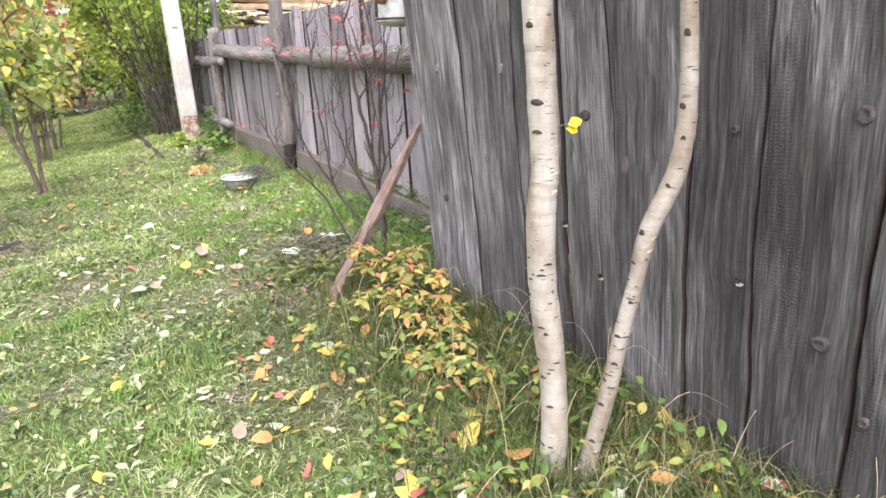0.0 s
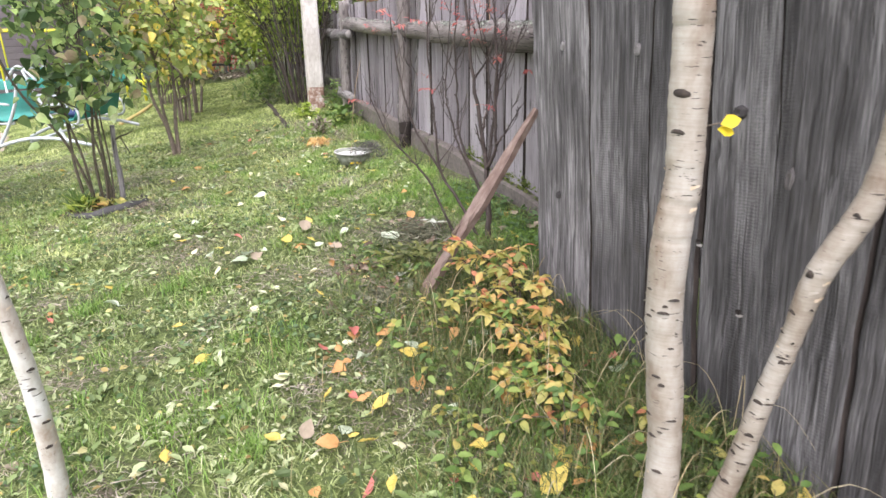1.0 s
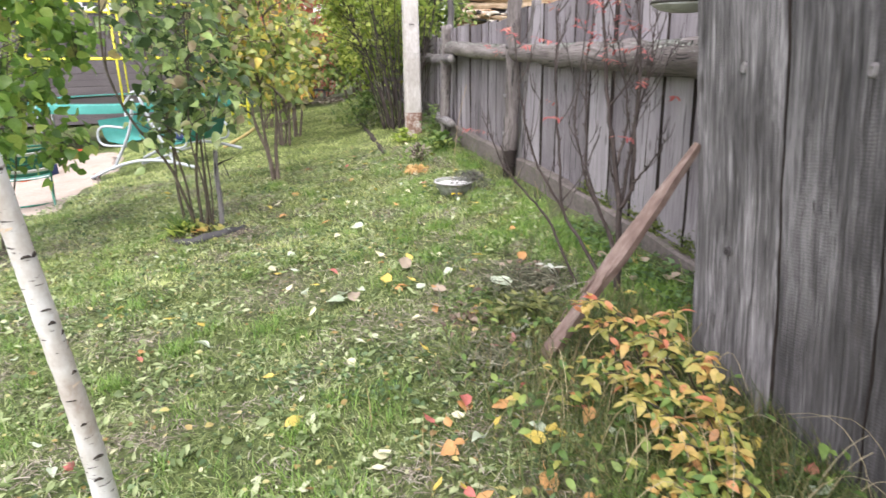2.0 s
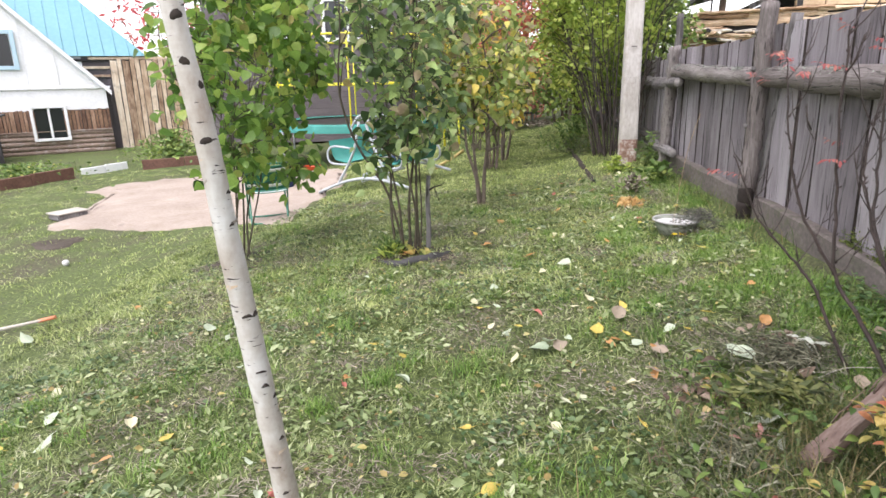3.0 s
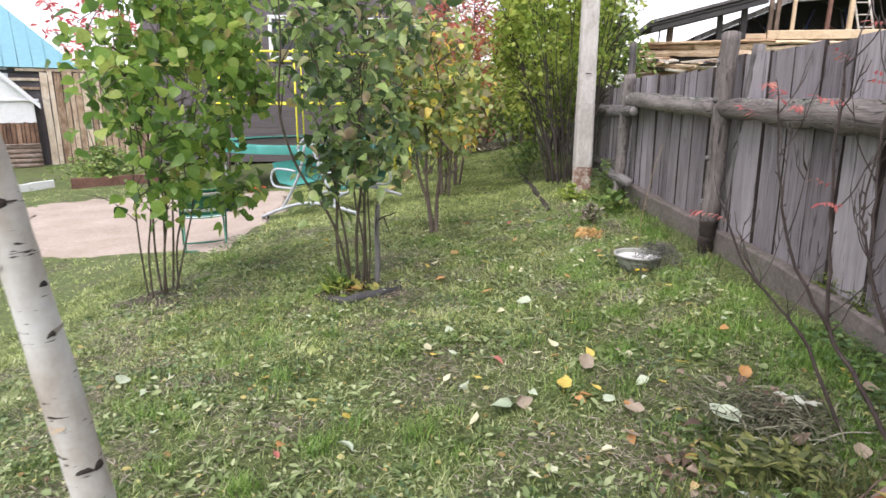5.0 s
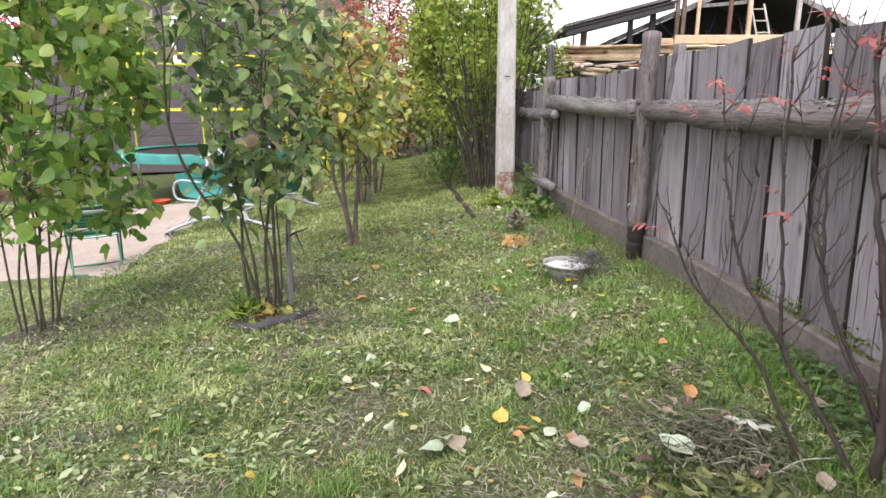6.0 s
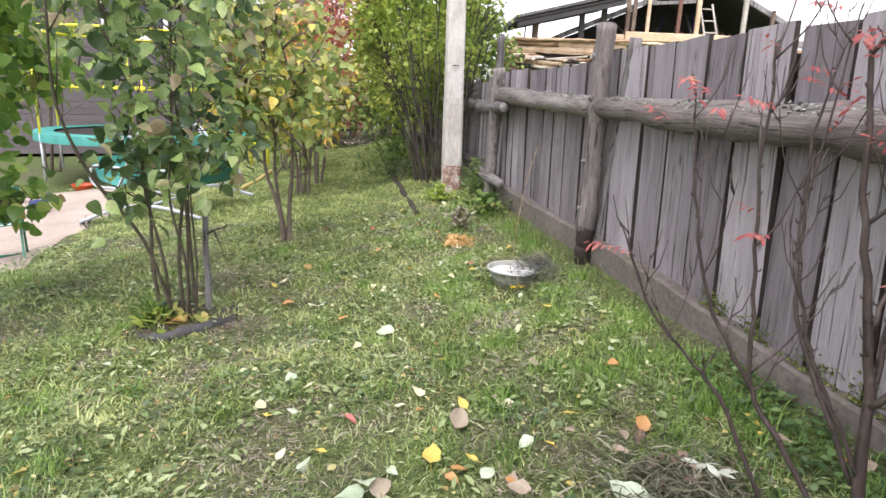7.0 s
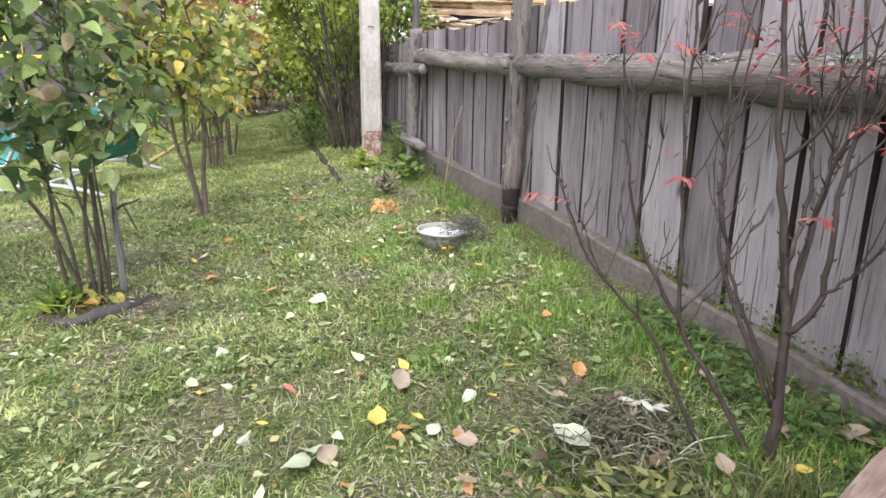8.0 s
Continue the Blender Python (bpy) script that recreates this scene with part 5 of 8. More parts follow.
def tub():
    p = G(-.36, .72)
    t = thing("enamel_basin", "worn white enamel basin with a withered plant in the grass", "basin", p)
    part("bowl", bowl_mesh(.175, .125, .12, .012), M_DULLTUB, t, "dirty enamel bowl")
    g = Geo()
    n = 28
    prof = [(.172, .119), (.179, .130), (.190, .129), (.192, .121), (.184, .117)]
    vs = [(math.cos(2 * math.pi * k / n) * r, math.sin(2 * math.pi * k / n) * r, z) for r, z in prof for k in range(n)]
    g.add(vs, [(i * n + k, i * n + (k + 1) % n, ((i + 1) % 5) * n + (k + 1) % n, ((i + 1) % 5) * n + k) for i in range(5) for k in range(n)])
    part("rim", g, M_ENAMEL, t, "pale worn enamel rim")
    # flat pale disc added in place of the white enamel inside
    vs = [(math.cos(2 * math.pi * k / n) * .164, math.sin(2 * math.pi * k / n) * .164, .099) for k in range(n)]
    part("soil", Geo().add(vs, [tuple(range(n))]), M_DULLWHITE, t, "pale disc standing in for the bowl's white inside")
    nr = np.random.default_rng(5)
    q = thing("withered_plant", "grey withered trailing plant hanging over a basin", "plant", p + Vector((.07, .02, .10)))
    m = 1500
    a = nr.uniform(-2.3, .9, m)
    rad = np.abs(nr.normal(size=m)) * .12 + .04
    x, y = np.cos(a) * rad + .05, np.sin(a) * rad
    z = .085 - np.clip(rad - .12, 0, 1) * .9 + nr.uniform(-.04, .05, m)
    fit_leaves("stalk", M_GREYTWIG, q, np.stack([x, y, z], 1), heading(nr, m, (-.9, .7)), nr.normal(size=(m, 3)) + [0, 0, 1], nr.uniform(.02, .07, m), BLADE, width=nr.uniform(.002, .005, m))
    d = thing("dry_stalk", "tall thin dry stalk with seed tufts", "plant", p + Vector((-.03, .03, .1)))
    part("stalk", Geo().tube(curve_points([(0, 0, 0), (.03, .0, .35), (.07, .01, .65), (.13, .02, .9)], 5), .0022, 5), M_STRAWSTEM, d)
    m = 40
    pos = [(.03 + .1 * u, .01, .35 + .55 * u) for u in nr.uniform(0, 1, m)]
    fit_leaves("seeds", M_STRAW, d, pos, heading(nr, m, (0, 1)), nr.normal(size=(m, 3)), nr.uniform(.01, .025, m), SLIM, kind="stuff")
    f = thing("yellow_flower", "small yellow flower at the foot of a basin", "flower", G(-.58, .78, .06))
    ang = np.linspace(0, 2 * math.pi, 15)[:-1]
    fit_leaves("petals", M_SUNLEAF, f, [(0, 0, 0)] * 14, np.stack([np.cos(ang), np.sin(ang), nr.uniform(.1, .6, 14)], 1), [(0, 0, 1)] * 14, [.024] * 14, LEAF)
    part("stem", Geo().tube([(0, 0, 0), (.01, 0, -.07)], .002, 5), M_TWIGGREEN, f)


M_DULLWHITE = surface("dull_white", [(.3, (.42, .42, .41)), (.7, (.72, .73, .71))], 30, 8, rough=.9, bump=.6)
M_GREYTWIG = foliage("grey_stalks", [(0, (.03, .03, .025)), (.5, (.10, .10, .085)), (1, (.22, .21, .18))], .1, .8, .2)
M_STRAWSTEM = surface("straw_stem", [(.3, (.30, .20, .12)), (.7, (.50, .38, .25))], 30, 6, rough=.7)
M_TWIGGREEN = surface("green_stem", [(.3, (.06, .10, .03)), (.7, (.14, .20, .06))], 30, 6, rough=.6)
tub()


def leaning_plank():
    a, b = Vector((-.64, 3.40, .06)), Vector((-.045, 3.52, 1.16))
    d = b - a
    t = thing("plank", "split brown plank leaning against the fence corner", "plank", a)
    q = d.to_track_quat('X', 'Z').to_matrix().to_4x4()
    n = 14
    vs = []
    rng = random.Random(2)
    for k in range(n + 1):
        x = d.length * 1.0 * k / n
        w = .034 + .006 * math.sin(k * .9) + rng.uniform(-.004, .004) - .02 * max(0, (k - 11) / 3)
        h = .016 + rng.uniform(-.002, .002)
        vs += [(x, -w, -h), (x, w, -h), (x, w * .95, h), (x, 0, h * 1.25), (x, -w * .95, h)]
    fs = [(5 * k + j, 5 * k + (j + 1) % 5, 5 * k + 5 + (j + 1) % 5, 5 * k + 5 + j) for k in range(n) for j in range(5)]
    fs += [(4, 3, 2, 1, 0), tuple(5 * n + j for j in range(5))]
    part("board", Geo().add(vs, fs), M_PLANK, t, smooth=False, p=q @ pose(0, 0, 0, 35, 0, 0))
    # splinters along its face
    g = Geo()
    for k in range(9):
        x = rng.uniform(.15, .6)
        y = rng.uniform(-.04, .04)
        g.tube([(x, y, .016), (x + .05, y, .03), (x + .1, y + .005, .018)], [.004, .003, .001], 4)
    part("splinter", g, M_PLANK, t, "torn bark splinters", p=q @ pose(0, 0, 0, 35, 0, 0))


leaning_plank()


def hanging_basin():
    # a round wash tank on a bracket at the corner of the near fence
    t = thing("wash_tank", "round grey zinc wash tank hung at the fence corner", "wash tank", W(-3.40, .47, 1.655), FENCE_M3)
    n = 26
    prof = [(.004, 0), (.05, .002), (.10, .012), (.132, .030), (.136, .045), (.136, .36), (.125, .372), (.01, .376)]
    vs = [(math.cos(2 * math.pi * k / n) * r, math.sin(2 * math.pi * k / n) * r, z) for r, z in prof for k in range(n)]
    ring = lambda a, b: [(i * n + k, i * n + (k + 1) % n, (i + 1) * n + (k + 1) % n, (i + 1) * n + k) for i in range(a, b) for k in range(n)]
    part("tank", Geo().add(vs, ring(3, 7)), M_ZINC, t, "pale zinc tank")
    part("bottom", Geo().add(vs[:4 * n], ring(0, 3) + [tuple(range(n))[::-1]]), M_ZINC, t, "stained tank bottom")
    part("rim", Geo().tube([(math.cos(2 * math.pi * k / n) * .136, math.sin(2 * math.pi * k / n) * .136, .042) for k in range(n + 1)], .006, 6, caps=False), M_DARKMETAL, t, "dark seam")
    part("strap", Geo().box((-.012, -.146, .05), (.012, -.138, .38), bevel=.003), M_DARKMETAL, t, "rusty iron strap", smooth=False)
    part("strap", Geo().box((-.06, -.145, .15), (.05, -.139, .162), bevel=.002), M_DARKMETAL, t, smooth=False)
    part("outlet", Geo().tube([(-.07, -.13, .14), (-.075, -.165, .138)], [.03, .026], 9), M_RUST, t, "rusty outlet")
    part("bracket", Geo().box((-.20, -.012, .33), (-.13, .012, .36), bevel=.004), M_DARKMETAL, t, smooth=False)


M_ZINC = surface("dull_zinc", [(.3, (.34, .34, .34)), (.6, (.52, .52, .52)), (.8, (.66, .66, .65))], 25, 5, rough=.5, bump=.2, dirt=(.10, .085, .07), dirt_amount=.6)
hanging_basin()


NARROW = [(-.03, 0, 0), (.03, 0, 0), (-.028, .5, .09), (.028, .5, .09), (.06, 1, -.1)], [(0, 1, 3, 2), (2, 3, 4)]


def plant_patch(name, label, category, p, n, spread_r, tall, size, mat, tmpl, seed, lift=(-.2, 1.2)):
    nr = np.random.default_rng(seed)
    t = thing(name, label, category, p)
    a, q = nr.uniform(0, 6.3, n), np.abs(nr.normal(size=n)) * spread_r * .6
    x, y = np.cos(a) * q, np.sin(a) * q
    z = nr.uniform(.1, 1, n) * tall * np.clip(1.15 - q / spread_r * .5, .2, 1)
    al = heading(nr, n, lift)
    fit_leaves("leaves", mat, t, np.stack([x, y, z], 1), al, nr.normal(size=(n, 3)) * .4 + [0, 0, 1], nr.uniform(size * .6, size * 1.3, n), tmpl)
    g = Geo()
    for k in range(min(n // 5, 26)):
        g.tube([(x[k] * .4, y[k] * .4, -.02), (x[k] * .8, y[k] * .8, z[k] * .6), (x[k], y[k], z[k])], [.004, .003, .0015], 4)
    part("stem", g, M_TWIGGREEN, t, kind="stuff")
    return t


M_HEAP = foliage("wilted_green_leaves", [(0, (.03, .046, .014)), (.45, (.105, .13, .035)), (.8, (.23, .24, .075)), (1, (.36, .36, .17))], .25, .5, .2)
M_L_PINK = foliage("pink_wilted_leaf", [(0, (.34, .13, .12)), (.6, (.52, .30, .27)), (1, (.60, .48, .42))], .25, .6, .1)
M_WILT = foliage("wilted_leaves", [(0, (.28, .15, .05)), (.4, (.50, .30, .10)), (.75, (.62, .43, .18)), (1, (.70, .58, .33))], .3, .6, .2)
M_WILT_GREY = foliage("dead_leaves", [(0, (.035, .035, .022)), (.4, (.10, .105, .06)), (.75, (.22, .215, .14)), (1, (.46, .45, .35))], .2, .7, .2)
plant_patch("wilted_plant", "clump of wilted orange-yellow leaves by the pole", "plant", G(.95, .85), 110, .17, .06, .075, M_WILT, DROOP, 41, (-.5, .3))
plant_patch("wilted_plant", "clump of dry tan stalks by the pole", "plant", G(1.35, .74), 150, .17, .2, .08, M_STRAW, SLIM, 42, (-.2, 1.4))
plant_patch("weed_clump", "bright green horseradish leaves at the foot of the pole", "plant", G(2.95, .66), 90, .2, .22, .065, M_PALELEAF, HEART, 43)
plant_patch("weed_clump", "green nettles between the pole and the fence", "plant", G(3.05, .2), 150, .24, .45, .06, M_WEED, LANCE, 44)
plant_patch("weed_clump", "green weeds along the fence foot", "plant", G(1.9, .35), 160, .34, .24, .08, M_WEED, LEAF, 45)
plant_patch("dead_weeds", "heap of pulled grey-green weeds at the shrub's foot", "plant", G(-2.8, .82), 1500, .36, .12, .10, M_WILT_GREY, NARROW, 46, (-.5, .5))
plant_patch("dead_weeds", "curled brown leaves among pulled weeds", "plant", G(-2.75, .8), 46, .34, .13, .06, M_L_DEAD := foliage("curled_brown_leaf", [(0, (.07, .045, .03)), (.6, (.20, .14, .10)), (1, (.36, .29, .22))], .2, .7, .1), FOLDED, 146, (-.6, .5))
plant_patch("dead_weeds", "dry leaves heaped at the foot of a plank", "plant", G(-3.45, 1.25), 700, .28, .08, .09, M_WILT_GREY, NARROW, 47, (-.4, .4))
plant_patch("pale_sprig", "wilted sprig of silvery white leaves on the grass", "plant", G(-2.73, .72, .09), 10, .05, .04, .085, M_L_SILVER := foliage("silver_leaf", [(0, (.40, .43, .35)), (1, (.60, .62, .53))], .2, .6, .1), SLIM, 48, (-.2, .3))
plant_patch("dead_weeds", "brown dry undergrowth behind the lawn's edge", "plant", G(5.2, .9), 500, .5, .3, .09, M_WILT_GREY, NARROW, 49)
plant_patch("dead_weeds", "pale dry cuttings heaped at the end of the lawn", "plant", G(12.2, 1.25), 800, .8, .14, .10, M_STRAW, SLIM, 149, (-.4, .6))
plant_patch("weed_clump", "tall grass and weeds under the row of shrubs", "plant", G(7.4, .75), 420, .5, .45, .12, M_WEED, SLIM, 153, (.2, 1.6))
plant_patch("weed_clump", "rank grass at the foot of a tall shrub", "plant", G(5.6, 1.0), 300, .4, .28, .11, M_WEED, SLIM, 154, (.2, 1.6))
plant_patch("leaf_heap", "large wilted green leaves pulled up beside a plank", "plant", G(-3.12, .98), 520, .25, .11, .07, M_HEAP, SLIM, 155, (-.4, .5))
plant_patch("leaf_heap", "silvery undersides of wilted leaves beside a plank", "plant", G(-3.30, 1.12, .02), 9, .07, .05, .11, M_L_SILVER, SLIM, 156, (-.2, .6))
plant_patch("leaf_heap", "pinkish curled leaves at a plank's foot", "plant", G(-3.34, 1.17, .02), 9, .05, .06, .075, M_L_PINK, SLIM, 157, (-.2, .7))
plant_patch("leaf_heap", "rusty brown leaf litter beside a plank", "plant", G(-3.02, 1.16), 200, .22, .04, .045, M_L_DEAD, FOLDED, 158, (-.5, .4))
plant_patch("leaf_heap", "rusty orange leaf litter beside a plank", "plant", G(-2.98, 1.2), 22, .2, .05, .045, M_WILT, FOLDED, 159, (-.5, .4))
plant_patch("dead_weeds", "upright dry brown seed head in the lawn", "plant", on_ground(-1.0, 3.14), 40, .06, .10, .05, M_L_DEAD, NARROW, 160, (.2, 1.8))


def soil_mound(x, y, r, seed, label):
    g = Geo()
    nr = random.Random(seed)
    n, rings = 26, 6
    c = on_ground(x, y)
    vs = [(x, y, c.z + .03)]
    for i in range(1, rings + 1):
        for k in range(n):
            a = 2 * math.pi * k / n
            q = r * i / rings * (1 + .16 * math.sin(3 * a + seed) + .08 * math.sin(7 * a))
            px, py = x + math.cos(a) * q, y + math.sin(a) * q
            h = (.03 * (1 - (i / rings) ** 2) - .004 + nr.uniform(-.014, .016)) if i < rings else -.03
            vs.append((px, py, float(height(px, py)) + h))
    fs = [(0, 1 + k, 1 + (k + 1) % n) for k in range(n)]
    fs += [(1 + (i - 1) * n + k, 1 + i * n + k, 1 + i * n + (k + 1) % n, 1 + (i - 1) * n + (k + 1) % n) for i in range(1, rings) for k in range(n)]
    g.add([(a - x, b - y, d - c.z) for a, b, d in vs], fs)
    single("soil_mound", g, M_SOIL, label, "soil", c)


soil_mound(-4.06, 4.92, .42, 1, "bare dark soil round the foot of a lilac")
soil_mound(-5.80, 4.12, .46, 2, "bare dark soil and bark under a lilac")
soil_mound(-9.9, 3.62, .36, 3, "patch of dark bare soil in the lawn")
plant_patch("weed_clump", "yellow-green daylily leaves at a lilac's foot", "plant", on_ground(-4.20, 4.78), 60, .16, .12, .12, M_PALELEAF, SLIM, 50)


def edging_strip():
    # a dark strip half sunk round the foot of the shrub
    g = Geo()
    rng = random.Random(6)
    vs = []
    n = 34
    for k in range(n + 1):
        a = 2.2 + 5.2 * k / n
        r = .31 + .03 * math.sin(3 * a) + rng.uniform(-.01, .01)
        x, y = -4.06 + math.cos(a) * r, 4.93 + math.sin(a) * r
        h = .05 + .022 * math.sin(2.3 * a + 1) + rng.uniform(-.008, .008)
        z = float(height(x, y))
        c, d = math.cos(a), math.sin(a)
        vs += [(x, y, z - .03), (x, y, z + h), (x + .012 * c, y + .012 * d, z + h + .004), (x + .03 * c, y + .03 * d, z - .03)]
    fs = [(4 * k + j, 4 * k + (j + 1) % 4, 4 * k + 4 + (j + 1) % 4, 4 * k + 4 + j) for k in range(n) for j in range(4)] + [(3, 2, 1, 0), (4 * n, 4 * n + 1, 4 * n + 2, 4 * n + 3)]
    single("edging_strip", g.add(vs, fs), M_TARP, "torn dark grey edging strip round a lilac's foot", "edging")
    plant_patch("weed_clump", "yellow and green leaves in a lilac's bed", "plant", on_ground(-4.05, 4.86, .02), 40, .2, .08, .07, M_YELLOWLEAF, LEAF, 151)
    plant_patch("grass_clump", "tall grass blades at a lilac's foot", "grass", on_ground(-4.20, 4.80), 90, .12, .06, .2, M_WEED, NARROW, 152, (.6, 2.4))


M_TARP = surface("dark_grey_strip", [(.3, (.02, .02, .02)), (.6, (.055, .053, .052)), (.8, (.13, .125, .12))], 25, 6, rough=.7, bump=.4)
edging_strip()


def dead_stem():
    # a grey snapped stem that stands beside the lilac's shoots
    p = on_ground(-4.06, 5.12, -.03)
    t = thing("dead_stem", "grey dead stem with a snapped side twig beside a lilac", "stem", p)
    part("stem", Geo().tube(curve_points([(0, 0, 0), (.012, .01, .25), (0, .015, .5), (.015, .02, .74)], 6), [.026 - .00035 * k for k in range(19)], 9), M_LOG, t)
    part("twig", Geo().tube(curve_points([(.005, .015, .60), (.07, .03, .64), (.13, .05, .66), (.19, .05, .69)], 4), [.010 - .0006 * k for k in range(13)], 6), M_TWIG_DARK, t)
    part("twig", Geo().tube(curve_points([(.07, .03, .64), (.10, .04, .56), (.12, .06, .48)], 4), [.006 - .0004 * k for k in range(9)], 6), M_TWIG_DARK, t)


dead_stem()


def edging_log():
    a, b = G(2.35, 1.02, .03), G(7.2, 1.0, .03)
    t = thing("edging_log", "half-sunk old log edging the lawn", "log", a)
    log("log", (0, 0, -.03), b - a - Vector((0, 0, .03)), .036, .04, 31, t, M_DARKWOOD_SHADE, wob=.015)


edging_log()


def stick(name, label, pts, r, mat, category):
    p0 = Vector(pts[0])
    t = thing(name, label, category, p0)
    part("rod", Geo().tube(curve_points([Vector(p) - p0 for p in pts], 6), r, 8), mat, t)
    return t


M_HOSE = surface("yellow_hose", [(.3, (.38, .28, .10)), (.7, (.62, .50, .22))], 30, 5, rough=.5, bump=.1)
M_ORANGETIP = surface("orange_plastic", [(.3, (.55, .17, .08)), (.7, (.68, .28, .15))], 30, 5, rough=.5)
M_PALEWOOD = surface("pale_stick", [(.3, (.30, .27, .23)), (.7, (.55, .52, .46))], 40, 5, (1, 1, .3), .8, .3)
stick("dry_stalk", "pale dry stalk lying over pulled weeds", [G(-2.96, .53, .03), G(-2.94, .66, .045), G(-2.98, .82, .02)], .003, M_PALEWOOD, "stalk")
stick("dry_stalk", "pale forked stalk lying over wilted leaves", [G(-3.28, 1.10, .02), G(-3.19, 1.01, .05), G(-3.12, .92, .05), G(-3.11, .84, .03)], .0035, M_PALEWOOD, "stalk")
stick("garden_pole", "yellowish wooden pole lying on the grass", [on_ground(-7.64, 9.13, .03), on_ground(-8.1, 10.1, .03), on_ground(-8.58, 11.04, .05)], .032, M_HOSE, "pole")
rod = stick("handle_stick", "pale stick with an orange tip lying on the grass", [on_ground(-6.7, 1.85, .02), on_ground(-6.30, 2.1, .03), on_ground(-5.93, 2.47, .05)], .014, M_PALEWOOD, "stick")
part("tip", Geo().tube([on_ground(-6.02, 2.38, .048) - on_ground(-6.7, 1.85, .02), on_ground(-5.92, 2.48, .054) - on_ground(-6.7, 1.85, .02)], .017, 8), M_ORANGETIP, rod, "orange tip")


# ---- the yard beyond ----
M_SAND = surface("trodden_sand", [(.3, (.235, .187, .15)), (.5, (.345, .285, .237)), (.7, (.445, .38, .325))], 22, 1.2, rough=.95, bump=.5, depth=.02, dirt=(.22, .17, .11), dirt_amount=.4, shift=False)
M_TUBE = surface("grey_white_tube", [(.3, (.34, .37, .40)), (.7, (.52, .55, .58))], 40, 6, rough=.35, bump=.05)
M_TEAL = surface("teal_fabric", [(.3, (.02, .16, .135)), (.6, (.05, .27, .23)), (.8, (.12, .38, .33))], 60, 5, rough=.7, bump=.1)
M_GREENTUBE = surface("green_tube", [(.3, (.02, .12, .08)), (.7, (.05, .22, .15))], 40, 6, rough=.4, bump=.05)
M_YELLOW = surface("yellow_paint", [(.3, (.62, .56, .02)), (.7, (.80, .76, .06))], 30, 5, rough=.45, bump=.05)
M_NAVY = surface("navy_cloth", [(.3, (.012, .02, .06)), (.7, (.03, .05, .14))], 40, 6, rough=.8)
M_REDPL = surface("red_plastic", [(.3, (.62, .08, .03)), (.7, (.75, .14, .05))], 20, 5, rough=.4, bump=.02)
M_WHITEPAINT = surface("white_paint", [(.3, (.76, .77, .78)), (.6, (.86, .87, .88)), (.8, (.9, .9, .9))], 12, 1.5, rough=.6, bump=.15, dirt=(.6, .6, .6), dirt_amount=.3)
M_BLUEPAINT = surface("pale_blue_paint", [(.3, (.38, .56, .66)), (.7, (.52, .68, .76))], 15, 3, rough=.55, bump=.1)
M_BROWNWALL = surface("brown_wall", [(.3, (.12, .08, .065)), (.55, (.30, .225, .18)), (.75, (.48, .39, .33))], 9, 2, (1, 1, 8), .85, .4, dirt=(.56, .52, .49), dirt_amount=.6)
M_REDBROWN = surface("red_brown_plank", [(.3, (.09, .045, .03)), (.55, (.28, .165, .105)), (.78, (.52, .36, .26))], 7, 2.5, (9, 9, 1), .8, .4, vary=.25, dirt=(.05, .035, .03), dirt_amount=.5)
M_SLAB = surface("rough_pine", [(.26, (.20, .12, .075)), (.45, (.50, .37, .255)), (.62, (.72, .60, .46)), (.8, (.85, .77, .65))], 3, 2.5, (10, 10, 1), .8, .4, vary=.3, dirt=(.12, .08, .06), dirt_amount=.5)
M_FRESHLOG = surface("stacked_pine", [(.24, (.16, .09, .055)), (.45, (.42, .28, .17)), (.62, (.64, .49, .34)), (.8, (.80, .69, .54))], 5, 3, (1, 10, 10), .8, .5, vary=.45, dirt=(.16, .10, .065), dirt_amount=.6)
M_TURQ = surface("turquoise_metal", [(.3, (.12, .30, .37)), (.6, (.16, .36, .43)), (.8, (.20, .42, .48))], 8, .6, rough=.45, bump=.05)
M_DARKWALL = surface("dark_brown_siding", [(.3, (.085, .072, .078)), (.7, (.165, .145, .15))], 10, 1, (1, 1, 6), .7, .3)
# old roof boards; also colours the sheet and wall that stand for shade
M_OLDROOF_SHADE = surface("old_roof_and_shade", [(.3, (.025, .023, .024)), (.6, (.07, .066, .066)), (.8, (.14, .13, .13))], 8, 2, (6, 1, 1), .85, .4)


def glass_material():
    m, nt, b = nodes_of("window_glass")
    b.inputs["Base Color"].default_value = (.02, .023, .026, 1)
    b.inputs["Roughness"].default_value = .06
    return m


M_GLASS = glass_material()


def sand_yard():
    vs = []
    ss = np.linspace(5.0, 11.2, 46)
    cols = 40
    for i, v in enumerate(ss):
        lo, hi = np.interp(v, SAND_S, SAND_NEAR), np.interp(v, SAND_S, SAND_FAR)
        for j in range(cols + 1):
            r = lo + (hi - lo) * j / cols
            wob = .07 * math.sin(7 * r + 3 * v) + .05 * math.sin(13 * v - 5 * r)
            p = W(r + wob, v + wob)
            edge = min(j, cols - j, i, len(ss) - 1 - i)
            vs.append((p.x, p.y, float(height(p.x, p.y)) + (.012 if edge else -.012)))
    k = cols + 1
    fs = [(i * k + j, i * k + j + 1, (i + 1) * k + j + 1, (i + 1) * k + j) for i in range(len(ss) - 1) for j in range(cols)]
    single("sand_yard", Geo().add(vs, fs), M_SAND, "trodden pale sandy yard beside the lawn", "ground", kind="structure")


def facing(p, q):
    """Turn whose x runs from p to q, y square to it."""
    d = (Vector(q) - Vector(p)).to_2d().normalized()
    return Matrix(((d.x, -d.y, 0), (d.y, d.x, 0), (0, 0, 1)))


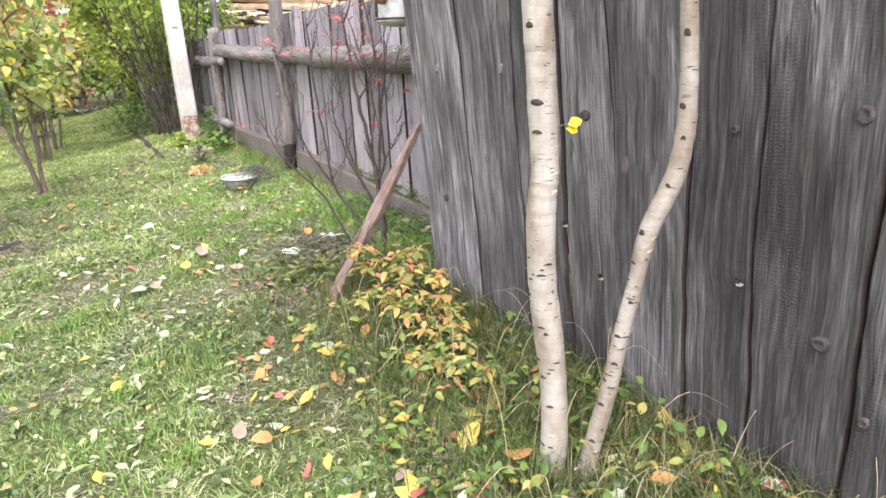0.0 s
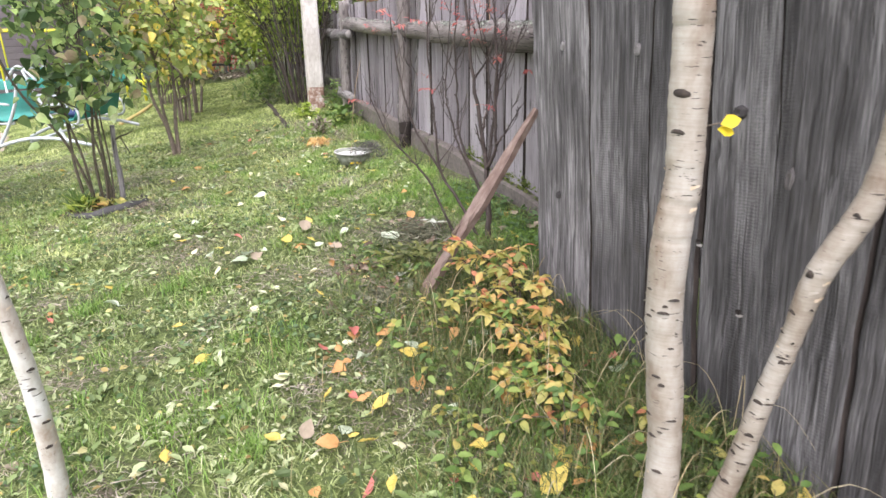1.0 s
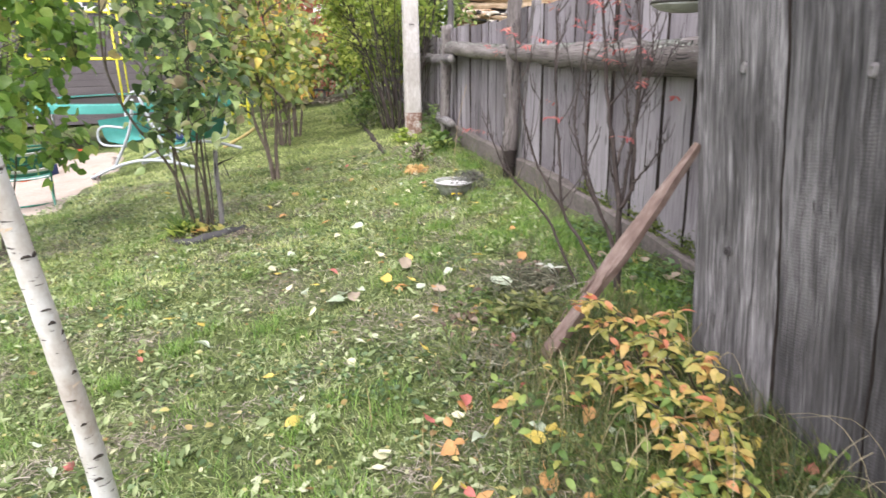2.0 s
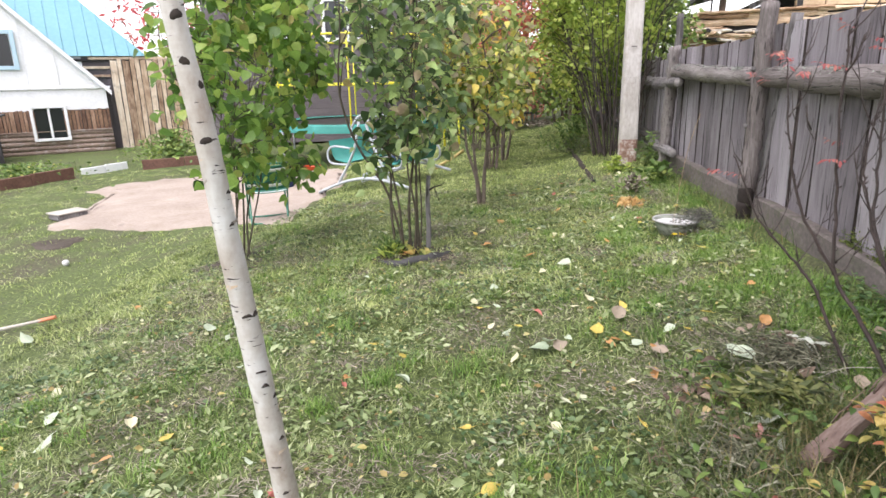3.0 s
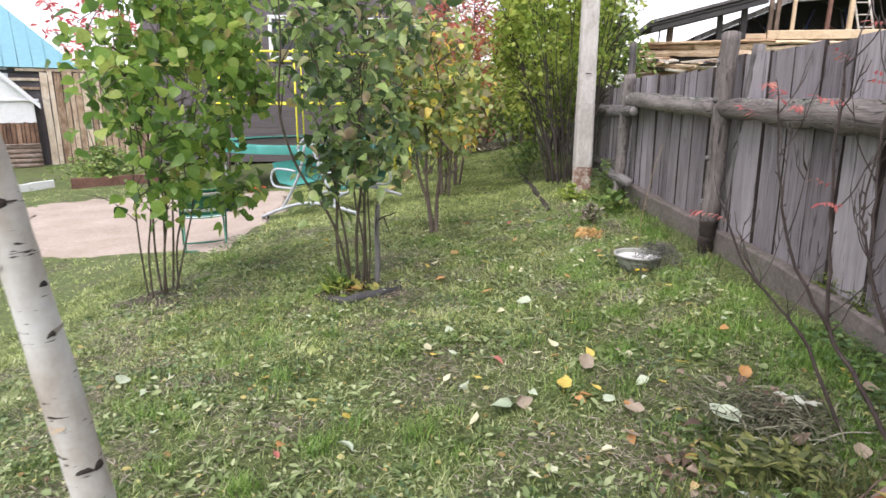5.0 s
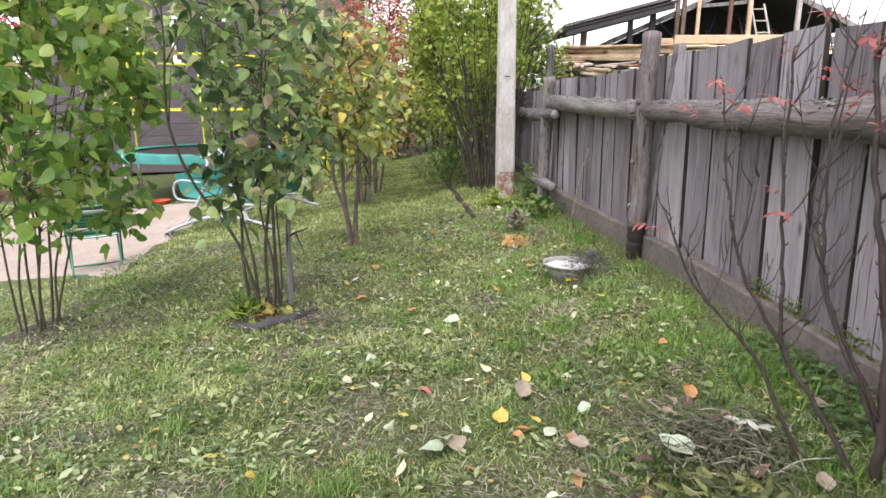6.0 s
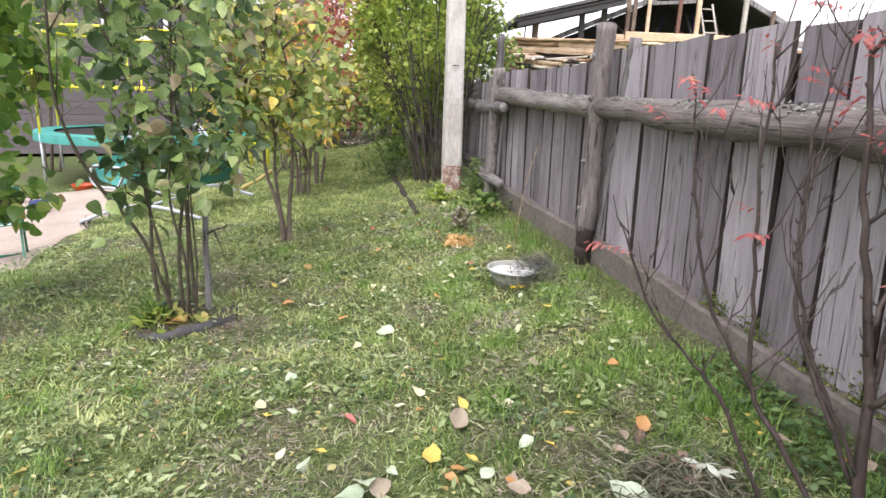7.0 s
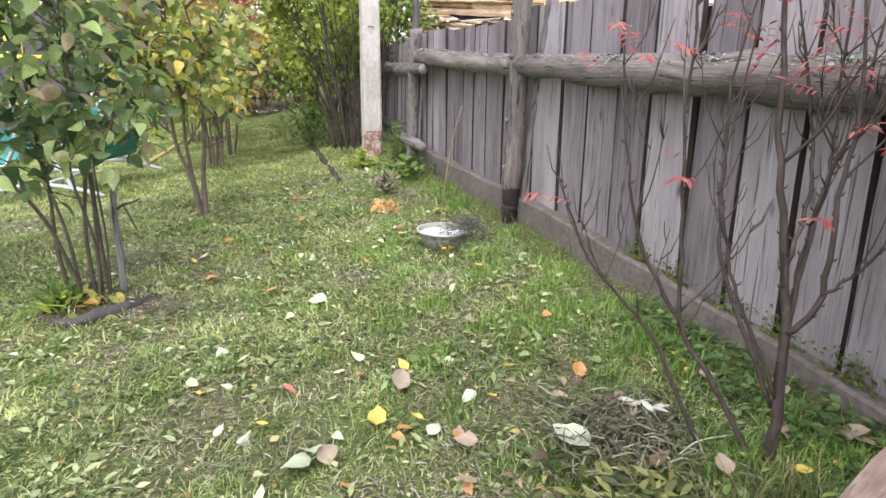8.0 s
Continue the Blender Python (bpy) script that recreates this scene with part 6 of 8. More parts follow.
def glider_swing():
    a, b = Vector((-8.46, 7.16, 0)), Vector((-6.62, 7.47, 0))
    m3 = facing(a, b)
    z0 = float(height(a.x, a.y)) + .06
    t = thing("garden_swing", "garden glider swing of pale tubes with two facing teal seats", "swing", (a.x, a.y, z0 - .06), m3)
    L = (b - a).length
    D = 1.15
    tilt = float(height(b.x, b.y) - height(a.x, a.y))
    for y, dz in ((0, 0), (D, .12)):
        pts = [(L * u, y, .02 + dz + tilt * u + .19 * math.sin(math.pi * u)) for u in np.linspace(0, 1, 13)]
        part("base_arc", Geo().tube(pts, .024, 9), M_TUBE, t)
        part("upright", Geo().tube(curve_points([(L * .22, y, .17 + dz), (L * .33, y, .45), (L * .44, y, .8), (L * .50, y, 1.2)], 4), .022, 8), M_TUBE, t)
        part("upright", Geo().tube(curve_points([(L * .80, y, .28 + dz), (L * .74, y, .5), (L * .64, y, .85), (L * .56, y, 1.25)], 4), .022, 8), M_TUBE, t)
        part("top_loop", Geo().tube(curve_points([(L * .42, y, 1.12), (L * .50, y, 1.28), (L * .56, y, 1.28), (L * .65, y, 1.12)], 4), .018, 8), M_TUBE, t)
    part("cross_bar", Geo().tube([(L * .53, 0, 1.27), (L * .53, D, 1.27)], .02, 8), M_TUBE, t)
    part("cross_bar", Geo().tube([(L * .5, 0, .28), (L * .5, D, .34)], .02, 8), M_TUBE, t)
    for sgn, x0 in ((-1, L * .36), (1, L * .66)):
        seat = Geo()
        pts = [(x0, .55), (x0 + sgn * .12, .535), (x0 + sgn * .34, .57), (x0 + sgn * .39, .64), (x0 + sgn * .46, .86)]
        vs = [(x, y, z + dz) for x, z in pts for y in (.08, D - .08) for dz in (0, .02)]
        fs = [(4 * k, 4 * k + 2, 4 * k + 6, 4 * k + 4) for k in range(4)] + [(4 * k + 1, 4 * k + 5, 4 * k + 7, 4 * k + 3) for k in range(4)]
        fs += [(4 * k, 4 * k + 4, 4 * k + 5, 4 * k + 1) for k in range(4)] + [(4 * k + 2, 4 * k + 3, 4 * k + 7, 4 * k + 6) for k in range(4)]
        part("seat", seat.add(vs, fs), M_TEAL, t, "teal fabric seat")
        for y in (.04, D - .04):
            pts = [(x0 - sgn * .02, y, .52), (x0 + sgn * .36, y, .52), (x0 + sgn * .46, y, .60), (x0 + sgn * .44, y, .74), (x0 + sgn * .3, y, .80), (x0 - sgn * .02, y, .78)]
            part("armrest", Geo().tube(curve_points(pts, 4), .017, 8), M_TUBE, t)
    c = thing("cushion", "dark blue cushion lying on a swing seat", "cushion", Vector((a.x, a.y, z0 - .06)) + m3 @ Vector((L * .66 + .2, .5, .585)), m3)
    g = Geo()
    n = 12
    vs = [(.19 * math.copysign(abs(math.cos(2 * math.pi * k / n)) ** .5, math.cos(2 * math.pi * k / n)) * f, .24 * math.copysign(abs(math.sin(2 * math.pi * k / n)) ** .5, math.sin(2 * math.pi * k / n)) * f, z) for f, z in ((.7, 0), (1, .05), (.7, .11)) for k in range(n)]
    fs = [(i * n + k, i * n + (k + 1) % n, (i + 1) * n + (k + 1) % n, (i + 1) * n + k) for i in range(2) for k in range(n)] + [tuple(range(n))[::-1], tuple(2 * n + k for k in range(n))]
    part("pillow", g.add(vs, fs), M_NAVY, c)


def garden_chair():
    p = on_ground(-7.62, 5.66)
    t = thing("folding_chair", "folding garden chair, green tube frame, green straps with white stripes", "chair", p, facing((-7.72, 5.2, 0), (-7.36, 5.82, 0)))
    w = .27
    for x in (-w, w):
        part("leg_frame", Geo().tube(curve_points([(x, .22, .012), (x, .26, .02), (x, -.06, .42), (x, -.22, .82)], 5), .0125, 8), M_GREENTUBE, t)
        part("leg_frame", Geo().tube(curve_points([(x * .9, -.26, .012), (x * .9, -.22, .05), (x * .9, .1, .36), (x * .9, .22, .44)], 5), .0125, 8), M_GREENTUBE, t)
        part("armrest", Geo().tube(curve_points([(x, -.17, .66), (x, -.02, .64), (x, .16, .62), (x, .25, .58), (x, .24, .44)], 5), .014, 8), M_GREENTUBE, t)
    part("foot_bar", Geo().tube([(-w, .23, .012), (w, .23, .012)], .0125, 8), M_GREENTUBE, t)
    part("foot_bar", Geo().tube([(-w * .9, -.25, .012), (w * .9, -.25, .012)], .0125, 8), M_GREENTUBE, t)
    part("seat_bar", Geo().tube([(-w, .225, .425), (w, .225, .425)], .0125, 8), M_GREENTUBE, t)
    part("top_bar", Geo().tube([(-w, -.215, .815), (w, -.215, .815)], .0125, 8), M_GREENTUBE, t)

    def strap(name, y0, y1, z0, z1, mat):
        # a sagging webbing strap across the frame
        vs = []
        for k in range(9):
            u = k / 8 * 2 - 1
            sag = .022 * (1 - u * u)
            vs += [(u * w, y0, z0 - sag), (u * w, y1, z1 - sag), (u * w, y1, z1 - sag + .006), (u * w, y0, z0 - sag + .006)]
        fs = [(4 * k + q, 4 * k + (q + 1) % 4, 4 * k + 4 + (q + 1) % 4, 4 * k + 4 + q) for k in range(8) for q in range(4)] + [(3, 2, 1, 0), (32, 33, 34, 35)]
        part(name, Geo().add(vs, fs), mat, t, "white webbing stripe" if mat is M_WHITEPAINT else "")

    for k in range(7):
        y = -.08 + .043 * k
        strap("seat_strap", y, y + .037, .415 + .002 * k, .415 + .002 * k, M_WHITEPAINT if k in (1, 5) else M_CHAIRGREEN)
    for k in range(8):
        z = .46 + .043 * k
        y = -.085 - .018 * k
        strap("back_strap", y, y - .015, z, z + .037, M_WHITEPAINT if k in (1, 6) else M_CHAIRGREEN)


M_CHAIRGREEN = surface("green_webbing", [(.3, (.015, .12, .08)), (.6, (.04, .22, .155)), (.8, (.10, .33, .25))], 60, 5, rough=.6, bump=.1)


def trampoline():
    c = on_ground(-12.74, 11.58)
    t = thing("trampoline", "round trampoline with a teal skirt and yellow sleeved net frame", "trampoline", c)
    R, n = 1.95, 48
    ring = lambda r, z: [(math.cos(2 * math.pi * k / n) * r, math.sin(2 * math.pi * k / n) * r, z) for k in range(n + 1)]
    part("ring", Geo().tube(ring(R, .92), .03, 8, caps=False), M_TUBE, t)
    g = Geo()
    vs = [p for r, z in ((R - .32, .94), (R + .03, .95), (R + .05, .92), (R + .055, .76)) for p in ring(r, z)[:n]]
    g.add(vs, [(i * n + k, i * n + (k + 1) % n, (i + 1) * n + (k + 1) % n, (i + 1) * n + k) for i in range(3) for k in range(n)])
    part("skirt", g, M_TEAL, t, "teal edge pad and skirt")
    part("mat", Geo().add(ring(R - .3, .90)[:n], [tuple(range(n))]), M_DARKMETAL, t, "black jumping mat")
    part("top_ring", Geo().tube(ring(R, 2.95), .025, 8, caps=False), M_YELLOW, t, "yellow sleeved hoop")
    part("middle_ring", Geo().tube(ring(R, 1.85), .022, 8, caps=False), M_YELLOW, t)
    for k in range(6):
        a = 2 * math.pi * (k + .3) / 6
        x, y = math.cos(a) * (R + .03), math.sin(a) * (R + .03)
        part("net_pole", Geo().tube([(x, y, .5), (x, y, 3.0)], .02, 8), M_YELLOW, t)
        part("leg", Geo().tube([(x, y, 0), (x, y, .92)], .025, 8), M_TUBE, t)
    p = on_ground(-9.75, 12.0)
    s = thing("play_frame", "yellow tube play frame with a small teal seat", "swing", p)
    for x in (-.2, .25):
        part("post", Geo().tube([(x, 0, 0), (x, 0, .95)], .03, 8), M_YELLOW, s)
    part("bar", Geo().tube([(-.2, 0, .45), (.45, 0, .45)], .026, 8), M_YELLOW, s)
    part("seat", Geo().box((-.55, -.1, .42), (-.12, .1, .85), bevel=.04), M_TEAL, s, "teal plastic seat")


def small_yard_things():
    p = on_ground(-12.4, 9.9)
    single("bowl", bowl_mesh(.2, .15, .1, .015), M_REDPL, "bright red plastic bowl on the grass", "bowl", p)
    p = on_ground(-11.95, 4.4)
    t = thing("wooden_lid", "low grey wooden block with a pale lid on the sand", "block", p, facing((-11.9, 4.05, 0), (-12.03, 4.7, 0)))
    part("block", Geo().box((-.25, -.17, 0), (.25, .17, .1), bevel=.02), M_LOG, t, smooth=False)
    part("top_board", Geo().box((-.27, -.19, .102), (.27, .19, .125), bevel=.008), M_PALEWOOD, t, smooth=False)
    g = Geo()
    n = 12
    vs = [(.042 * math.cos(2 * math.pi * k / n) * math.sin(b), .042 * math.sin(2 * math.pi * k / n) * math.sin(b), .038 - .042 * math.cos(b)) for b in np.linspace(.05, math.pi - .05, 8) for k in range(n)]
    g.add(vs, [(i * n + k, i * n + (k + 1) % n, (i + 1) * n + (k + 1) % n, (i + 1) * n + k) for i in range(7) for k in range(n)])
    single("ball", g, M_DULLWHITE, "small dirty white ball on the grass", "ball", on_ground(-8.57, 3.33))
    # toys behind the chair
    for k, (x, y, m, lab) in enumerate(((-10.6, 7.5, M_REDPL, "red plastic toy block by the yard"), (-10.3, 7.75, M_NAVY, "blue plastic toy block by the yard"))):
        single("toy_block", Geo().box((-.12, -.1, 0), (.12, .1, .22), bevel=.03), m, lab, "toy", on_ground(x, y))


def beds():
    spots = ((-16.2, 4.05, -17.0, 6.1, .24, M_RUST, "rusty sheet metal side of a garden bed", "garden_bed"), (-17.3, 6.35, -17.6, 7.6, .16, M_WHITEPAINT, "white painted stone edging of a garden bed", "bed_edging"), (-17.0, 7.75, -16.2, 9.7, .26, M_RUST, "rusty sheet metal side of a garden bed", "garden_bed"), (-19.5, 2.5, -16.2, 4.05, .24, M_RUST, "rusty sheet metal side of a garden bed", "garden_bed"))
    for x0, y0, x1, y1, h, m, lab, nm in spots:
        a, b = on_ground(x0, y0), on_ground(x1, y1)
        t = thing(nm, lab, "garden bed", a, facing(a, b), group="garden beds")
        L = (b - a).length
        n = max(2, int(L / .8))
        for k in range(n):
            part("panel", Geo().box((L * k / n + .006, -.03, -.03), (L * (k + 1) / n - .006, .03, h + .02 * math.sin(k * 2.1)), bevel=.008), m, t, smooth=False)
    plant_patch("bed_plants", "low green and withered plants in a garden bed", "plant", on_ground(-18.2, 5.2), 900, 1.7, .3, .1, M_WEED, LEAF, 81)
    plant_patch("bed_plants", "bushy green plants in a rusty garden bed", "plant", on_ground(-17.9, 9.0), 1700, .95, .9, .11, M_FARLEAF, LEAF, 82)
    plant_patch("bed_plants", "green plants beside the sandy yard", "plant", on_ground(-13.0, 2.6), 500, .6, .4, .1, M_FARLEAF, LEAF, 83)


def window(parent, name, x0, x1, z0, z1, y, mat, panes=2, fw=.1):
    """Frame with a mullion, deep reveal and dark panes."""
    w = part(name, Geo().box((x0 - fw, y, z0 - fw), (x0, y + .09, z1 + fw), bevel=.01).box((x1, y, z0 - fw), (x1 + fw, y + .09, z1 + fw), bevel=.01)
             .box((x0 - .002, y, z0 - fw), (x1 + .002, y + .085, z0), bevel=.01).box((x0 - .002, y, z1), (x1 + .002, y + .085, z1 + fw), bevel=.01), mat, parent, smooth=False)
    for k in range(panes):
        a, b = x0 + (x1 - x0) * k / panes, x0 + (x1 - x0) * (k + 1) / panes
        part("pane", Geo().box((a + .03, y + .005, z0 + .01), (b - .03, y + .02, z1 - .01)), M_GLASS, w, "dark glass pane", smooth=False)
        if k:
            part("mullion", Geo().box((a - .035, y + .003, z0), (a + .035, y + .07, z1), bevel=.008), mat, w, smooth=False)
    return w


def house():
    d = Vector((-.297, -.955, 0))
    n = Vector((.955, -.297, 0))
    m3 = Matrix(((d.x, n.x, 0), (d.y, n.y, 0), (0, 0, 1)))
    zg = -.74
    t = thing("house", "low house, white gable, brown plank base, turquoise metal roof", "house", (-23.02, 9.15, 0), m3)
    # lower wall in brown planks laid flat, white wall and gable over it
    for k in range(5):
        z = zg + k * .152
        course = Geo().tube([(x, -.07 + .012 * math.sin(2.1 * x + k), z + .074) for x in np.linspace(-.18, 6.4, 14)], [.083 + .006 * math.sin(3.7 * x + 2 * k) for x in range(14)], 10, squash=1)
        part("log_course", course, M_BROWNWALL, t)
    x, k = -.17, 0
    while x < 6.3:
        w = random.Random(700 + k).uniform(.085, .15)
        part("short_plank", board_mesh("short_plank", w - .008, .02, .66 + random.Random(k).uniform(-.02, .03), 720 + k, mat=M_REDBROWN, wane=.004, rows=3), None, t, p=pose(x + w / 2, -.004 - .004 * (k % 2), .02, 0, 0, 180))
        x += w
        k += 1
    part("sill_board", Geo().box((-.18, -.06, -.005), (6.4, .03, .035), bevel=.01), M_BROWNWALL, t, smooth=False)
    part("wall_core", Geo().box((-.16, -.16, zg), (6.38, -.09, .68)), M_DARKWALL, t, smooth=False)
    part("wall", Geo().box((-.16, -.16, .685), (6.38, -.02, 1.38), bevel=.01), M_WHITEPAINT, t, "white painted wall band", smooth=False)
    gv = [(-.16, 1.42), (6.38, 1.42), (3.11, 4.78)]
    part("gable", Geo().add([(x, y, z) for y in (-.16, -.01) for x, z in gv], [(0, 1, 2), (5, 4, 3), (0, 3, 4, 1), (1, 4, 5, 2), (2, 5, 3, 0)]), M_WHITEPAINT, t, "white plank gable", smooth=False)
    part("trim", Geo().box((-.3, -.01, 1.36), (6.5, .05, 1.44), bevel=.008), M_WHITEPAINT, t, smooth=False)
    for x in (1.15, 2.0, 3.4, 4.5):
        part("batten", Geo().box((x, -.008, 1.46), (x + .05, .015, min(4.6, 1.44 + 1.03 * (x + .1)) if x < 3.1 else 3.0)), M_WHITEPAINT, t, smooth=False)
    for sx in (0, 1):
        a = Vector((-.32, 0, 1.22)) if not sx else Vector((6.54, 0, 1.22))
        b = Vector((3.11, 0, 4.86))
        q = Geo()
        vs = [(p.x, y, p.z + dz) for p in (a, b) for y in (-3.5, .14) for dz in (0, .06)]
        q.add(vs, [(0, 2, 6, 4), (1, 5, 7, 3), (2, 3, 7, 6), (0, 4, 5, 1), (0, 1, 3, 2), (4, 6, 7, 5)])
        part("roof_slope", q, M_TURQ, t, "turquoise metal porch roof", smooth=False)
        vs = [(p.x, y, p.z + dz) for p in (a, b) for y in (.142, .17) for dz in (-.1, .07)]
        part("bargeboard", Geo().add(vs, [(0, 2, 6, 4), (1, 5, 7, 3), (2, 3, 7, 6), (0, 4, 5, 1), (0, 1, 3, 2), (4, 6, 7, 5)]), M_WHITEPAINT, t, smooth=False)
    window(t, "window", 1.17, 2.04, -.2, .77, .005, M_WHITEPAINT, 2, .09)
    window(t, "window", 2.26, 3.7, 2.1, 3.06, .0, M_BLUEPAINT, 3, .12)
    # main roof, hipped, behind the porch gable
    ex, ez, ey = -1.62, 2.42, -.3
    rid = [(1.9, -4.2, 6.3), (7.5, -4.2, 6.3)]
    vs = [(ex, ey, ez), (8.5, ey, ez), rid[1], rid[0], (ex, -8.4, ez), (8.5, -8.4, ez)]
    roof = part("roof", Geo().add(vs, [(0, 1, 2, 3), (4, 0, 3), (5, 4, 3, 2), (1, 5, 2), (4, 5, 1, 0)]), M_TURQ, t, "turquoise standing-seam roof", smooth=False)
    nx = 26
    for k in range(nx):
        x = ex + .15 + (8.5 - ex) * k / nx
        f = min(1.0, max(.02, (x - ex) / (1.9 - ex)))
        y1, z1 = ey + (-4.2 - ey) * f, ez + (6.3 - ez) * f
        if x > 7.4:
            continue
        part("seam", Geo().tube([(x, ey + .01, ez + .006), (x, y1, z1 + .006)], .010, 4), M_TURQ, roof)
    part("wall", Geo().box((.4, -7.9, zg), (8.0, -.5, 2.42)), M_WHITEPAINT, t, "white house wall", smooth=False)
    # shed of upright pine slabs under the eave
    s = thing("shed", "shed of upright unplaned pine slabs beside the house", "shed", Vector((-23.02, 9.15, 0)), m3)
    x = -.42
    k = 0
    while x > -5.2:
        w = random.Random(k).uniform(.14, .24)
        part("board", board_mesh("board", w - .012, .03, 2.32 - zg - random.Random(k).uniform(0, .06), 500 + k, mat=M_SLAB, rows=5), None, s, p=pose(x - w / 2, -.36, zg, 0, 0, 180))
        x -= w
        k += 1
    part("back_wall", Geo().box((-5.2, -3.4, zg), (-.3, -.5, 2.30)), M_DARKWALL, s, smooth=False)
    part("beam", Geo().box((-5.2, -.5, 2.30), (.2, -.36, 2.40), bevel=.01), M_SLAB, s, smooth=False)
    for z in (1.72, 2.0, 2.24):
        part("beam", Geo().box((-.42, -.55, z), (.9, -.45, z + .09), m=pose(0, 0, 0, 0, 2 - z, 0), bevel=.01), M_SLAB if z < 2.1 else M_OLDROOF_SHADE, s, smooth=False)
    # dark panel added under the eave to stand for the shaded opening
    part("inner_wall", Geo().box((-.44, -.62, zg), (1.2, -.56, 2.38)), M_DARKWALL, s, smooth=False)
    # dark outbuilding at the yard's edge
    o = thing("outbuilding", "dark weathered board outbuilding with a flat dark roof", "shed", Vector((-22.3, 5.6, zg)), m3)
    for k in range(9):
        part("board", board_mesh("board", .2, .03, 1.35, 600 + k, mat=M_BOARD, rows=4), None, o, p=pose(-.2 + k * .21, .3, 0, 0, 0, 180))
    part("roof", Geo().box((-.45, -1.0, 1.36), (1.8, .5, 1.42), bevel=.01), M_OLDROOF_SHADE, o, smooth=False)


def dark_house():
    a, b = Vector((-20.2, 11.6, 0)), Vector((-13.6, 19.0, 0))
    m3 = facing(a, b)
    t = thing("dark_house", "tall house clad in dark brown siding with white windows", "house", (a.x, a.y, -.6), m3)
    L = (b - a).length
    for k in range(40):
        z = k * .19
        part("siding", Geo().box((0, .004 * (k % 2), z), (L, .12, z + .186), bevel=.006), M_DARKWALL, t, smooth=False)
    part("wall", Geo().box((0, .13, 0), (L, 6, 7.6)), M_DARKWALL, t, smooth=False)
    for x0, x1 in ((1.7, 2.6), (4.0, 5.5), (7.2, 8.6)):
        window(t, "window", x0, x1, 3.45, 4.6, -.1, M_WHITEPAINT, 2, .12)
    vs = [(-.5, -.6, 7.5), (L + .5, -.6, 7.5), (L + .5, 3, 10), (-.5, 3, 10), (-.5, 6.6, 7.5), (L + .5, 6.6, 7.5)]
    part("roof", Geo().add(vs, [(0, 1, 2, 3), (3, 2, 5, 4), (0, 3, 4), (1, 5, 2), (0, 4, 5, 1)]), M_OLDROOF_SHADE, t, smooth=False)
    # green hedge trees beside it
    shrub("garden_tree", "light green young tree beside the dark house", on_ground(-15.5, 11.2), 5, (-15.5, 11.2, 3.1), (1.1, 1.1, 2.0), 230, 14, .12, M_PALELEAF, LEAF, 91, .03, .2, .2, category="tree", low=1.0)


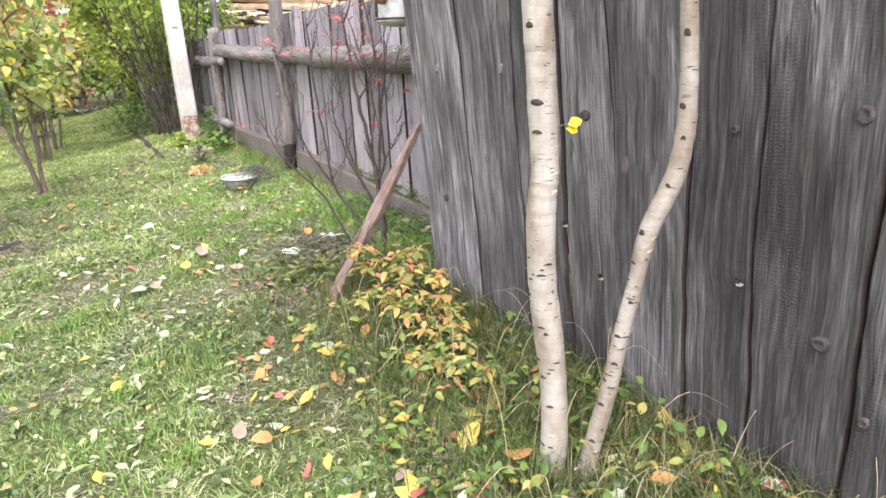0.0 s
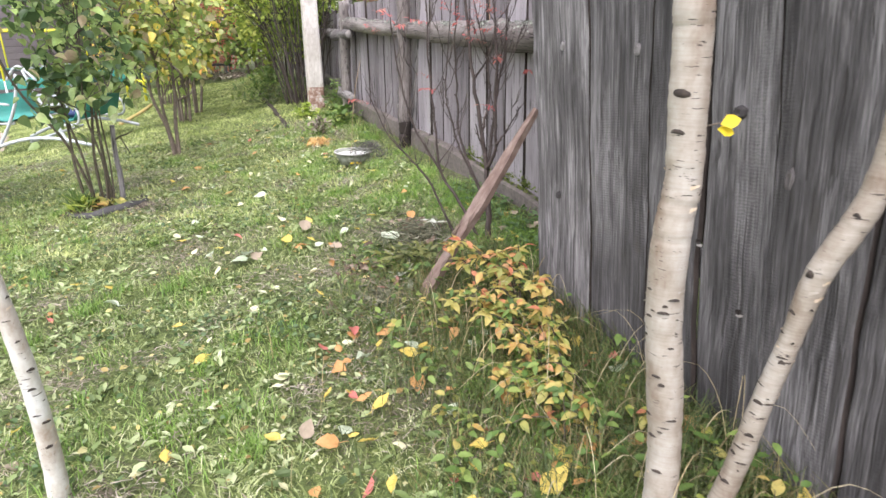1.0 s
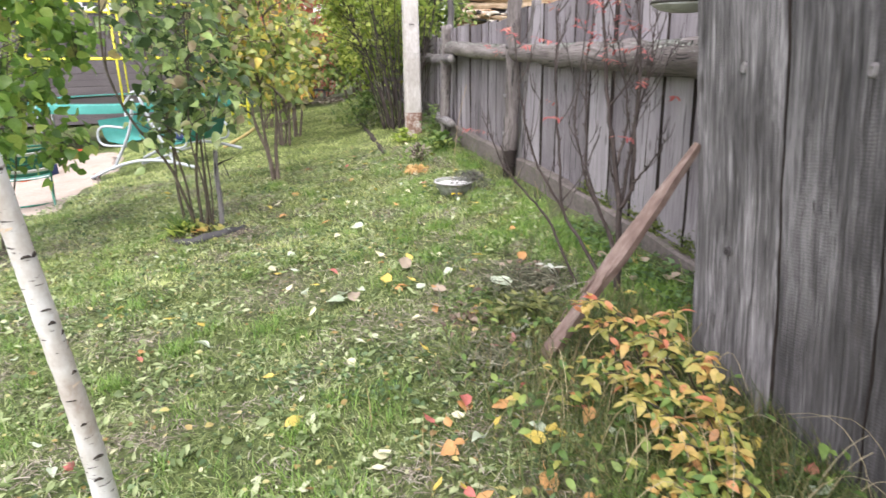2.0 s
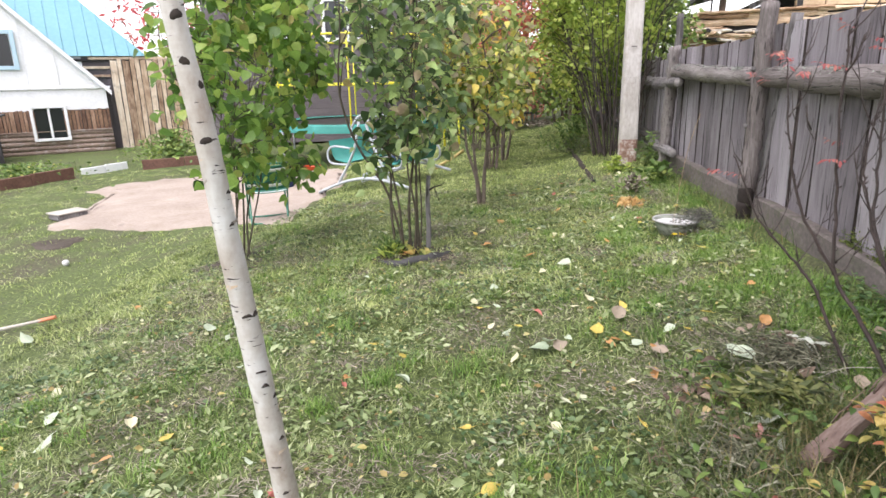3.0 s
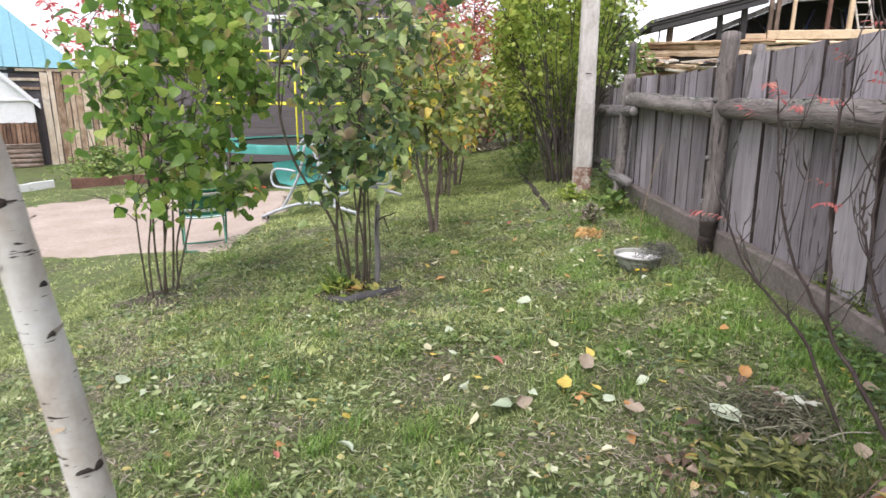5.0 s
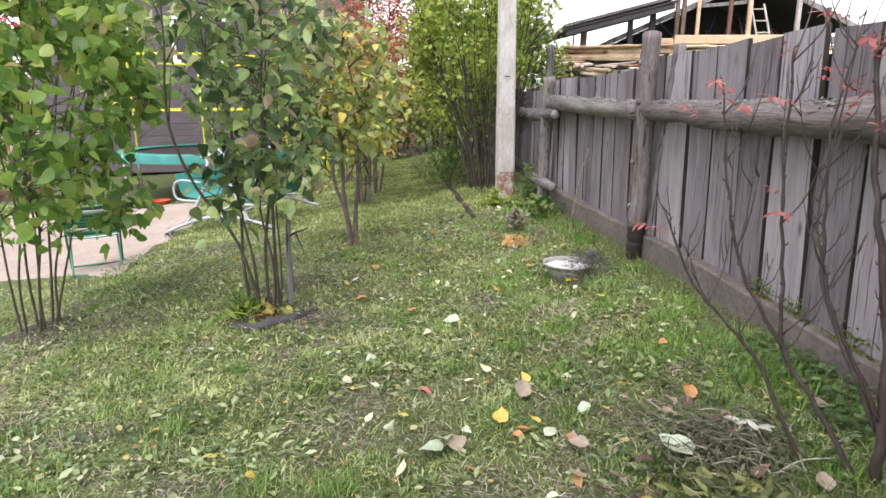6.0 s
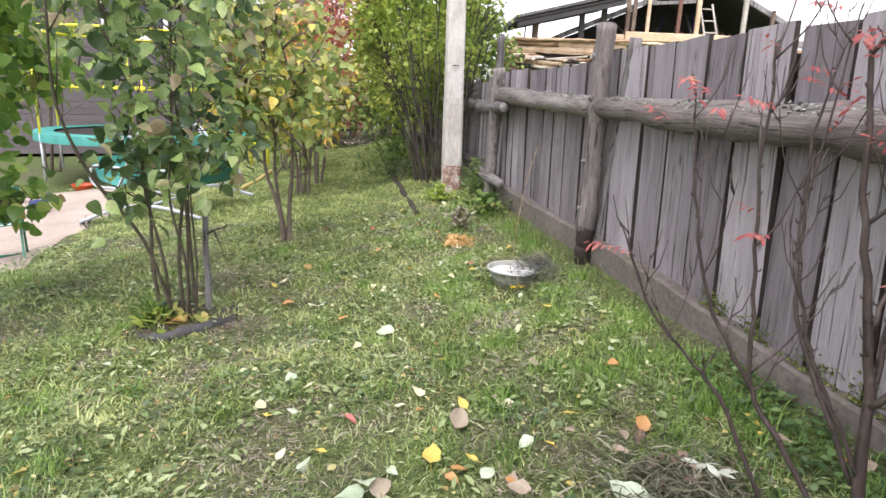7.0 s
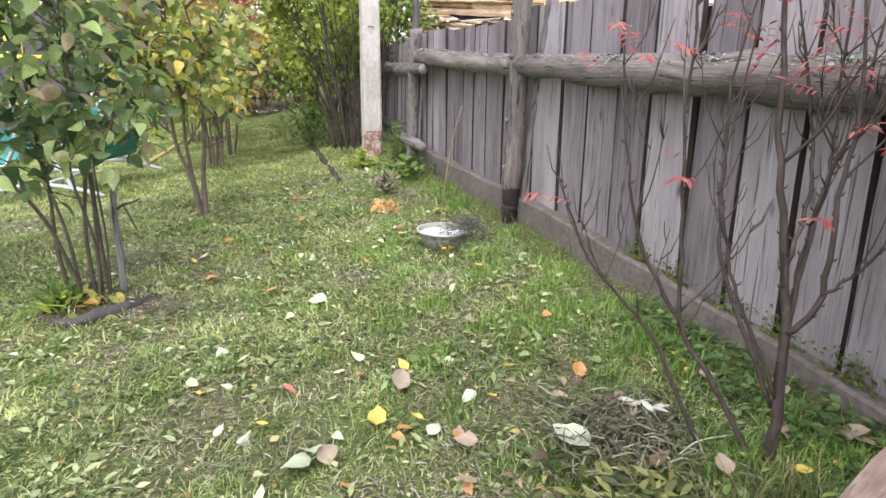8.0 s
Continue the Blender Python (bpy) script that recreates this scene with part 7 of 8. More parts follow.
def log_shed():
    # log wall, woodpile and open roof frame beyond the fence
    a, b = W(9.0, -1.6), W(7.9, -9.4)
    m3 = facing(a, b)
    t = thing("log_shed", "unfinished log shed with an open roof frame beyond the fence", "shed", (a.x, a.y, .35), m3)
    L = (b - a).length
    z, k = .06, 0
    while z < 1.8:
        rng = random.Random(k)
        r = rng.uniform(.07, .10)
        pts = [(-.1 + (L + .1) * i / 16, rng.uniform(-.02, .02), z + r + rng.uniform(-.02, .02)) for i in range(17)]
        part("wall_log", Geo().tube(pts, [r * rng.uniform(.85, 1.06) for _ in range(17)], 9), M_FRESHLOG, t)
        z += r * 1.85
        k += 1
    # dark sheet added behind the logs in place of shade in their gaps
    part("dark_core", Geo().box((.0, .10, .0), (L, .14, 2.40)), M_OLDROOF_SHADE, t, "dark sheet standing in for shade between the logs", smooth=False)
    # rough slabs over the pile, sagging and of uneven thickness
    for k, (x0, x1, z, h, y) in enumerate(((.18, 2.75, 2.12, .14, -.06), (.22, 1.3, 2.285, .085, -.12), (1.2, 2.8, 2.27, .12, -.04), (.3, 1.95, 2.375, .055, -.2), (1.5, 2.9, 2.39, .06, -.14), (2.7, 5.2, 2.24, .11, -.03), (2.6, 4.3, 2.36, .07, -.10), (4.2, 7.6, 2.33, .10, -.02), (5.0, 7.8, 2.2, .12, -.05))):
        rng = random.Random(40 + k)
        n = 14
        vs = []
        for i in range(n + 1):
            q = i / n
            x, dz = x0 + (x1 - x0) * q, .012 * math.sin(5 * q + k) + rng.uniform(-.008, .008)
            lo, hi = z + dz - rng.uniform(0, .012), z + dz + h * rng.uniform(.86, 1.08)
            vs += [(x, y + rng.uniform(-.012, .012), lo), (x, y - .035, lo + h * .45), (x, y + rng.uniform(-.012, .012), hi), (x, .09, hi), (x, .09, lo)]
        fs = [(5 * i + q, 5 * i + (q + 1) % 5, 5 * i + 5 + (q + 1) % 5, 5 * i + 5 + q) for i in range(n) for q in range(5)] + [(4, 3, 2, 1, 0), tuple(5 * n + q for q in range(5))]
        part("slab", Geo().add(vs, fs), M_FRESHLOG, t, smooth=False)
    # split billets and chips that lie crosswise in the pile
    for k in range(74):
        rng = random.Random(300 + k)
        x, z, w = rng.uniform(.2, 2.9), rng.uniform(1.78, 2.07), rng.uniform(.03, .085)
        m = pose(x, rng.uniform(-.22, -.02), z, rng.uniform(-8, 8), rng.uniform(-8, 8), 90 * (k % 5 != 0) + rng.uniform(-30, 30))
        vs = [(math.cos(q) * w * rng.uniform(.7, 1.1), y * rng.uniform(.9, 1.3), math.sin(q) * w * rng.uniform(.3, .6)) for y in (-.2, .2) for q in (.3, 1.7, 2.9, 4.1, 5.3)]
        part("billet", Geo().add([m @ Vector(v) for v in vs], [(q, (q + 1) % 5, 5 + (q + 1) % 5, 5 + q) for q in range(5)] + [(4, 3, 2, 1, 0), (5, 6, 7, 8, 9)]), (M_FRESHLOG, M_CHIPWHITE, M_OLDROOF_SHADE, M_FRESHLOG)[k % 4], t, smooth=False)
    part("top_plate", Geo().box((2.75, -.08, 2.455), (5.35, .1, 2.64), bevel=.012), M_NEWTIMBER, t, "fresh pale squared timber", smooth=False)
    part("top_plate", Geo().box((5.36, -.06, 2.45), (7.8, .1, 2.6), bevel=.012), M_LOG, t, smooth=False)
    part("top_plate", Geo().box((2.2, -.05, 2.47), (2.74, .1, 2.58), bevel=.012), M_NEWTIMBER, t, smooth=False)
    # uprights: dark old posts under the lean-to, thin fresh studs in the gable
    for x, w, z0, z1, mat in ((.78, .12, 2.34, 2.92, M_BROWNPOST), (.56, .03, 2.4, 2.84, M_OLDROOF_SHADE), (1.80, .10, 2.43, 3.05, M_OLDROOF_SHADE), (2.27, .11, 2.43, 3.3, M_OLDROOF_SHADE), (2.79, .08, 2.44, 3.6, M_BROWNPOST), (2.92, .08, 2.44, 3.65, M_BROWNPOST), (3.24, .065, 2.642, 3.5, M_NEWTIMBER), (3.92, .07, 2.642, 3.6, M_RUST), (4.34, .08, 2.642, 3.75, M_NEWTIMBER), (5.38, .08, 2.44, 3.5, M_PALEWOOD), (6.0, .07, 2.6, 3.2, M_BROWNPOST)):
        rng = random.Random(int(x * 100))
        lean = rng.uniform(-.02, .02)
        vs = [(x + sx * w / 2 + lean * q, .0 + sy * w / 2, z0 + (z1 - z0) * q) for q in (0, 1) for sx, sy in ((-1, -1), (1, -1), (1, 1), (-1, 1))]
        part("upright", Geo().add(vs, [(3, 2, 1, 0), (4, 5, 6, 7), (0, 1, 5, 4), (1, 2, 6, 5), (2, 3, 7, 6), (3, 0, 4, 7)]), mat, t, smooth=False)

    def slab(pts, th, mat, nm, lab=""):
        lo = [(x, y, z) for x, y, z in pts]
        hi = [(x, y, z + th) for x, y, z in pts]
        part(nm, Geo().add(lo + hi, [(3, 2, 1, 0), (4, 5, 6, 7), (0, 1, 5, 4), (1, 2, 6, 5), (2, 3, 7, 6), (3, 0, 4, 7)]), mat, t, lab, smooth=False)
    # the lean-to roof in boards and beams, the gable behind it
    for k in range(7):
        y = -.42 + .34 * k
        slab([(.28, y, 2.70), (2.66, y, 3.27), (2.66, y + .33, 3.27), (.28, y + .33, 2.70)], .05 + .008 * (k % 2), M_OLDROOF_SHADE, "roof_board", "old dark lean-to roof board")
    slab([(.34, -.40, 2.60), (2.6, -.40, 3.14), (2.6, -.28, 3.14), (.34, -.28, 2.60)], .10, M_OLDROOF_SHADE, "rafter")
    slab([(.30, -.46, 2.77), (2.62, -.46, 3.34), (2.62, 1.9, 3.34), (.30, 1.9, 2.77)], .06, M_LOG, "roof_edge", "grey weathered roof edge")
    slab([(1.35, .25, 2.46), (4.56, .25, 3.82), (4.56, 4.3, 3.82), (1.35, 4.3, 2.46)], .09, M_OLDROOF_SHADE, "roof_slope", "dark gable roof")
    slab([(4.56, .25, 3.82), (6.75, .25, 2.78), (6.75, 4.3, 2.78), (4.56, 4.3, 3.82)], .09, M_OLDROOF_SHADE, "roof_slope")
    slab([(1.35, .16, 2.44), (4.56, .16, 3.80), (4.56, .24, 3.80), (1.35, .24, 2.44)], .12, M_LOG, "bargeboard", "grey bargeboard")
    slab([(4.56, .16, 3.80), (6.78, .16, 2.74), (6.78, .24, 2.74), (4.56, .24, 3.80)], .12, M_LOG, "bargeboard")
    slab([(3.3, .1, 3.22), (4.3, .1, 3.30), (4.3, .18, 3.30), (3.3, .18, 3.22)], .07, M_LOG, "tie_beam")
    # wall added at the back, its dark colour standing for the shaded inside
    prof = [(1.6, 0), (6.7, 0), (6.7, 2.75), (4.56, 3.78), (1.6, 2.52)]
    part("back_wall", Geo().add([(x, y, z) for y in (3.0, 3.1) for x, z in prof], [(4, 3, 2, 1, 0), (5, 6, 7, 8, 9)] + [(k, (k + 1) % 5, 5 + (k + 1) % 5, 5 + k) for k in range(5)]), M_OLDROOF_SHADE, t, smooth=False)
    # poles and scraps stored inside
    for k in range(16):
        rng = random.Random(500 + k)
        x = rng.uniform(3.1, 6.2)
        part("stored_pole", Geo().tube([(x, .5, 2.45), (x + rng.uniform(-.5, .5), 1.2, 2.7 + rng.uniform(.0, .55))], rng.uniform(.012, .035), 6), (M_OLDROOF_SHADE, M_LOG, M_RUST, M_NAVY)[k % 4], t)
    l = thing("ladder", "grey wooden ladder leaning inside an open shed", "ladder", Vector((a.x, a.y, .35)) + m3 @ Vector((4.58, -.12, 2.3)), m3)
    for x in (0, .28):
        part("rail", Geo().tube([(x, 0, 0), (x - .16, .3, 1.0)], .022, 6), M_PALEWOOD, l)
    for k in range(4):
        q = .14 + .25 * k
        part("rung", Geo().tube([(-.16 * q, .3 * q, q), (.28 - .16 * q, .3 * q, q)], .016, 6), M_PALEWOOD, l)


M_CHIPWHITE = surface("white_wood_chips", [(.3, (.48, .43, .37)), (.7, (.80, .76, .70))], 20, 6, rough=.85, bump=.4)
M_NEWTIMBER = surface("fresh_timber", [(.28, (.46, .32, .19)), (.55, (.66, .51, .34)), (.8, (.80, .68, .51))], 5, 3, (1, 10, 10), .75, .3, dirt=(.30, .19, .11), dirt_amount=.4)
M_BROWNPOST = surface("brown_old_post", [(.3, (.06, .04, .03)), (.55, (.17, .12, .09)), (.8, (.36, .27, .20))], 6, 3, (8, 8, 1), .85, .4)


sand_yard()
glider_swing()
garden_chair()
trampoline()
small_yard_things()
beds()
house()
dark_house()
log_shed()


def end_bench():
    t = thing("bench", "old grey plank bench at the end of the lawn", "bench", G(13.2, 1.9), ALONG.to_3x3())
    part("seat", Geo().box((-.18, -.6, .38), (.18, .6, .43), bevel=.008), M_BOARD_FAR, t, smooth=False)
    for y in (-.45, .45):
        part("leg", Geo().box((-.14, y - .04, -.03), (.14, y + .04, .378), bevel=.008), M_BOARD_FAR, t, smooth=False)


end_bench()


# ---- grass, weeds and litter on the lawn ----
def spread(rng, n, r0, r1, s0, s1):
    r, s = rng.uniform(r0, r1, n), rng.uniform(s0, s1, n)
    x = ORIGIN.x + U.x * r + SIDE.x * s
    y = ORIGIN.y + U.y * r + SIDE.y * s
    return r, s, x, y


def clear_of_sand(r, s):
    return ~on_sand(r, s)


def patchy(x, y, seed, scale):
    """Irregular patches about 1 / scale metres wide, mean 0, spread 1."""
    rng = np.random.default_rng(100 + seed)
    v = 0
    for i in range(9):
        a, f = rng.uniform(0, math.pi), scale * 3.2 * rng.uniform(.45, 2.2)
        v = v + np.sin(f * (math.cos(a) * x + math.sin(a) * y) + rng.uniform(0, 6.3))
    return v / 2.1


def dryness(x, y):
    return .62 * patchy(x, y, 3, 1.1) + .62 * patchy(x, y, 4, 3.0)


def grass():
    rng = np.random.default_rng(1)
    sets = [(205000, -6.6, 2.0, .35, 6.0, (.022, .058), .0046), (165000, -1.6, 11.5, .2, 6.0, (.03, .06), .0075), (38000, -5, 9.5, 6.0, 13.5, (.03, .06), .009)]
    for i, (n, r0, r1, s0, s1, hh, wd) in enumerate(sets):
        # most blades stand in small clumps that lean one way
        m = n // 13
        r, s, x, y = spread(rng, m, r0, r1, s0, s1)
        keep = clear_of_sand(r, s) & (dryness(x, y) < rng.uniform(.0, 2.0, m))
        x, y = x[keep], y[keep]
        m = len(x)
        lean = heading(rng, m, (.0, .9))
        cx, cy = np.repeat(x, 9), np.repeat(y, 9)
        r, s, x2, y2 = spread(rng, n // 2, r0, r1, s0, s1)
        keep = clear_of_sand(r, s) & (dryness(x2, y2) < rng.uniform(.2, 2.8, len(x2)))
        x2, y2 = x2[keep], y2[keep]
        wide = .020 if i == 0 else .05
        x = np.concatenate([cx + rng.normal(size=len(cx)) * wide, x2])
        y = np.concatenate([cy + rng.normal(size=len(cy)) * wide, y2])
        al = np.concatenate([np.repeat(lean, 9, axis=0) + rng.normal(size=(len(cx), 3)) * .4, heading(rng, len(x2), (.0, 1.0))])
        al[:, 2] = np.abs(al[:, 2]) + .05
        n = len(x)
        grow = np.concatenate([np.repeat(rng.uniform(.6, 2.0, m), 9), np.ones(len(x2))])
        pos = np.stack([x, y, height(x, y) - .004], 1)
        up = np.stack([-al[:, 0], -al[:, 1], np.ones(n)], 1)
        sz = rng.uniform(*hh, n) * grow
        single("grass", scatter_mesh("grass", M_GRASS if i == 0 else M_GRASS_LIT, pos, al, up, sz, *BLADE, width=rng.uniform(wd * .6, wd * 1.6, n)), None, "short mown grass with yellowing blades", "grass", kind="stuff")
    # brighter tufts
    pts = []
    for k in range(1150):
        r, s = rng.uniform(-5.5, 2.5), rng.choice([rng.uniform(.2, 1.3), rng.uniform(.25, 5)])
        p = W(r, s)
        if dryness(p.x, p.y) > .25 or (r > -1.2 and rng.uniform() < .45):
            continue
        m, w = int(rng.integers(25, 110)), rng.uniform(.03, .085)
        pts.append(np.stack([p.x + rng.normal(size=m) * w, p.y + rng.normal(size=m) * w], 1))
    xy = np.concatenate(pts)
    n = len(xy)
    pos = np.stack([xy[:, 0], xy[:, 1], height(xy[:, 0], xy[:, 1]) - .004], 1)
    al = heading(rng, n, (.6, 2.6))
    single("grass_tufts", scatter_mesh("grass_tufts", M_TUFT, pos, al, np.stack([-al[:, 0], -al[:, 1], np.ones(n)], 1), rng.uniform(.035, .1, n), *BLADE, width=rng.uniform(.003, .006, n)), None, "fresh green grass tufts", "grass", kind="stuff")
    # long grass at the foot of the fences
    r, s, x, y = spread(rng, 46000, -7.2, -3.2, .50, 2.0)
    keep = rng.uniform(0, 1, len(x)) < np.clip(1.2 - (s - .5) * 1.1, .03, 1)
    x, y = x[keep], y[keep]
    r2, s2, x2, y2 = spread(rng, 500, -1.2, 3.2, .08, .3)
    x, y = np.concatenate([x, x2]), np.concatenate([y, y2])
    n = len(x)
    al = heading(rng, n, (.5, 2.4))
    single("long_grass", scatter_mesh("long_grass", M_LONG, np.stack([x, y, height(x, y) - .01], 1), al, np.stack([-al[:, 0], -al[:, 1], np.ones(n)], 1), rng.uniform(.06, .24, n), *BLADE, width=rng.uniform(.0028, .0055, n)), None, "long half-dry grass along the fence", "grass", kind="stuff")
    # pale dry stalks that arch out of the long grass
    g = Geo()
    pick = random.Random(4)
    for k in range(120):
        r, s = pick.uniform(-6.6, -3.7), pick.uniform(.56, 1.2)
        p, a, ln = G(r, s, -.01), pick.uniform(0, 6.3), pick.uniform(.18, .42)
        d = Vector((math.cos(a), math.sin(a), 0))
        line = curve_points([p, p + d * ln * .18 + Vector((0, 0, ln * .55)), p + d * ln * .45 + Vector((0, 0, ln * .78)), p + d * ln * .8 + Vector((0, 0, ln * .6))], 3)
        g.tube(line, [.0026 * (1 - .7 * i / (len(line) - 1)) for i in range(len(line))], 4, squash=.4)
    single("dry_stalks", g, M_DRYSTALK, "pale dry grass stalks arching by the fence", "grass", kind="stuff")
    # flat small weeds in rosettes
    r, s, x, y = spread(rng, 15000, -6.6, 2.8, .35, 5.2)
    keep = (patchy(x, y, 7, 2.1) > rng.uniform(-1.0, 1.4, len(x))) & (dryness(x, y) < rng.uniform(.2, 2.2, len(x)))
    x, y = np.repeat(x[keep], 5), np.repeat(y[keep], 5)
    n = len(x)
    big = np.repeat(rng.uniform(.45, 1.0, n // 5) + rng.choice([0, 0, 0, .5, 1.0], n // 5), 5)
    al = heading(rng, n, (-.05, .6))
    x, y = x + al[:, 0] * .008 * big + rng.normal(size=n) * .022, y + al[:, 1] * .008 * big + rng.normal(size=n) * .022
    single("low_weeds", scatter_mesh("low_weeds", M_COVER, np.stack([x, y, height(x, y) + rng.uniform(.008, .035, n)], 1), al, rng.normal(size=(n, 3)) * .3 + [0, 0, 1], rng.uniform(.016, .04, n) * big, *OVATE), None, "small flat weed leaves in the lawn", "weeds", kind="stuff")
    # larger pale leaves of plantain and clover
    r, s, x, y = spread(rng, 2600, -6.6, 2.8, .35, 5.2)
    keep = patchy(x, y, 9, 1.6) > rng.uniform(-1.4, 1.2, len(x))
    x, y = x[keep], y[keep]
    n = len(x)
    single("lawn_weeds", scatter_mesh("lawn_weeds", M_COVER, np.stack([x, y, height(x, y) + rng.uniform(.012, .035, n)], 1), heading(rng, n, (-.1, .35)), rng.normal(size=(n, 3)) * .45 + [0, 0, 1], rng.uniform(.028, .062, n), *LEAF), None, "pale green weed leaves in the lawn", "weeds", kind="stuff")
    # patches of darker clover
    r, s, x, y = spread(rng, 30000, -6.6, 2.8, .3, 5.4)
    keep = patchy(x, y, 15, 2.0) > rng.uniform(.1, 1.6, len(x))
    x, y = x[keep], y[keep]
    n = len(x)
    single("clover", scatter_mesh("clover", M_CLOVER, np.stack([x, y, height(x, y) + rng.uniform(.008, .04, n)], 1), heading(rng, n, (-.1, .5)), rng.normal(size=(n, 3)) * .45 + [0, 0, 1], rng.uniform(.016, .042, n), *LEAF), None, "dark green clover leaves in the lawn", "weeds", kind="stuff")
    # dry clippings
    r, s, x, y = spread(rng, 190000, -6.6, 2.8, .3, 5.4)
    keep = dryness(x, y) > rng.uniform(-.5, 2.1, len(x))
    x, y = x[keep], y[keep]
    n = len(x)
    al = heading(rng, n, (-.08, .3))
    single("clippings", scatter_mesh("clippings", M_STRAW, np.stack([x, y, height(x, y) + rng.uniform(.002, .028, n)], 1), al, rng.normal(size=(n, 3)) * .3 + [0, 0, 1], rng.uniform(.02, .08, n), *BLADE, width=rng.uniform(.002, .0055, n)), None, "dry grass clippings and chaff on the lawn", "clippings", kind="stuff")
    # small yellow and brown leaf scraps
    r, s, x, y = spread(rng, 4200, -6.6, 3.5, .4, 5.0)
    n = len(x)
    al = heading(rng, n, (-.1, .35))
    single("leaf_litter", scatter_mesh("leaf_litter", M_SCRAP, np.stack([x, y, height(x, y) + rng.uniform(.012, .04, n)], 1), al, rng.normal(size=(n, 3)) * .35 + [0, 0, 1], rng.uniform(.008, .032, n) * rng.choice([1, 1, 1, 1.5], n), *LEAF), None, "scattered small pale and yellow leaf scraps", "leaf litter", kind="stuff")
    # weeds with broad leaves under the near fence
    r, s, x, y = spread(rng, 650, -6.9, -3.2, .56, 1.45)
    n = len(x)
    al = heading(rng, n, (-.2, .7))
    single("broad_weeds", scatter_mesh("broad_weeds", M_WEED, np.stack([x, y, height(x, y) + rng.uniform(.02, .16, n)], 1), al, rng.normal(size=(n, 3)) * .4 + [0, 0, 1], rng.uniform(.025, .065, n), *LANCE), None, "green weeds at the foot of the fence", "weeds", kind="stuff")
    r, s, x, y = spread(rng, 520, -3.6, -1.9, .08, .36)
    n = len(x)
    al = heading(rng, n, (-.2, .5))
    single("creeping_weeds", scatter_mesh("creeping_weeds", M_WEED_DARK, np.stack([x, y, height(x, y) + rng.uniform(.01, .06, n)], 1), al, rng.normal(size=(n, 3)) * .3 + [0, 0, 1], rng.uniform(.025, .05, n), *LEAF), None, "dark green creeping weeds below the base beam", "weeds", kind="stuff")


M_CLOVER = foliage("clover_leaves", [(0, (0.03, 0.065, 0.022)), (.5, (0.085, 0.15, 0.055)), (.85, (0.19, 0.27, 0.12)), (1, (0.40, 0.46, 0.28))], .3, .45, .2)
M_DRYSTALK = foliage("dry_stalk", [(0, (.30, .24, .12)), (.5, (.50, .42, .25)), (1, (.62, .56, .38))], .2, .6, .2)
grass()

# fallen leaves that can be told apart
LEAF_COLOURS = {
    "pale green": (M_L_PALE := foliage("pale_leaf", [(0, (0.42, 0.50, 0.34)), (1, (0.60, 0.66, 0.52))], .25, .55, .1)),
    "yellow": (M_L_YEL := foliage("fallen_yellow", [(0, (0.58, 0.40, 0.05)), (1, (0.72, 0.60, 0.17))], .3, .55, .1)),
    "pale yellow": (M_L_CREAM := foliage("fallen_cream", [(0, (0.68, 0.63, 0.36)), (1, (0.80, 0.78, 0.58))], .3, .55, .1)),
    "orange": (M_L_OR := foliage("fallen_orange", [(0, (0.52, 0.22, 0.07)), (1, (0.66, 0.40, 0.17))], .3, .55, .1)),
    "pink red": (M_L_RED := foliage("fallen_red", [(0, (0.45, 0.10, 0.09)), (1, (0.58, 0.22, 0.18))], .3, .55, .1)),
    "dull green": foliage("dull_leaf", [(0, (0.30, 0.38, 0.25)), (1, (0.46, 0.54, 0.38))], .25, .6, .1),
    "brown": (M_L_BR := foliage("fallen_brown", [(0, (0.22, 0.16, 0.11)), (1, (0.46, 0.39, 0.30))], .2, .7, .1)),
}


def fallen_leaf_mesh(seed, mat, size, curl=1.0):
    """A pointed leaf folded along its midrib, curled and a little torn at the rim."""
    rng = random.Random(seed)
    fold, bend, twist = (curl * v for v in (rng.uniform(.15, .8), rng.uniform(-1.4, 1.6), rng.uniform(-.8, .8)))
    wide = rng.uniform(.30, .43)
    n = 8
    vs, fs = [], []
    for i in range(n + 1):
        y = i / n
        w = wide * math.sin(math.pi * min(1, y ** .72 * .97 + .03)) * rng.uniform(.88, 1.06)
        zc = bend * .35 * (y - .45) ** 2
        for k, u in enumerate((-1, -.5, 0, .5, 1)):
            x = u * w
            z = zc + fold * abs(u) * w * .8 + twist * x * (y - .5) + (rng.uniform(-.03, .03) if abs(u) == 1 else 0)
            vs.append((x * size * (1 - .25 * fold), (y + (rng.uniform(-.02, .02) if abs(u) == 1 else 0)) * size, (z + .03) * size))
    fs = [(5 * i + k, 5 * i + k + 1, 5 * i + 6 + k, 5 * i + 5 + k) for i in range(n) for k in range(4)]
    g = Geo().add(vs, fs)
    g.tube([(0, 0, .03 * size), (.04 * size, -.2 * size, .06 * size), (.02 * size, -.36 * size, .12 * size)], [.0016, .0012, .001], 4)
    return g.mesh("fallen_leaf", mat)


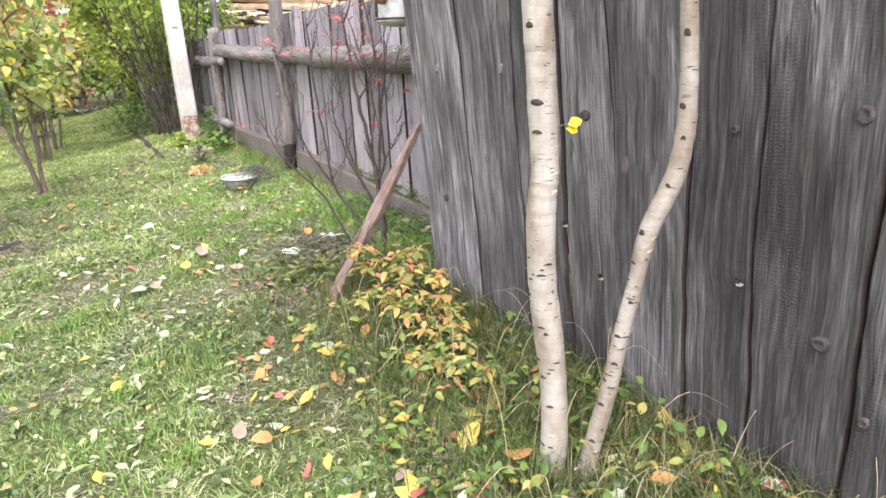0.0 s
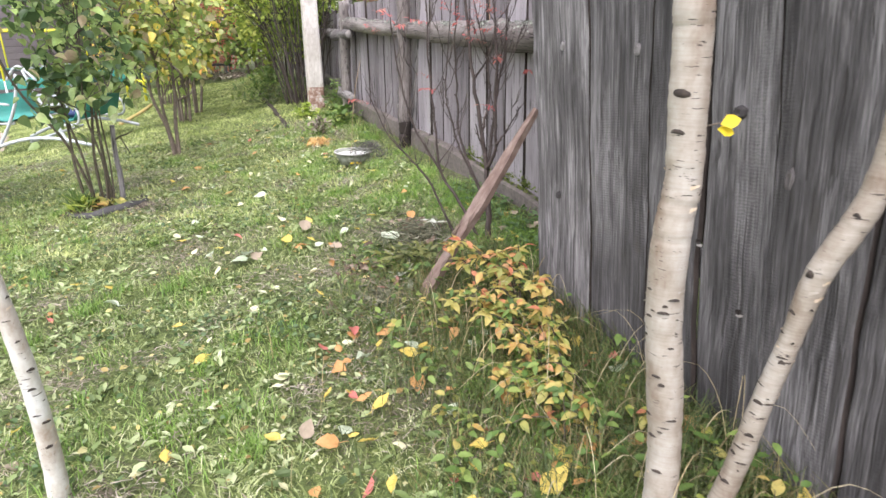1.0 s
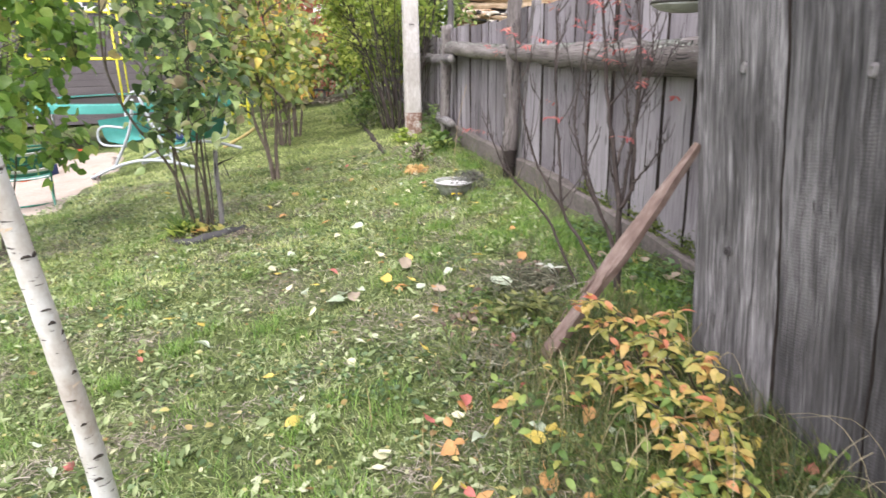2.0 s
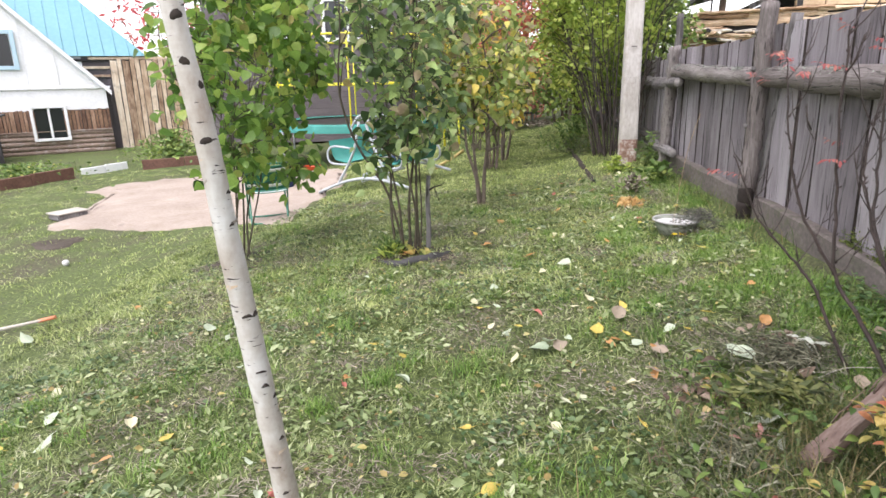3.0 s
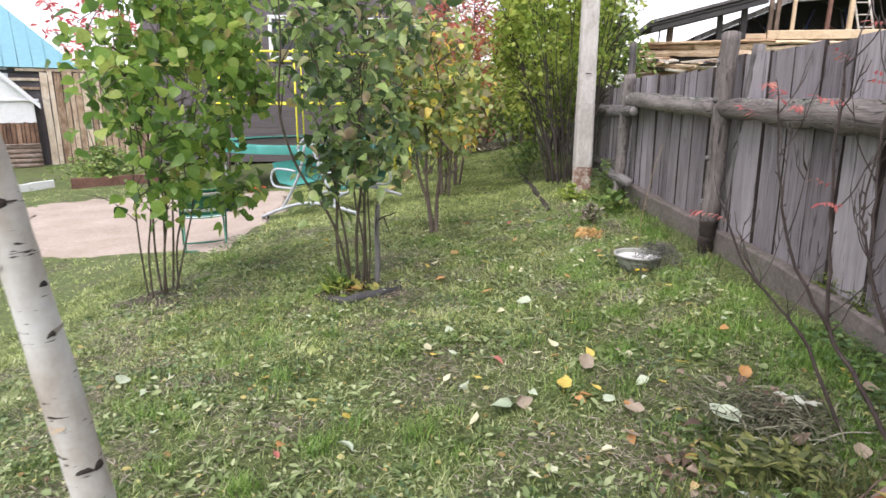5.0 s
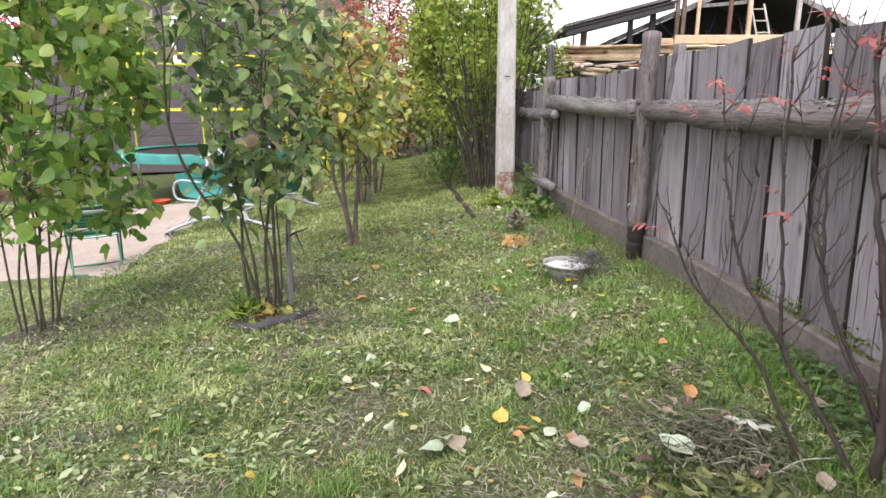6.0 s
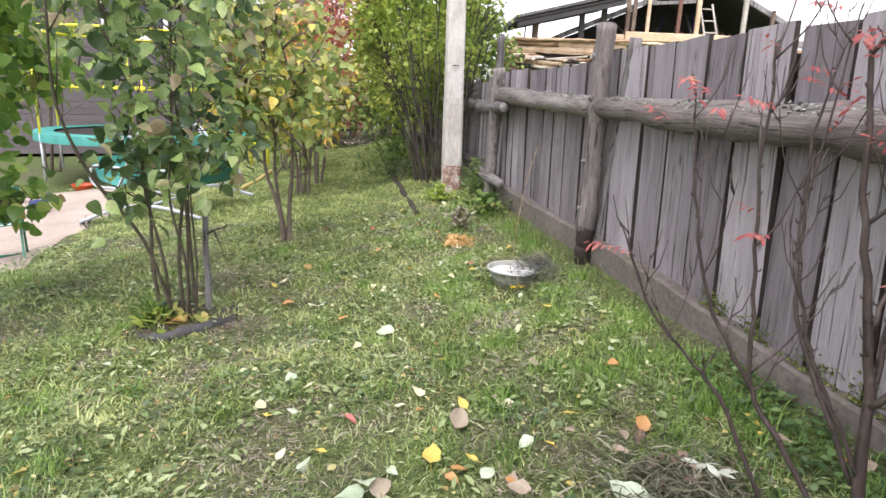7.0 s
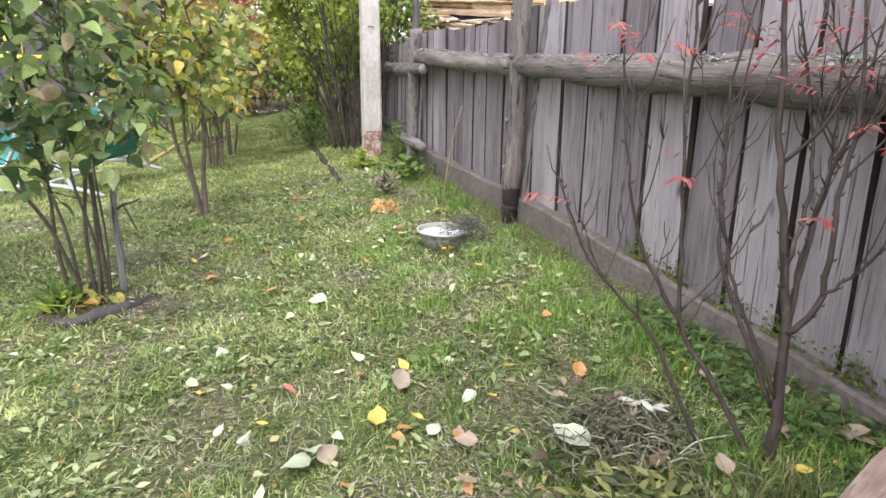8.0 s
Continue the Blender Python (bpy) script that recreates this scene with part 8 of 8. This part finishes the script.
def fallen_leaves():
    rng = random.Random(21)
    variants = {}
    for c, m in LEAF_COLOURS.items():
        variants[c] = [fallen_leaf_mesh(hash_of(c) + k, m, s) for k, s in enumerate((.05, .06, .07, .08, .09))]
    big = {c: fallen_leaf_mesh(77 + k, LEAF_COLOURS[c], .125, .5) for k, c in enumerate( ("pale green", "brown", "yellow", "orange"))}

    def lay(c, x, y, size, lift, tilt, turn, curl=.35):
        # one broad leaf on the grass, lifted and tilted to fit the camera's view
        ob = new("fallen_leaf", fallen_leaf_mesh(int(turn * 7 + size * 900), LEAF_COLOURS[c], size, curl))
        ob.matrix_world = Matrix.Translation(on_ground(x, y, lift)) @ pose(0, 0, 0, tilt, 0, 0) @ pose(0, 0, 0, 0, 0, turn)
        tagged(ob, f"broad {c} fallen leaf lying open on the grass", "leaf", "fallen leaves on the lawn")

    def drop(c, x, y, me=None, lift=.032):
        me = me or rng.choice(variants[c])
        ob = new("fallen_leaf", me)
        ob.matrix_world = Matrix.Translation(on_ground(x, y, lift)) @ pose(0, 0, 0, rng.uniform(-32, 32), rng.uniform(-32, 32) + (180 if rng.random() < .3 else 0), rng.uniform(0, 360))
        tagged(ob, f"{c} fallen leaf lying on the grass", "leaf", "fallen leaves on the lawn")

    small = {
        "pale yellow": ((-2.13, 4.42), (-2.02, 4.52), (-2.01, 4.35), (-2.36, 3.85), (-2.74, 4.21), (-2.60, 5.15), (-2.45, 5.34), (-2.65, 4.94), (-1.69, 4.36), (-1.09, 4.35), (-2.62, 4.44), (-2.02, 3.68), (-2.41, 4.13), (-4.11, 2.01), (-3.21, 2.06), (-0.83, 2.89), (0.25, 1.94), (-1.02, 2.58), (-8.84, 4.77)),
        "yellow": ((-2.69, 4.14), (-2.24, 3.96), (-1.19, 4.13), (-0.64, 4.72), (-1.13, 3.31), (-0.49, 2.41), (-0.43, 2.26), (0.19, 2.17), (-0.72, 2.47), (-0.03, 1.97)),
        "orange": ((-1.65, 4.03), (-2.00, 4.42), (-1.39, 4.07), (-1.69, 3.71), (-1.34, 3.85), (-1.02, 4.51), (-3.04, 1.85), (-2.65, 2.96), (-5.41, 2.94), (-0.79, 2.93), (-0.79, 2.70), (-0.55, 2.23), (-0.52, 1.98), (0.22, 2.20), (0.33, 2.35)),
        "pale green": ((-2.22, 3.82), (-1.42, 4.34), (-2.77, 4.49), (-3.85, 2.95), (-3.30, 2.72), (-0.23, 1.99)),
        "pink red": ((-2.30, 4.26), (-2.63, 2.93), (-0.62, 3.15), (-0.38, 2.10), (0.30, 1.90)),
        "brown": ((-1.67, 4.59), (-1.29, 3.86)),
    }
    for c, spots in small.items():
        for x, y in spots:
            drop(c, x, y)
    large = {
        "pale green": ((-1.94, 3.85), (-2.54, 5.13), (-3.75, 1.83), (-3.50, 1.79), (-3.80, 2.09), (-5.54, 2.20), (-4.03, 2.89)),
        "brown": ((-1.75, 4.29),),
        "yellow": ((-2.91, 2.12), (0.90, 2.11), (0.19, 2.10)),
        "orange": ((0.34, 2.27), (0.40, 2.04), (0.66, 2.47), (0.92, 2.00), (0.54, 2.35)),
    }
    for c, spots in large.items():
        for x, y in spots:
            drop(c, x, y, big[c], .04)
    lay("pale green", -.93, 3.99, .155, .07, 6, 62, .6)
    lay("yellow", -1.73, 4.01, .105, .045, 14, 20, 1.1)
    lay("orange", -1.66, 4.00, .07, .032, 8, 250, .9)
    lay("dull green", -1.90, 3.80, .11, .04, 8, 130, 1.3)
    lay("brown", -1.83, 3.80, .11, .045, 12, 30, 1.5)
    lay("brown", -1.33, 4.03, .095, .038, 10, 100, .9)
    lay("brown", -1.41, 4.03, .085, .035, 3, 10, 1.4)
    lay("brown", -.50, 3.95, .09, .045, 12, 15, 1.0)
    names = ["pale green"] * 3 + ["yellow"] * 4 + ["pale yellow"] * 5 + ["orange"] * 2 + ["pink red"] + ["brown"] * 2
    for k in range(16):
        p = W(rng.uniform(-3.45, -2.5), rng.uniform(.14, .55))
        drop(rng.choice(["brown", "brown", "orange", "yellow"]), p.x, p.y)
    for k in range(95):
        p = W(rng.uniform(-6.2, -3.7), rng.uniform(.6, 1.7))
        drop(rng.choice(["yellow", "yellow", "pale yellow", "orange", "orange", "pink red", "pale green"]), p.x, p.y, lift=.05)
    for k in range(150):
        r, s = rng.uniform(-6.3, 3.0), abs(rng.gauss(0, 1.5)) + .5
        if s > 5.2:
            continue
        p = W(r, s)
        drop(rng.choice(names), p.x, p.y)


def hash_of(text):
    return sum(ord(ch) * (i + 3) for i, ch in enumerate(text))


fallen_leaves()
